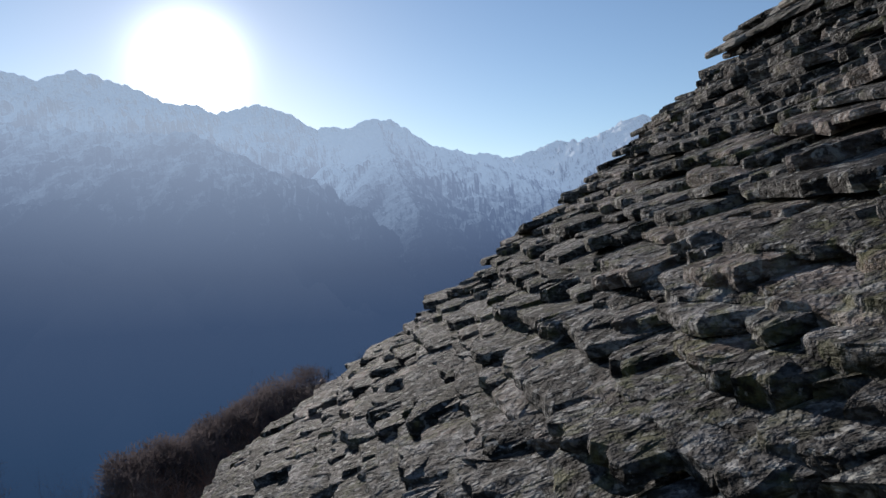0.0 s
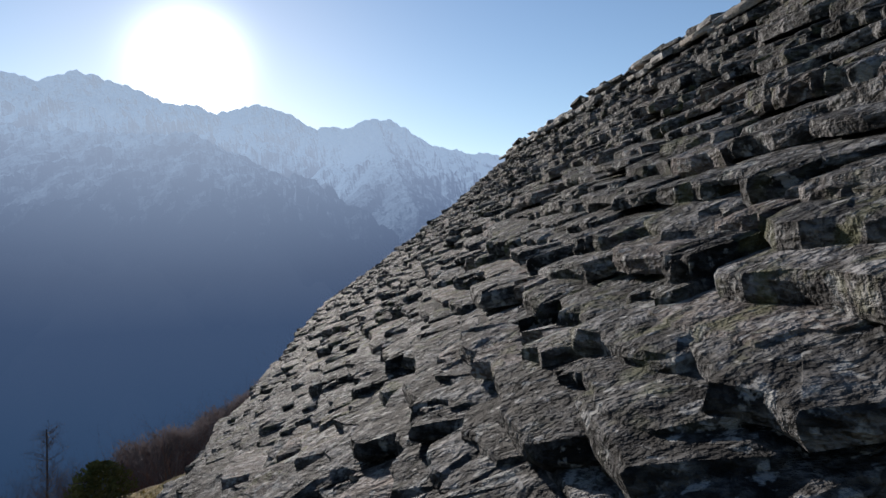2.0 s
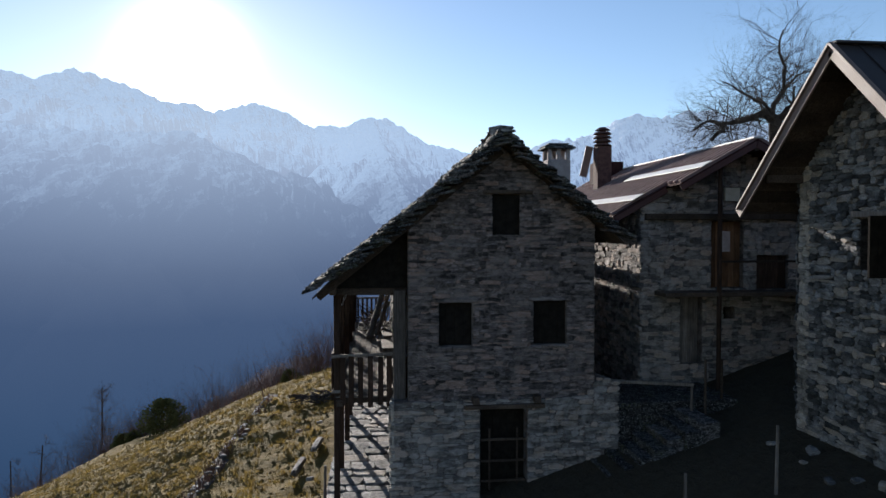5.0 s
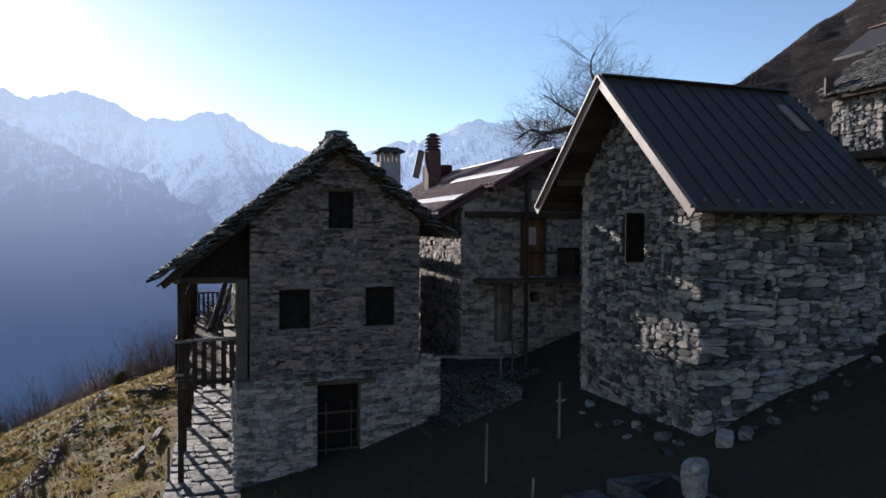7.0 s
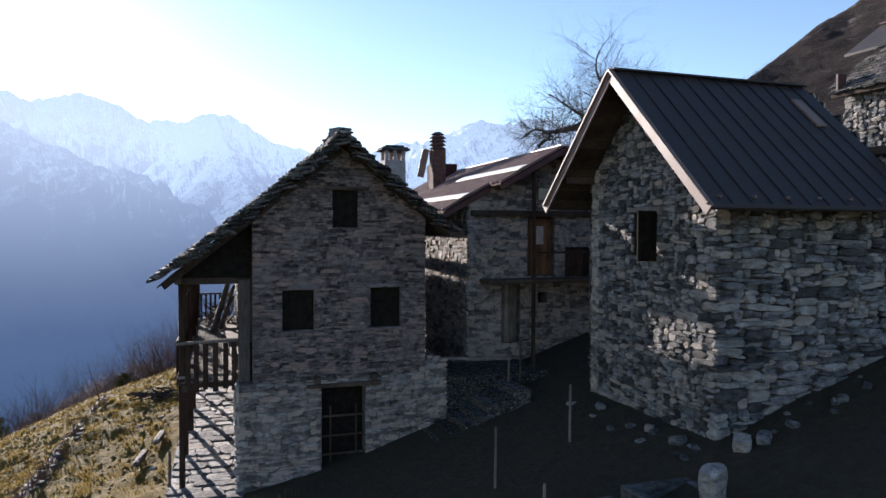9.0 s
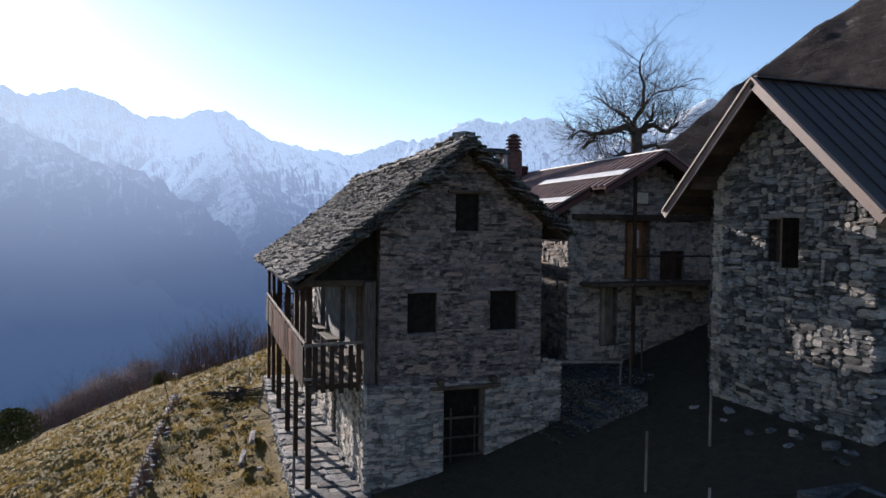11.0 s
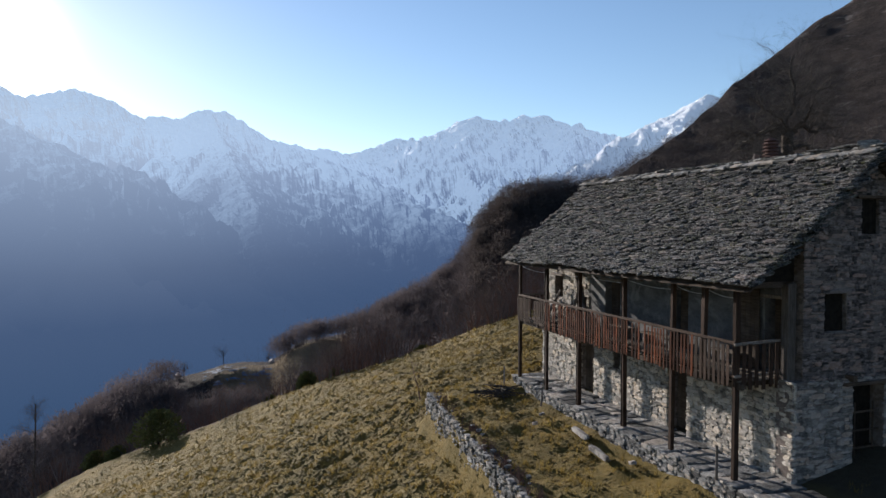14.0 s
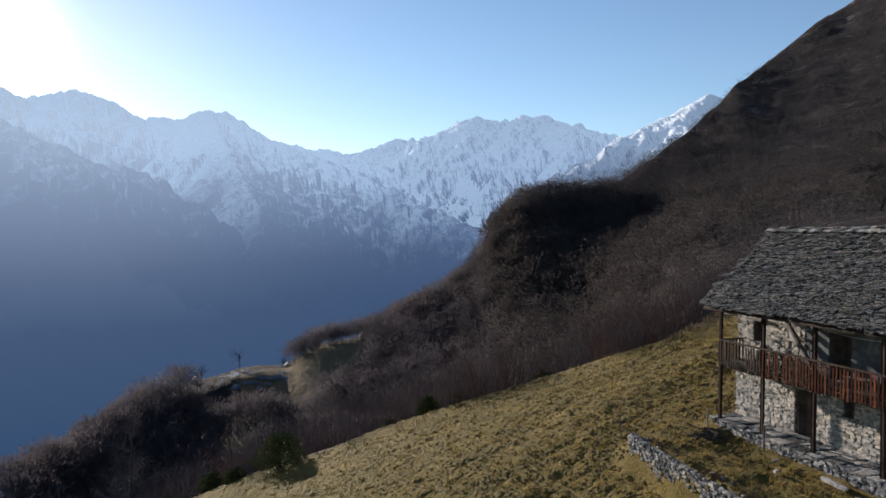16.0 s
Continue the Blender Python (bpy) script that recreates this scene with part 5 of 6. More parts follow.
# panel that leans behind the cowl chimney
bm = bmesh.new()
beam(bm, (8.35, 3.0, 8.0), (8.62, 3.0, 9.2), 0.3, 0.04)
part("leaning_panel", bm, BARGE, back)
bm = bmesh.new()
box(bm, 9.35, 10.4, 4.0, 5.2, 7.6, 8.72, 0.02)
part("roof_box", bm, RED_SHEET, back, "low dark red box on the roof")

# ---- the small house with the dark sheet roof ----
dark = thing("dark_roof_house", (11.5, -11.7, 1.5), "small rubble stone house with a dark standing-seam roof", "house")
DY, DZ, DP = -11.65, 9.36, 0.94


def dark_roof(y):
    return DZ - DP * abs(y - DY)


dg = frame_of((9.4, 0, 0), (0, -1, 0), (-1, 0, 0))
d_holes = [(11.25, 12.15, 5.1, 6.12)]
masonry("limewashed_corner", dark, dg, 9.31, 9.72, 0.0, [(9.3, dark_roof(-9.3) - .14), (9.72, dark_roof(-9.72) - .14)], 0.5, [], PALE_STONE, 0, "strip of stones with old limewash", None, STONES, MORTAR, gap=0.99, seed=70,
        h=(0.05, 0.16), w=(0.14, 0.36), d=(0.02, 0.05), wrap=0.0)
masonry("gable_wall", dark, dg, 9.73, 14.09, 0.0, [(9.72, dark_roof(-9.72) - .14), (-DY, DZ - .14), (14.1, dark_roof(-14.1) - .14)], 0.5, d_holes, GREY_STONE, 300, "", (9.4, -12.5, 5.0), MIXED, DARK_GAP, gap=0.99, seed=71,
        h=(0.045, 0.18), w=(0.14, 0.56), d=(0.02, 0.08), wave=0.1)
ds = frame_of((0, -14.1, 0), (1, 0, 0), (0, -1, 0))
masonry("south_wall", dark, ds, 9.41, 14.29, 0.0, [(9, dark_roof(-14.1) - .14), (15, dark_roof(-14.1) - .14)], 0.5, [], GREY_STONE, 260, "", (10.0, -14.1, 4.5), MIXED, DARK_GAP, gap=0.99, seed=72,
        h=(0.04, 0.25), w=(0.2, 0.95), d=(0.03, 0.16), wave=0.1)
dn = frame_of((0, -9.3, 0), (-1, 0, 0), (0, 1, 0))
masonry("north_wall", dark, dn, -14.3, -9.4, 0.0, [(-15, 7.0), (-9, 7.0)], 0.5, [], GREY_STONE, 0, "", None, seed=73, h=(0.14, 0.26), w=(0.4, 0.8))
de = frame_of((14.3, 0, 0), (0, 1, 0), (1, 0, 0))
masonry("east_wall", dark, de, -14.1, -9.3, 0.0, [(-14.1, 6.9), (DY, DZ - .14), (-9.3, 6.9)], 0.5, [], GREY_STONE, 0, "", None, seed=74, h=(0.14, 0.26), w=(0.4, 0.8))
X0, X1 = 8.45, 14.1
for y0 in (-15.05, -8.45):
    v = [(X0, y0, dark_roof(y0)), (X1, y0, dark_roof(y0)), (X1, DY, DZ), (X0, DY, DZ)]
    verts = v + [(a, b, c - 0.06) for a, b, c in v]
    sheet = raw("roof_sheet", verts, [(0, 1, 2, 3), (7, 6, 5, 4), (0, 4, 5, 1), (1, 5, 6, 2), (2, 6, 7, 3), (3, 7, 4, 0)], DARK_SHEET, dark)
    x = X0 + 0.05
    while x < X1:
        bm = bmesh.new()
        beam(bm, (x, y0, dark_roof(y0) + 0.015), (x, DY, DZ + 0.015), 0.03, 0.035, 0.006)
        part("seam", bm, DARK_SHEET, sheet)
        x += 0.47
    bm = bmesh.new()
    beam(bm, (X0 - .02, y0, dark_roof(y0) - .1), (X0 - .02, DY, DZ - .1), 0.05, 0.26)
    part("barge_board", bm, BARGE, dark)
    bm = bmesh.new()
    beam(bm, (X0 - .05, y0, dark_roof(y0) + .02), (X0 - .05, DY, DZ + .02), 0.09, 0.07)
    part("verge_trim", bm, BARGE, dark)
    for k in range(12):
        f = (k + 0.5) / 12
        y = y0 + (DY - y0) * f
        bm = bmesh.new()
        dy = (DY - y0) / 24
        beam(bm, (X0 + 0.02, y, dark_roof(y) - 0.085), (X1, y, dark_roof(y) - 0.085), abs(dy) * 1.9, 0.025, 0.004)
        for vv in bm.verts:
            vv.co.z += DP * (vv.co.y - y) * (1 if y0 < DY else -1)
        part("soffit_board", bm, DARK_WOOD, dark)
    bm = bmesh.new()
    beam(bm, (X0, y0, dark_roof(y0) - .02), (X1, y0, dark_roof(y0) - .02), 0.1, 0.09)
    part("gutter", bm, DARK_SHEET, dark)
    for k in range(7):
        f = k / 7 + 0.05
        bm = bmesh.new()
        yy = y0 + (DY - y0) * 0.04
        box(bm, X0 + (X1 - X0) * f, X0 + (X1 - X0) * f + .05, yy - .05, yy + .05, dark_roof(yy) + .01, dark_roof(yy) + .07, 0.008)
        part("snow_hook", bm, BARGE, dark)
bm = bmesh.new()
beam(bm, (X0, DY, DZ + .03), (X1, DY, DZ + .03), 0.24, 0.05)
part("ridge_cap", bm, DARK_SHEET, dark)
for y in (-9.4, DY, -14.0):
    bm = bmesh.new()
    beam(bm, (X0 + .1, y, dark_roof(y) - .24), (9.6, y, dark_roof(y) - .24), 0.14, 0.18)
    part("purlin_end", bm, DARK_WOOD, dark)
leaf("window_shutter", 9.62, 9.66, -12.15, -11.25, 5.1, 6.12, DARK_WOOD, dark, 4)
tagged(leaf("open_shutter", 8.82, 9.32, -12.22, -12.18, 5.0, 6.14, NEAR_BLACK, dark, 3), "dark boarded shutter standing open")
slab_lintel("lintel", 9.3, 9.8, -12.35, -11.05, 6.12, 6.24, GREY_WOOD, dark)
bm = bmesh.new()
beam(bm, (13.3, -13.0, dark_roof(-13.0) + .05), (13.3, -12.2, dark_roof(-12.2) + .05), 0.3, 0.06)
part("roof_hatch", bm, BARGE, dark)

# ---- lower wall and lean-to joining the dark-roofed house, and the house up the lane ----
lean = thing("lean_to", (16.5, -13.0, 3.0), "ruined rubble lean-to with a slab-covered ledge", "shed")
ls = frame_of((0, -13.6, 0), (1, 0, 0), (0, -1, 0))
masonry("south_wall", lean, ls, 14.35, 20.5, 0.8, [(14.3, 7.4), (17.4, 7.7), (18.2, 8.4), (20.6, 8.6)], 0.6, [], GREY_STONE, 150, "", (15, -13.6, 6.0), MIXED, DARK_GAP, gap=0.96, seed=81, h=(0.12, 0.3), w=(0.25, 0.8), d=(0.05, 0.14), wave=0.06)
bm = bmesh.new()
box(bm, 14.2, 17.2, -14.3, -12.2, 7.4, 7.66, 0.03, 0.04)
part("ledge", bm, DARK_WOOD, lean)
lane = thing("lane_house", (24.0, -10.0, 6.0), "rubble stone house up the lane with a slab roof", "house")
lw = frame_of((22.0, 0, 0), (0, -1, 0), (-1, 0, 0))
masonry("west_wall", lane, lw, 6.01, 20.0, 5.0, [(6, 10.9), (20, 10.9)], 0.5, [(8.1, 9.0, 8.9, 9.9)], GREY_STONE, 200, "", (22, -9, 9.5), MIXED, DARK_GAP, gap=0.96, seed=82, h=(0.1, 0.24), w=(0.2, 0.65), d=(0.03, 0.1))
ln = frame_of((0, -6.0, 0), (-1, 0, 0), (0, 1, 0))
masonry("north_wall", lane, ln, -28.0, -22.01, 5.0, [(-28, 10.75), (-25, 13), (-22, 10.75)], 0.5, [], LIME_STONE, 0, "", None, seed=83, h=(0.14, 0.26), w=(0.4, 0.8))
leaf("shutter", 22.3, 22.34, -9.0, -8.1, 8.9, 9.9, DARK_WOOD, lane, 4)
v = [(21.6, -20.3, 10.75), (25.0, -20.3, 13.2), (25.0, -5.7, 13.2), (21.6, -5.7, 10.75)]
lane_roof = raw("roof", v + [(a, b, c - .12) for a, b, c in v], [(0, 1, 2, 3), (7, 6, 5, 4), (0, 4, 5, 1), (1, 5, 6, 2), (2, 6, 7, 3), (3, 7, 4, 0)], DARK_WOOD, lane)
rng = random.Random(84)
pl = []
up = Vector((-0.585, 0, 0.81))
for i in range(17):
    y = -20.3
    while y < -5.8:
        w = rng.uniform(.3, .8)
        s = i / 17
        m = Matrix((Vector((0, 1, 0)), Vector((0.81, 0, 0.585)), Vector((-0.585, 0, 0.81)))).transposed().to_4x4()
        m.translation = Vector((21.6 + 3.4 * s + .15, y + w / 2, 10.75 + 2.45 * s + .12)) + up * 0.06
        pl.append(m @ Matrix.Rotation(-.1 + rng.gauss(0, .03), 4, "X") @ Matrix.Rotation(rng.gauss(0, .06), 4, "Z") @ Matrix.Diagonal((w, .5, .07, 1)))
        y += w
lay("slab", SLABS, pl, SLATE, lane_roof, 60, "", "slab_covering")
bm = bmesh.new()
box(bm, 21.6, 22.0, -6.0, -5.9, 10.7, 11.5, 0.01)
part("red_boards", bm, PIPE_RED, lane)
v = [(24.6, -20.3, 13.0), (26.6, -20.3, 14.4), (26.6, -3.6, 14.4), (24.6, -3.6, 13.0)]
upper = raw("upper_roof", v + [(a, b, c - .1) for a, b, c in v], [(0, 1, 2, 3), (7, 6, 5, 4), (0, 4, 5, 1), (1, 5, 6, 2), (2, 6, 7, 3), (3, 7, 4, 0)], DARK_SHEET, lane, "dark brown sheet on the upper roof")
bm = bmesh.new()
beam(bm, (26.6, -20.3, 14.45), (26.6, -3.6, 14.45), 0.2, 0.06)
part("ridge_strip", bm, RIB_SHEET, upper)
bm = bmesh.new()
box(bm, 26.0, 26.4, -9.6, -9.2, 14.0, 14.75, 0.03)
part("roof_vent", bm, RIB_SHEET, upper)
bm = bmesh.new()
pole(bm, (26.3, -12.6, 14.2), (26.3, -12.4, 16.0), 0.03, 0.02, 6)
part("mast", bm, IRON, upper)

# ---- yard: steps, landing rail, trough, posts ----
stairs = thing("stone_steps", (6.0, -7.8, 0.2), "rough stone steps climbing beside the gable", "steps", kind="structure")
rng = random.Random(91)
for k in range(11):
    x = 3.9 + k * 0.36
    bm = bmesh.new()
    z = -0.62 + k * 0.2
    box(bm, x, x + 0.52, -8.5 + rng.uniform(-.08, .08), -7.12, z - 0.9, z, 0.02, 0.025)
    part("step", bm, SLATE, stairs)
bm = bmesh.new()
box(bm, 6.05, 9.3, -7.0, -4.9, -0.5, 1.5, 0.03, 0.02)
landing = part("landing", bm, SLATE, stairs)
rail = thing("landing_rail", (7.0, -7.0, 1.5), "plain timber rail beside the stone landing", "rail")
bm = bmesh.new()
beam(bm, (5.95, -6.75, 2.02), (7.9, -7.4, 2.02), 0.1, 0.08)
part("handrail", bm, GREY_WOOD, rail)
for x, y in ((6.1, -6.8), (7.85, -7.38)):
    bm = bmesh.new()
    pole(bm, (x, y, 1.1), (x, y, 2.05), 0.04, 0.035)
    part("post", bm, GREY_WOOD, rail)
yard_z = lambda x, y: float(ground_z(x, y))
for x, y, h in ((8.3, -7.2, 2.6), (8.9, -6.9, 2.55)):
    bm = bmesh.new()
    pole(bm, (x, y, 1.0), (x, y, h), 0.04, 0.03)
    tagged(part("rail_post", bm, DARK_WOOD, None), "dark wooden post beside the landing", "post")
for x, y, h in ((7.5, -11.55, 1.35), (5.48, -11.95, 1.3), (5.85, -13.5, 0.45)):
    bm = bmesh.new()
    z = yard_z(x, y)
    pole(bm, (x, y, z - .3), (x + .02, y, z + h), 0.035, 0.028)
    tagged(part("fence_stake", bm, GREY_WOOD, None), "thin weathered wooden stake standing in the grass", "stake", "yard stakes")


def stone_block(name, at, size, turn, mat, label, cat, seed):
    rng = random.Random(seed)
    bm = bmesh.new()
    bmesh.ops.create_cube(bm, size=1.0)
    bmesh.ops.subdivide_edges(bm, edges=bm.edges[:], cuts=2, use_grid_fill=True)
    m = pose(*at, *turn)
    for v in bm.verts:
        r = 1 - 0.5 * (v.co.length - 0.5)
        v.co = Vector([c * r * s + rng.gauss(0, 0.03) * s for c, s in zip(v.co, size)])
        v.co = m @ v.co
    return tagged(part(name, bm, mat, None), label, cat)


tz = yard_z(7.6, -15.3)
trough = thing("stone_trough", (7.6, -15.3, tz), "low stone trough framed by slabs in the yard", "trough")
for a, b, c, d in ((6.75, 8.25, -14.95, -14.75), (6.75, 8.25, -16.6, -16.4), (6.75, 6.95, -16.4, -14.95), (8.05, 8.25, -16.4, -14.95)):
    bm = bmesh.new()
    box(bm, a, b, c, d, tz - .5, tz + 0.2, 0.02, 0.012)
    part("side_slab", bm, GREY_STONE, trough)
bm = bmesh.new()
box(bm, 6.95, 8.05, -16.4, -14.95, tz - .5, tz - 0.12)
part("bed", bm, MORTAR, trough)
stone_block("standing_stone", (7.77, -16.0, tz + 0.5), (0.48, 0.34, 0.75), (4, -8, 20), GREY_STONE, "upright pale boulder set on the trough", "boulder", 5)
bm = bmesh.new()
box(bm, 5.9, 6.7, -15.7, -14.6, tz - .7, tz - 0.05, 0.03, 0.04)
tagged(part("stone_slab", bm, GREY_STONE, None), "rough grey stone slab lying beside the trough", "slab")
for k, (x, y, s) in enumerate(((9.5, -14.75, .34), (9.9, -14.9, .26), (11.9, -14.9, .2), (8.9, -13.6, .26), (8.9, -12.6, .2), (6.0, -17.0, .3), (8.9, -10.6, .2), (10.6, -14.9, .2))):
    stone_block("boulder", (x, y, yard_z(x, y) + s * 0.25), (s * 1.4, s, s * 0.8), (RNG.uniform(-15, 15), RNG.uniform(-15, 15), RNG.uniform(0, 90)), GREY_STONE,
                "grey fieldstone lying at the wall foot", "stone", 10 + k)

rng = random.Random(98)
for k in range(22):
    if k % 2:
        x, y = rng.uniform(8.3, 9.25), rng.uniform(-14.4, -9.6)
    else:
        x, y = rng.uniform(9.2, 14.0), rng.uniform(-15.2, -14.3)
    s = rng.uniform(.08, .2)
    stone_block("fallen_stone", (x, y, yard_z(x, y) + s * 0.15), (s * 1.5, s, s * 0.6), (rng.uniform(-20, 20), rng.uniform(-20, 20), rng.uniform(0, 90)), GREY_STONE,
                "grey stone fallen from the wall onto the yard", "stone", 400 + k)
# ---- the bench: retaining wall, stones, stakes ----
bench_wall = thing("garden_wall", (-5.2, 2.0, -3.0), "low dry-stone wall holding up the grass bench", "wall")
a, b = Vector((-4.72, 9.3, 0)), Vector((-6.3, -13.0, 0))
gw = frame_of((a.x, a.y, 0), (b - a), (-1, 0.07, 0))
L = (b - a).length
masonry("wall_face", bench_wall, gw, 0, L, [(0, -3.2), (L, -4.6)], [(0, -1.82), (9, -2.05), (L, -2.5)], 0.4, [], GREY_STONE, 300, "", (-5.0, 5.0, -2.2), MIXED, DARK_GAP, gap=0.98, seed=95,
        h=(0.09, 0.2), w=(0.14, 0.42), d=(0.04, 0.14), wave=0.06)
rng = random.Random(96)
for k in range(26):
    s = k / 25
    x, y = -4.6 - 1.3 * s + rng.uniform(-.15, .25), 9.3 - 20 * s + rng.uniform(-.3, .3)
    sz = rng.uniform(.1, .22)
    stone_block("coping_stone", (x, y, float(ground_z(x + .3, y)) + sz * .05), (sz * 1.3, sz, sz * .5), (rng.uniform(-10, 10), rng.uniform(-10, 10), rng.uniform(0, 90)), GREY_STONE,
                "loose coping stone on the garden wall", "stone", 200 + k)
for k, (x, y, s) in enumerate(((-1.9, 6.9, .25), (-2.7, 2.2, .2), (-2.0, 3.0, .16), (-4.4, 9.5, .4), (-4.1, 9.7, .3), (-1.9, -3.0, .2))):
    stone_block("fieldstone", (x, y, float(ground_z(x, y)) + s * 0.2), (s * 1.4, s, s * .6), (rng.uniform(-15, 15), rng.uniform(-15, 15), rng.uniform(0, 90)), LIME_STONE,
                "pale stone lying in the bench grass", "stone", 300 + k)
for k, (x, y, w, l, turn) in enumerate(((-1.91, 0.19, .19, 1.3, -8), (-2.35, -1.75, .18, 1.5, -8))):
    stone_block("long_stone", (x, y, float(ground_z(x, y)) + 0.06), (w, l, .2), (0, 3, turn), LIME_STONE, "long pale stone lying in the bench grass", "stone", 330 + k)
for x, y, h, dx in ((-1.55, 7.6, 1.0, 0), (-1.3, -6.1, 1.4, 0.02), (-1.42, 4.2, 1.0, 0.25)):
    bm = bmesh.new()
    z = float(ground_z(x, y))
    pole(bm, (x, y, z - .2), (x + dx, y + dx, z + h), 0.045, 0.035)
    tagged(part("stake", bm, GREY_WOOD, None), "weathered wooden stake at the terrace edge", "stake", "terrace stakes")

heap = thing("brush_heap", (-2.26, 6.6, float(ground_z(-2.26, 6.6))), "low dark heap of rotting branches on the grass bench", "heap")
rng = random.Random(101)
for k in range(70):
    a = Vector((-2.26 + rng.gauss(0, .45), 6.6 + rng.gauss(0, .4), float(ground_z(-2.26, 6.6)) + rng.uniform(.05, .35)))
    ang = rng.uniform(0, 6.28)
    bm = bmesh.new()
    pole(bm, a, a + Vector((math.cos(ang) * .6, math.sin(ang) * .6, rng.gauss(-.05, .08))), .03, .02, 5)
    part("branch", bm, BARK, heap)

# things on the gallery
brush = thing("brushwood_pile", (0.3, 5.0, 1.74), "heap of cut brushwood with leaning logs on the gallery", "woodpile")
rng = random.Random(97)
for k in range(110):
    u = rng.random()
    a = Vector((rng.uniform(-.35, .7), 3.2 + 3.6 * u, 1.77 + rng.uniform(0, .9) * math.sin(math.pi * u)))
    d = Vector((rng.gauss(0, .5), rng.gauss(0, 1), rng.gauss(0.2, .4))).normalized() * rng.uniform(.5, 1.3)
    b = a + d
    b.x, b.z = min(max(b.x, -.6), .8), min(max(b.z, 1.77), 3.6)
    bm = bmesh.new()
    pole(bm, a, b, rng.uniform(.012, .035), 0.01, 5)
    part("stick", bm, GREY_WOOD if k % 3 else POST_WOOD, brush)
for a, b, r in (((-0.1, 2.6, 1.8), (0.72, 5.2, 4.1), .13), ((0.2, 3.4, 1.8), (0.75, 4.6, 3.4), .08), ((-0.35, 5.9, 1.8), (0.74, 6.5, 3.1), .07)):
    bm = bmesh.new()
    pole(bm, a, b, r, r * .75, 9)
    part("log", bm, GREY_WOOD, brush)
for a, b in (((-0.3, 4.0, 1.76), (0.72, 4.9, 3.1)), ((0.1, 3.7, 1.76), (0.74, 4.3, 3.0))):
    bm = bmesh.new()
    beam(bm, a, b, 0.14, 0.03)
    part("leaning_board", bm, FLOOR_WOOD, brush)
for k, (x0, x1, y0, y1) in enumerate(((0.28, 0.68, -2.0, -0.2), (0.35, 0.7, 0.6, 1.9), (0.3, 0.65, -5.0, -3.8))):
    b = thing("plank_bench", (x0, y0, 1.74), "plank bench against the gallery wall", "bench")
    bm = bmesh.new()
    box(bm, x0, x1, y0, y1, 2.12, 2.17, 0.008)
    part("seat", bm, FLOOR_WOOD, b)
    for y in (y0 + .15, y1 - .2):
        bm = bmesh.new()
        box(bm, x0 + .05, x1 - .05, y, y + .06, 1.745, 2.12, 0.005)
        part("leg", bm, GREY_WOOD, b)

# ---- vegetation ----
def limb_mesh(rng, base, direction, length, radius, levels, verts, faces, sides=5, spread=0.6, droop=0.0, kinks=3, kids=(2, 4), shrink=(0.55, 0.78), gnarl=0.3):
    """A tapered limb of several kinked joints that forks again and again."""
    p, d = Vector(base), Vector(direction).normalized()
    ring0 = None
    for k in range(kinks + 1):
        r = radius * (1 - 0.55 * k / kinks)
        x = d.orthogonal().normalized()
        y = d.cross(x)
        n = len(verts)
        for i in range(sides):
            a = 2 * math.pi * i / sides
            q = p + (x * math.cos(a) + y * math.sin(a)) * r
            verts.append((q.x, q.y, q.z))
        if ring0 is not None:
            for i in range(sides):
                faces.append((ring0 + i, ring0 + (i + 1) % sides, n + (i + 1) % sides, n + i))
        ring0 = n
        if levels > 0 and k > 0:
            for _ in range(rng.randint(*kids) if k == kinks else rng.randint(0, kids[1] - 1)):
                turn = Vector((rng.gauss(0, 1), rng.gauss(0, 1), rng.gauss(0.15, .8) - droop)).normalized()
                nd = (d * (1 - spread) + turn * spread).normalized()
                limb_mesh(rng, p, nd, length * rng.uniform(*shrink), r * rng.uniform(.5, .75), levels - 1, verts, faces, max(3, sides - 1), spread, droop, kinks, kids, shrink, gnarl)
        if k < kinks:
            d = (d + Vector((rng.gauss(0, gnarl), rng.gauss(0, gnarl), rng.gauss(0.05, gnarl)))).normalized()
            p = p + d * (length / kinks)


def bent_limb(rng, points, r0, r1, verts, faces, twigs, twig_verts, twig_faces, reach):
    """A limb along a bent line; thin twigs spring from its outer part."""
    sides, ring0 = 8, None
    pts = [Vector(p) for p in points]
    fine = []
    for a, b in zip(pts, pts[1:]):
        for k in range(3):
            fine.append(a.lerp(b, k / 3) + Vector([rng.gauss(0, .06) for _ in range(3)]))
    fine.append(pts[-1])
    for i, p in enumerate(fine):
        d = (fine[min(i + 1, len(fine) - 1)] - fine[max(i - 1, 0)]).normalized()
        x = d.orthogonal().normalized()
        y = d.cross(x)
        f = i / (len(fine) - 1)
        r = (r0 + (r1 - r0) * f) * rng.uniform(.9, 1.15)
        n = len(verts)
        for k in range(sides):
            ang = 2 * math.pi * k / sides
            verts.append(tuple(p + (x * math.cos(ang) + y * math.sin(ang)) * r))
        if ring0 is not None:
            for k in range(sides):
                faces.append((ring0 + k, ring0 + (k + 1) % sides, n + (k + 1) % sides, n + k))
        ring0 = n
    for _ in range(twigs):
        f = rng.uniform(.3, 1.0)
        p = fine[int(f * (len(fine) - 1))]
        d = (fine[-1] - fine[-2]).normalized() * .5 + Vector((rng.gauss(0, .8), rng.gauss(0, .8), rng.gauss(.3, .55)))
        limb_mesh(rng, p, d, reach * rng.uniform(.5, 1.1), max(0.026, r1 * .4), 3, twig_verts, twig_faces, 4, spread=0.5, droop=0.1, kinks=3, kids=(2, 3), shrink=(.5, .78), gnarl=0.26)


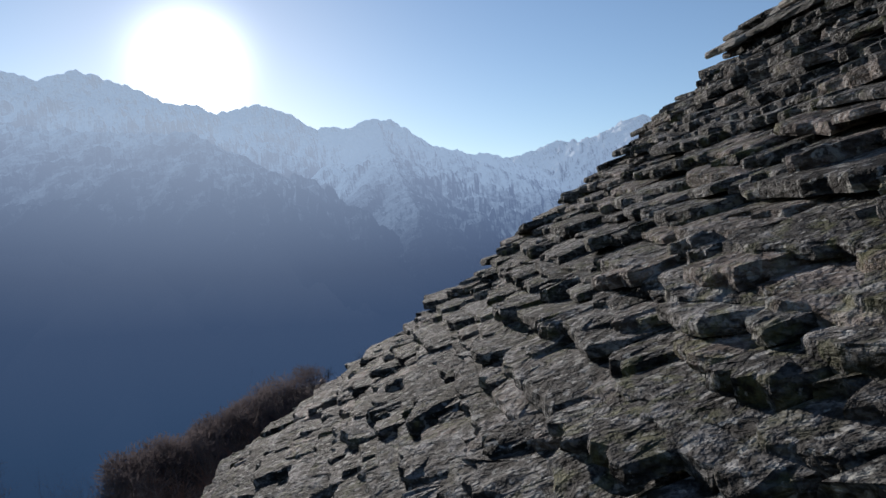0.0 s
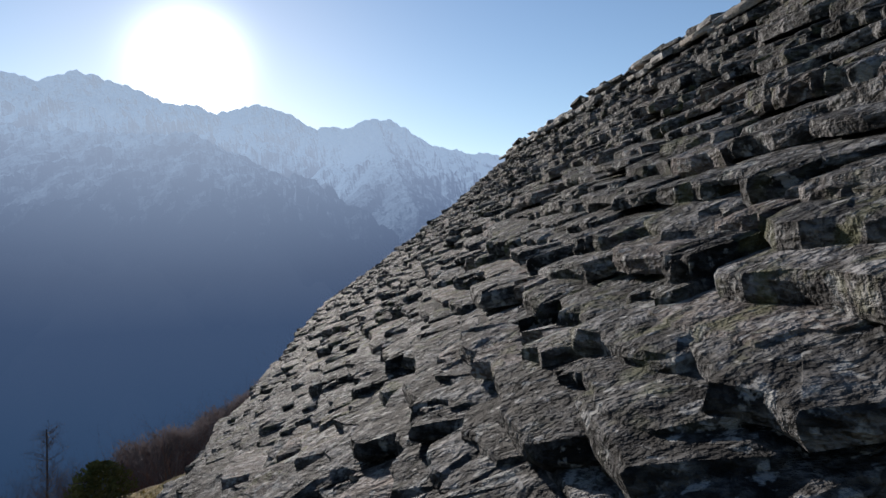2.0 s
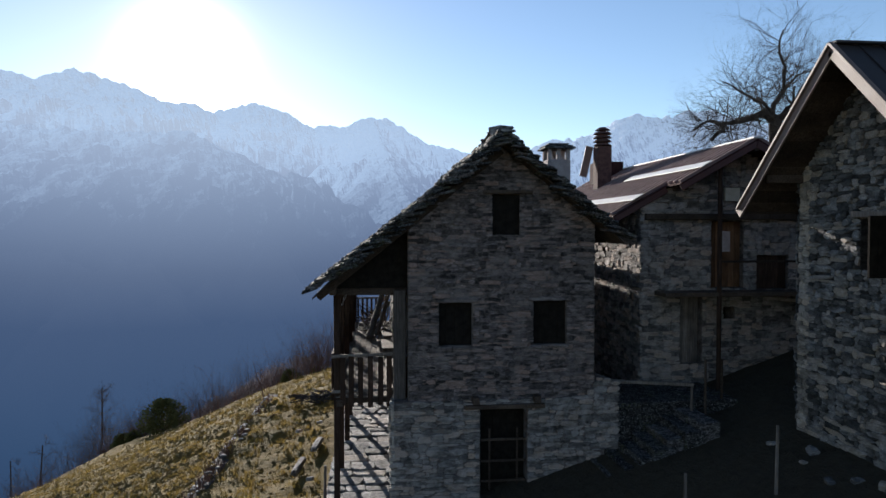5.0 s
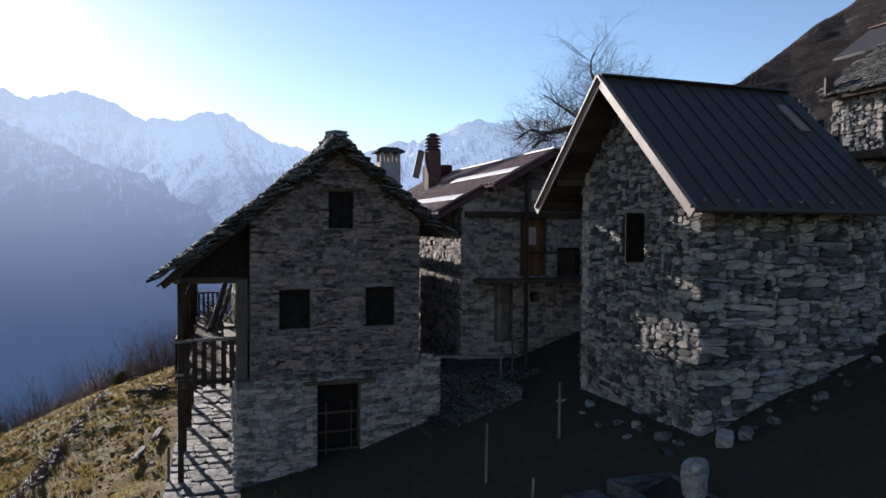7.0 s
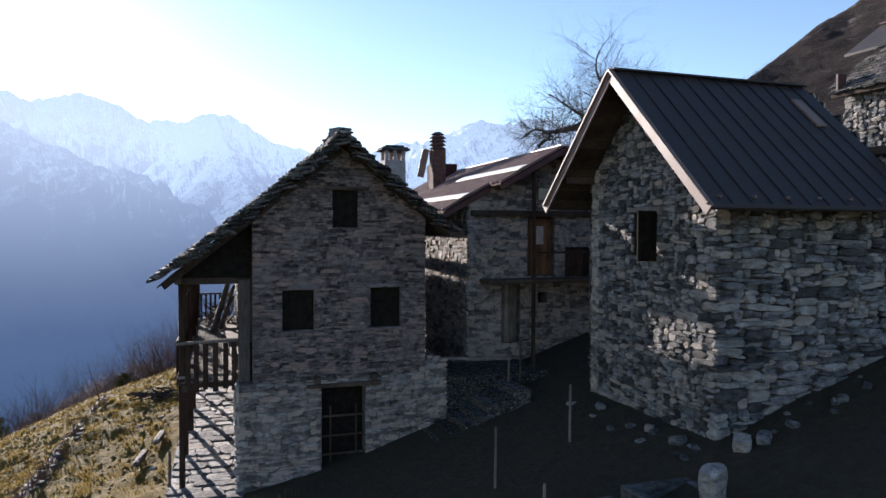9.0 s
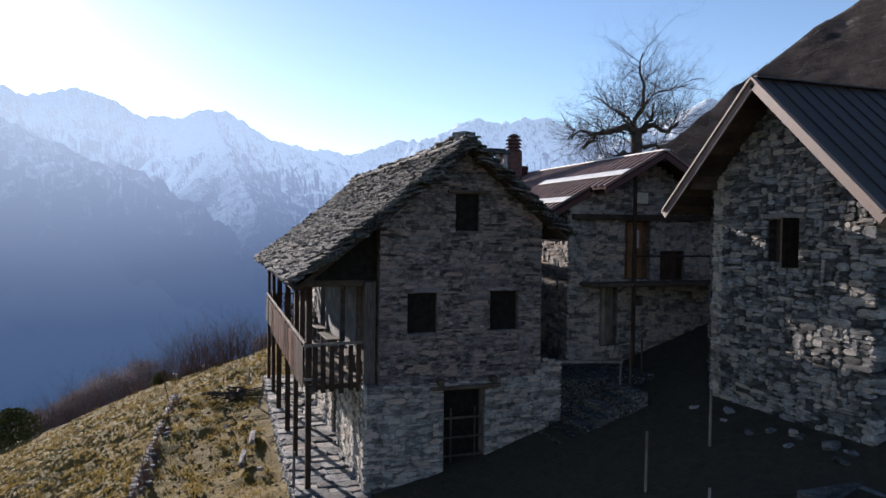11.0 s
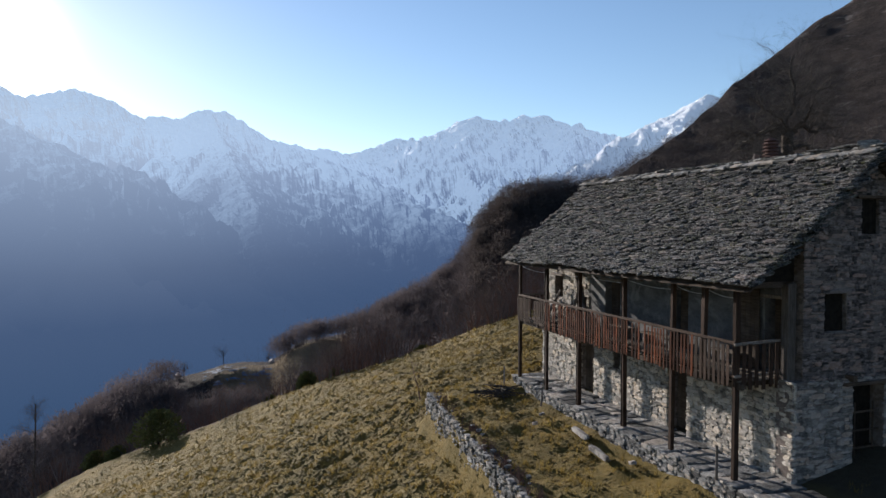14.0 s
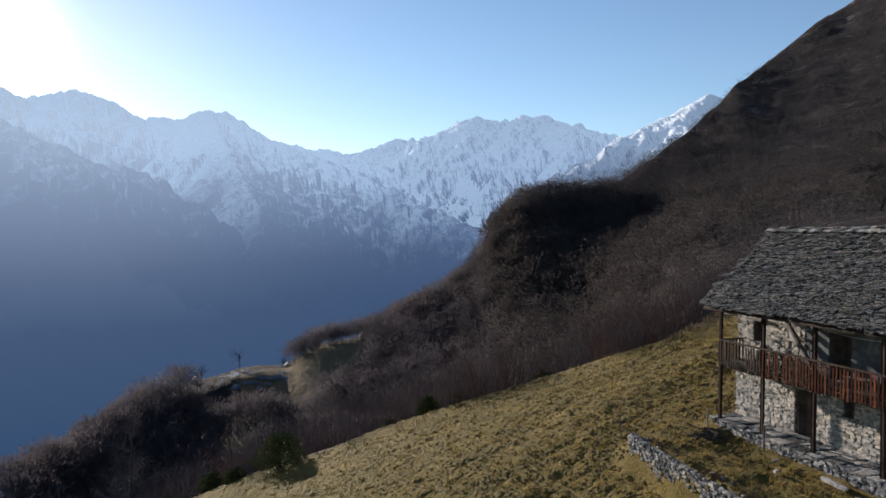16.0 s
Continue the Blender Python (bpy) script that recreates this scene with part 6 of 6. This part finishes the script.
def old_tree():
    rng = random.Random(124)
    x, y = 26.0, 18.3
    t = thing("bare_tree", (x, y, 7.0), "old pollarded leafless tree with gnarled limbs and fine twigs", "tree")
    trunk, kf = [], []
    bent_limb(rng, ((x, y, 5.4), (x + .1, y, 9), (x - .1, y, 11.5), (x + .1, y, 13.2)), .5, .34, trunk, kf, 0, [], [], 1)
    raw("trunk", trunk, kf, BARK, t)
    for points, r0, r1, n, reach in (
            (((x, y, 12.9), (x - .2, y, 13.8), (x + .6, y + .2, 14.9), (x + .5, y, 16.3), (x + .1, y, 17.6), (x + .4, y, 18.7)), .22, .04, 16, 2.6),
            (((x + .3, y, 14.6), (x + 1.4, y, 15.8), (x + 2.8, y, 16.3), (x + 4.2, y, 16.6)), .1, .03, 9, 1.9),
            (((x, y, 13.0), (x - 1.0, y - .3, 13.9), (x - 2.2, y, 14.6), (x - 3.6, y, 15.3)), .14, .04, 12, 2.3),
            (((x, y, 12.8), (x - .9, y, 13.4), (x - 2.2, y + .3, 12.9), (x - 3.4, y, 12.6), (x - 4.4, y, 11.6)), .3, .12, 16, 2.0),
            (((x - 3.4, y, 12.5), (x - 4.6, y, 12.8), (x - 5.6, y, 12.2)), .12, .05, 9, 1.7),
            (((x - .1, y, 11.2), (x - 1.2, y - .2, 11.4), (x - 2.4, y, 10.6), (x - 3.0, y, 9.6)), .24, .12, 11, 1.8),
            (((x, y, 13.0), (x + 1.3, y, 13.5), (x + 2.6, y, 13.2), (x + 3.6, y + .2, 13.9)), .28, .09, 15, 2.4),
            (((x + .1, y, 11.9), (x + 1.5, y, 12.1), (x + 2.7, y, 11.3), (x + 3.6, y, 11.6)), .2, .08, 13, 2.2),
            (((x, y, 12.9), (x + .3, y - 1.2, 13.8), (x - .3, y - 2.4, 14.6)), .18, .05, 11, 2.3),
            (((x, y, 12.9), (x - .2, y + 1.3, 14.0), (x + .3, y + 2.6, 14.9)), .18, .05, 11, 2.3)):
        wood, wf, spray, sf = [], [], [], []
        bent_limb(rng, points, r0 * .85, r1, wood, wf, n * 2, spray, sf, reach * 1.15)
        limb = raw("limb", wood, wf, BARK, t)
        raw("twig_spray", spray, sf, TREE_TWIG, limb)


old_tree()


def twig_cloud(rng, base, height, width, stems, verts, faces, levels=2):
    for _ in range(stems):
        a = rng.uniform(0, 2 * math.pi)
        r = rng.uniform(0, width * 0.25)
        lean = rng.uniform(0.05, 0.5)
        limb_mesh(rng, (base[0] + r * math.cos(a), base[1] + r * math.sin(a), base[2] - 0.2), (lean * math.cos(a), lean * math.sin(a), 1), height * rng.uniform(.45, .75),
                  0.012 + height * 0.006, levels, verts, faces, 3, spread=0.45, kinks=2, kids=(2, 3), shrink=(.45, .75), gnarl=0.16)


def stems_of(name, label, spots, mat, seed, levels=2, stems=(3, 6)):
    rng = random.Random(seed)
    verts, faces = [], []
    for x, y, z, h in spots:
        twig_cloud(rng, (x, y, z), h, h * 0.8, rng.randint(*stems), verts, faces, levels)
    ob = raw(name, verts, faces, mat, None)
    return tagged(ob, label, "shrubs", kind="stuff")


rng = random.Random(140)
spots = []
while len(spots) < 560:
    x = rng.uniform(-42, 24)
    edge = 27 - 0.68 * x if x < 0 else max(27 - 0.8 * x, 21.5)
    y = edge + 1.5 + abs(rng.gauss(0, 8))
    if noise.noise(Vector((x, y, 7)) * 0.16) < (0.05 if x < -14 else -0.25):
        continue
    z = float(ground_z(x, y))
    spots.append((x, y, z, rng.uniform(1.6, 3.2) + min(4.5, 0.3 * max(0.0, y - edge))))
stems_of("shrub_belt", "belt of leafless reddish-brown shrubs below the meadow", spots[:310], TWIG, 141)
stems_of("thicket", "leafless grey-brown thicket on the slope below", spots[360:], GREY_TWIG, 142)


def evergreen(at, h, w, seed):
    rng = random.Random(seed)
    verts, faces = [], []
    for _ in range(int(900 * h)):
        a, u = rng.uniform(0, 2 * math.pi), rng.random()
        lump = 1 + 0.25 * math.sin(3 * a + seed) + 0.15 * math.sin(5 * a)
        r = w * 0.5 * math.sqrt(rng.random()) * (1 - u ** 1.6) ** 0.5 * lump + 0.04
        p = Vector((at[0] + r * math.cos(a), at[1] + r * math.sin(a), at[2] + u * h * (0.92 + 0.08 * lump)))
        d = Vector((math.cos(a) * 0.7 + rng.gauss(0, .4), math.sin(a) * 0.7 + rng.gauss(0, .4), rng.uniform(.1, 1))).normalized() * rng.uniform(.14, .3)
        s = d.orthogonal().normalized() * 0.045
        n = len(verts)
        for q in (p - s, p + s, p + d * 0.6 + s * 1.4, p + d, p + d * 0.6 - s * 1.4):
            verts.append((q.x, q.y, q.z))
        faces.append((n, n + 1, n + 2, n + 3, n + 4))
    b = thing("evergreen_bush", at, "dense dark green evergreen bush at the meadow edge", "bush", "meadow bushes")
    raw("foliage", verts, faces, GREEN, b)
    verts, faces = [], []
    limb_mesh(rng, (at[0], at[1], at[2] - .3), (0, 0, 1), h * 0.8, 0.08, 1, verts, faces, 5)
    raw("stem", verts, faces, BARK, b)


for k, (x, y, h, w) in enumerate(((-17.95, 40.0, 2.9, 3.9), (-23.5, 46.0, 1.6, 2.0), (-6.5, 35.5, 1.6, 1.6), (-4.2, 35.0, 1.5, 1.8), (-9.0, 38.5, 1.3, 1.6), (-21.5, 43.5, 1.2, 1.7), (2.0, 31.0, 1.2, 1.6))):
    evergreen((x, y, float(ground_z(x, y)) - 0.15), h, w, 150 + k)


def slim_tree(at, h, seed, mat, limbs=22):
    rng = random.Random(seed)
    t = thing("slender_tree", at, "slender leafless tree standing below the meadow", "tree", "slope trees")
    verts, faces = [], []
    limb_mesh(rng, (at[0], at[1], at[2] - 1), (0.05, 0, 1), h, 0.16, 0, verts, faces, 6, gnarl=0.05, kinks=6)
    raw("trunk", verts, faces, BARK, t)
    verts, faces = [], []
    for k in range(limbs):
        u = rng.uniform(.3, .98)
        a = rng.uniform(0, 6.28)
        limb_mesh(rng, (at[0] + .05 * h * u, at[1], at[2] - 1 + h * u), (math.cos(a), math.sin(a), .7), h * 0.26 * (1.15 - u), 0.05, 2, verts, faces, 3, spread=.5, kinks=2)
    raw("crown", verts, faces, mat, t)


for k, (x, y, h) in enumerate(((-32.5, 64, 17), (-40, 66, 14), (-20, 66, 12), (-46, 72, 15), (-25, 74, 13), (-12, 60, 9), (-36, 76, 16))):
    slim_tree((x, y, float(ground_z(x, y))), h, 170 + k, GREY_TWIG, 50 if k == 0 else 20)
rng = random.Random(190)
spots = []
for k in range(70):
    u = rng.random()
    x, y = -4.55 - 1.4 * u + rng.uniform(-.12, .2), 9.0 - 19 * u
    spots.append((x, y, float(ground_z(x + .35, y)) + 0.05, rng.uniform(.25, .55)))
stems_of("heath", "low dark heath tufts along the garden wall", spots, TWIG, 191, 1, (4, 7))
# a thin sapling at the end of the garden wall
sapling = thing("sapling", (-5.0, 9.6, -2.2), "thin leafless sapling at the end of the garden wall", "sapling")
verts, faces = [], []
limb_mesh(random.Random(5), (-5.0, 9.6, -2.2), (-.12, 0, 1), 1.9, 0.03, 0, verts, faces, 4, gnarl=0.06)
raw("stem", verts, faces, TWIG, sapling)
for k in range(7):
    verts, faces = [], []
    z = -1.6 + k * 0.17
    limb_mesh(random.Random(6 + k), (-5.0 - .12 * (z + 2.2), 9.6, z), (math.cos(k * 2.4), math.sin(k * 2.4), .9), .7 - k * .05, 0.013, 0, verts, faces, 3)
    raw("twig", verts, faces, TWIG, sapling)


def far_woods():
    """Bare crowns over the wooded shoulder: rounded puffs of short twigs round a stem."""
    rng = random.Random(160)
    upper, lower = ([], []), ([], [])

    def crown(x, y, z, h, twigs=30):
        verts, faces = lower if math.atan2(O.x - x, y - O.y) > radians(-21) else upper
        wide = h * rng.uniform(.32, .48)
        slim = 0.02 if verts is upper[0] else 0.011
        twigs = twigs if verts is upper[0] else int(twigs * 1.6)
        for _ in range(twigs):
            a, e = rng.uniform(0, 6.28), rng.uniform(-.75, 1.0)
            flat = math.sqrt(max(0.02, 1 - e * e))
            s = rng.uniform(.45, 1.05)
            d = Vector((math.cos(a) * flat, math.sin(a) * flat, e))
            p = Vector((x + d.x * wide * s, y + d.y * wide * s, z + h * .58 + d.z * h * .4 * s))
            q = p + (d + Vector((rng.gauss(0, .6), rng.gauss(0, .6), rng.gauss(.25, .5)))).normalized() * h * rng.uniform(.08, .19)
            w = (q - p).orthogonal().normalized() * h * slim
            n = len(verts)
            verts.extend((tuple(q), tuple(p + w), tuple(p - w)))
            faces.append((n, n + 1, n + 2))
        w = h * 0.014
        n = len(verts)
        verts.extend(((x - w, y, z - 1), (x + w, y, z - 1), (x, y, z + h * .7)))
        faces.append((n, n + 1, n + 2))

    count = 0
    while count < 11500:
        az = rng.choice((rng.uniform(-56, 16), rng.uniform(-54, -18), rng.uniform(-24, 16)))
        rc = float(np.interp(az, SPUR_AZ, SPUR_R))
        u = rng.random() ** 0.62
        r = 110 + (min(rc, 1900) * 1.0 - 110) * u
        z, s = shoulder_z(az, r)
        x, y = polar(az, r)
        if -5.0 < az < 2.4 and 0.8 < s < 1.05 or (az + 8.8) ** 2 / 6 + ((s - .86) / .08) ** 2 < 1:
            continue
        if ((az + 5.5) / 2.6) ** 2 + ((s - .84) / .09) ** 2 < 1 or ((az + 0.3) / 2.2) ** 2 + ((s - .71) / .045) ** 2 < 1:
            continue
        if noise.noise(Vector((x, y, 0)) * 0.012) < -0.28 and rng.random() < 0.7:
            continue
        crown(x, y, float(z) - 0.5, rng.uniform(5, 9) if r < 230 else rng.uniform(9, 16), 60 if r < 600 else 26)
        count += 1
    for _ in range(6000):
        az = rng.uniform(-56, -34)
        rc = float(np.interp(az, SPUR_AZ, SPUR_R))
        r = rng.uniform(500, min(rc, 2000))
        x, y = polar(az, r)
        if noise.noise(Vector((x, y, 0)) * 0.008) < -0.2:
            continue
        crown(x, y, float(shoulder_z(az, r)[0]) - 1, rng.uniform(10, 18), 14)
    for _ in range(300):
        az = rng.uniform(-40, -21.5)
        rc = float(np.interp(az, SPUR_AZ, SPUR_R))
        z, s = shoulder_z(az, rc - rng.uniform(-3, 12))
        x, y = polar(az, rc)
        crown(x, y, float(z), rng.uniform(4, 8))
    ob = raw("far_woods", *upper, FAR_TWIG, None)
    tagged(ob, "leafless brown woods covering the hillside", "woods", kind="stuff")
    # lower crowns wear the twig colour lightened for haze
    ob = raw("hazy_woods", *lower, HAZY_TWIG, None)
    tagged(ob, "leafless grey woods below the meadow, haze put into the twig colour", "woods", kind="stuff")


far_woods()


def far_hamlet():
    rng = random.Random(161)
    for az, r, w, l, e, roof in ((-11.5, 466, 3.0, 4.5, 1.4, DARK_SHEET), (-10.9, 460, 2.4, 3.2, 1.2, DARK_SHEET), (-4.65, 440, 1.3, 1.8, 0.8, CHIMNEY_PLASTER), (2.44, 425, 1.3, 1.6, 1.5, CHIMNEY_PLASTER)):
        z, s = shoulder_z(az, r)
        x, y = polar(az, r)
        pale = roof is CHIMNEY_PLASTER
        h = thing("far_house", (x, y, float(z)), "tiny distant hut with a pale sheet roof" if pale else "small distant stone house with a dark roof", "house", "far hamlet")
        z = float(z) - 1.5
        bm = bmesh.new()
        box(bm, x - w, x + w, y - l, y + l, z, z + e + 2)
        part("wall", bm, MORTAR, h)
        v = [(x - w - .6, y - l - .6, z + e + 1.7), (x + w + .6, y - l - .6, z + e + 1.7), (x, y - l - .6, z + e + 3.4), (x - w - .6, y + l + .6, z + e + 1.7), (x + w + .6, y + l + .6, z + e + 1.7), (x, y + l + .6, z + e + 3.4)]
        raw("roof", v, [(0, 1, 2), (5, 4, 3), (0, 2, 5, 3), (1, 4, 5, 2), (0, 3, 4, 1)], roof, h)


far_hamlet()


def lone_trees():
    """Single bare trees and a conifer that stand on the far shelf."""
    for k, (az, r, h) in enumerate(((-0.96, 436, 15), (2.0, 424, 10), (-4.4, 441, 8), (4.5, 415, 10), (5.4, 405, 11))):
        rng = random.Random(210 + k)
        x, y = polar(az, r)
        z = float(shoulder_z(az, r)[0]) - 0.5
        t = thing("shelf_tree", (x, y, z), "round-crowned leafless tree standing alone on the far shelf", "tree", "shelf trees")
        verts, faces = [], []
        limb_mesh(rng, (x, y, z - 1), (0.03, 0, 1), h * .6, 0.3, 0, verts, faces, 6, gnarl=0.05)
        raw("trunk", verts, faces, BARK, t)
        verts, faces = [], []
        for _ in range(9):
            a = rng.uniform(0, 6.28)
            limb_mesh(rng, (x, y, z + h * rng.uniform(.3, .5)), (math.cos(a), math.sin(a), 1.3), h * .3, 0.16, 3, verts, faces, 3, spread=.55, kinks=2, kids=(2, 3))
        raw("crown", verts, faces, BARK, t)


lone_trees()


def snow_patches():
    rng = random.Random(163)
    verts, faces = [], []
    # dark blue tone: the shade on this snow is put into its base colour
    snow = plain("shaded_snow", (0.05, 0.07, 0.11), (0.1, 0.13, 0.19), 0.3, 0.85)
    for k in range(60):
        az, r = rng.uniform(-4.4, 0.6), rng.uniform(392, 430)
        w, l = rng.uniform(.6, 2.6), rng.uniform(.6, 2.2)
        n = len(verts)
        cx, cy = polar(az, r)
        verts.append((cx, cy, float(shoulder_z(az, r)[0]) + 0.8))
        for i in range(9):
            a = i * 2 * math.pi / 9
            x, y = cx + w * math.cos(a) * rng.uniform(.5, 1.4), cy + l * math.sin(a) * rng.uniform(.5, 1.4)
            rr = math.hypot(x - O.x, y - O.y)
            verts.append((x, y, float(shoulder_z(math.degrees(math.atan2(O.x - x, y - O.y)), rr)[0]) + 0.7))
        faces.extend((n, n + 1 + i, n + 1 + (i + 1) % 9) for i in range(9))
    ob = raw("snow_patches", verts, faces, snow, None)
    tagged(ob, "snow lying in patches below the far hamlet, shade put into its colour", "snow", kind="stuff")


snow_patches()


def grass_tufts():
    rng = random.Random(180)
    verts, faces = [], []
    count = 0
    while count < 11500:
        x, y = rng.uniform(-27, 13), rng.triangular(-20, 40, 6)
        if x > -1.5 and y < 8.6 and (y > -7.6 or x > 2 or noise.noise(Vector((x, y, 9)) * 0.8) < 0.05):
            continue
        z = float(ground_z(x, y)) + 0.12 * noise.noise(Vector((x, y, 0)) * .9) + 0.1 * noise.noise(Vector((x, y, 0)) * 2.1) + 0.35 * noise.noise(Vector((x, y, 0)) * .16)
        if noise.noise(Vector((x, y, 3)) * 1.3) < -0.15:
            continue
        lean = rng.uniform(0, 6.28)
        for _ in range(6):
            a = rng.uniform(0, 6.28)
            h = rng.uniform(.06, .2)
            bx, by = x + rng.gauss(0, .06), y + rng.gauss(0, .06)
            tip = (bx + .07 * math.cos(lean) + .05 * math.cos(a), by + .07 * math.sin(lean) - .05 + .05 * math.sin(a), z + h)
            w = 0.02
            n = len(verts)
            verts += [(bx - w * math.sin(a), by + w * math.cos(a), z - .05), (bx + w * math.sin(a), by - w * math.cos(a), z - .05), tip]
            faces.append((n, n + 1, n + 2))
        count += 1
    # tussocks: low uneven mounds under the blades
    count = 0
    while count < 30000:
        x, y = rng.uniform(-27, 8), rng.triangular(-16, 42, 8)
        if x > -1.5 and y < 8.8 or x > -6 and y < 9.5 and rng.random() < 0.6:
            continue
        z = float(ground_z(x, y)) + 0.12 * noise.noise(Vector((x, y, 0)) * .9) + 0.1 * noise.noise(Vector((x, y, 0)) * 2.1) + 0.35 * noise.noise(Vector((x, y, 0)) * .16)
        r, h = rng.uniform(.09, .19), rng.uniform(.02, .06)
        n = len(verts)
        turn = rng.uniform(0, 6.28)
        verts.append((x + rng.gauss(0, .03), y - r * .4, z + h))
        for k in range(6):
            a = turn + k * math.pi / 3
            q = r * rng.uniform(.75, 1.25)
            verts.append((x + q * math.cos(a), y + q * math.sin(a), z - .06))
        faces.extend((n, n + 1 + k, n + 1 + (k + 1) % 6) for k in range(6))
        count += 1
    ob = raw("grass_tufts", verts, faces, GRASS, None)
    tagged(ob, "dry yellow-brown winter grass tufts", "grass", kind="stuff")


grass_tufts()
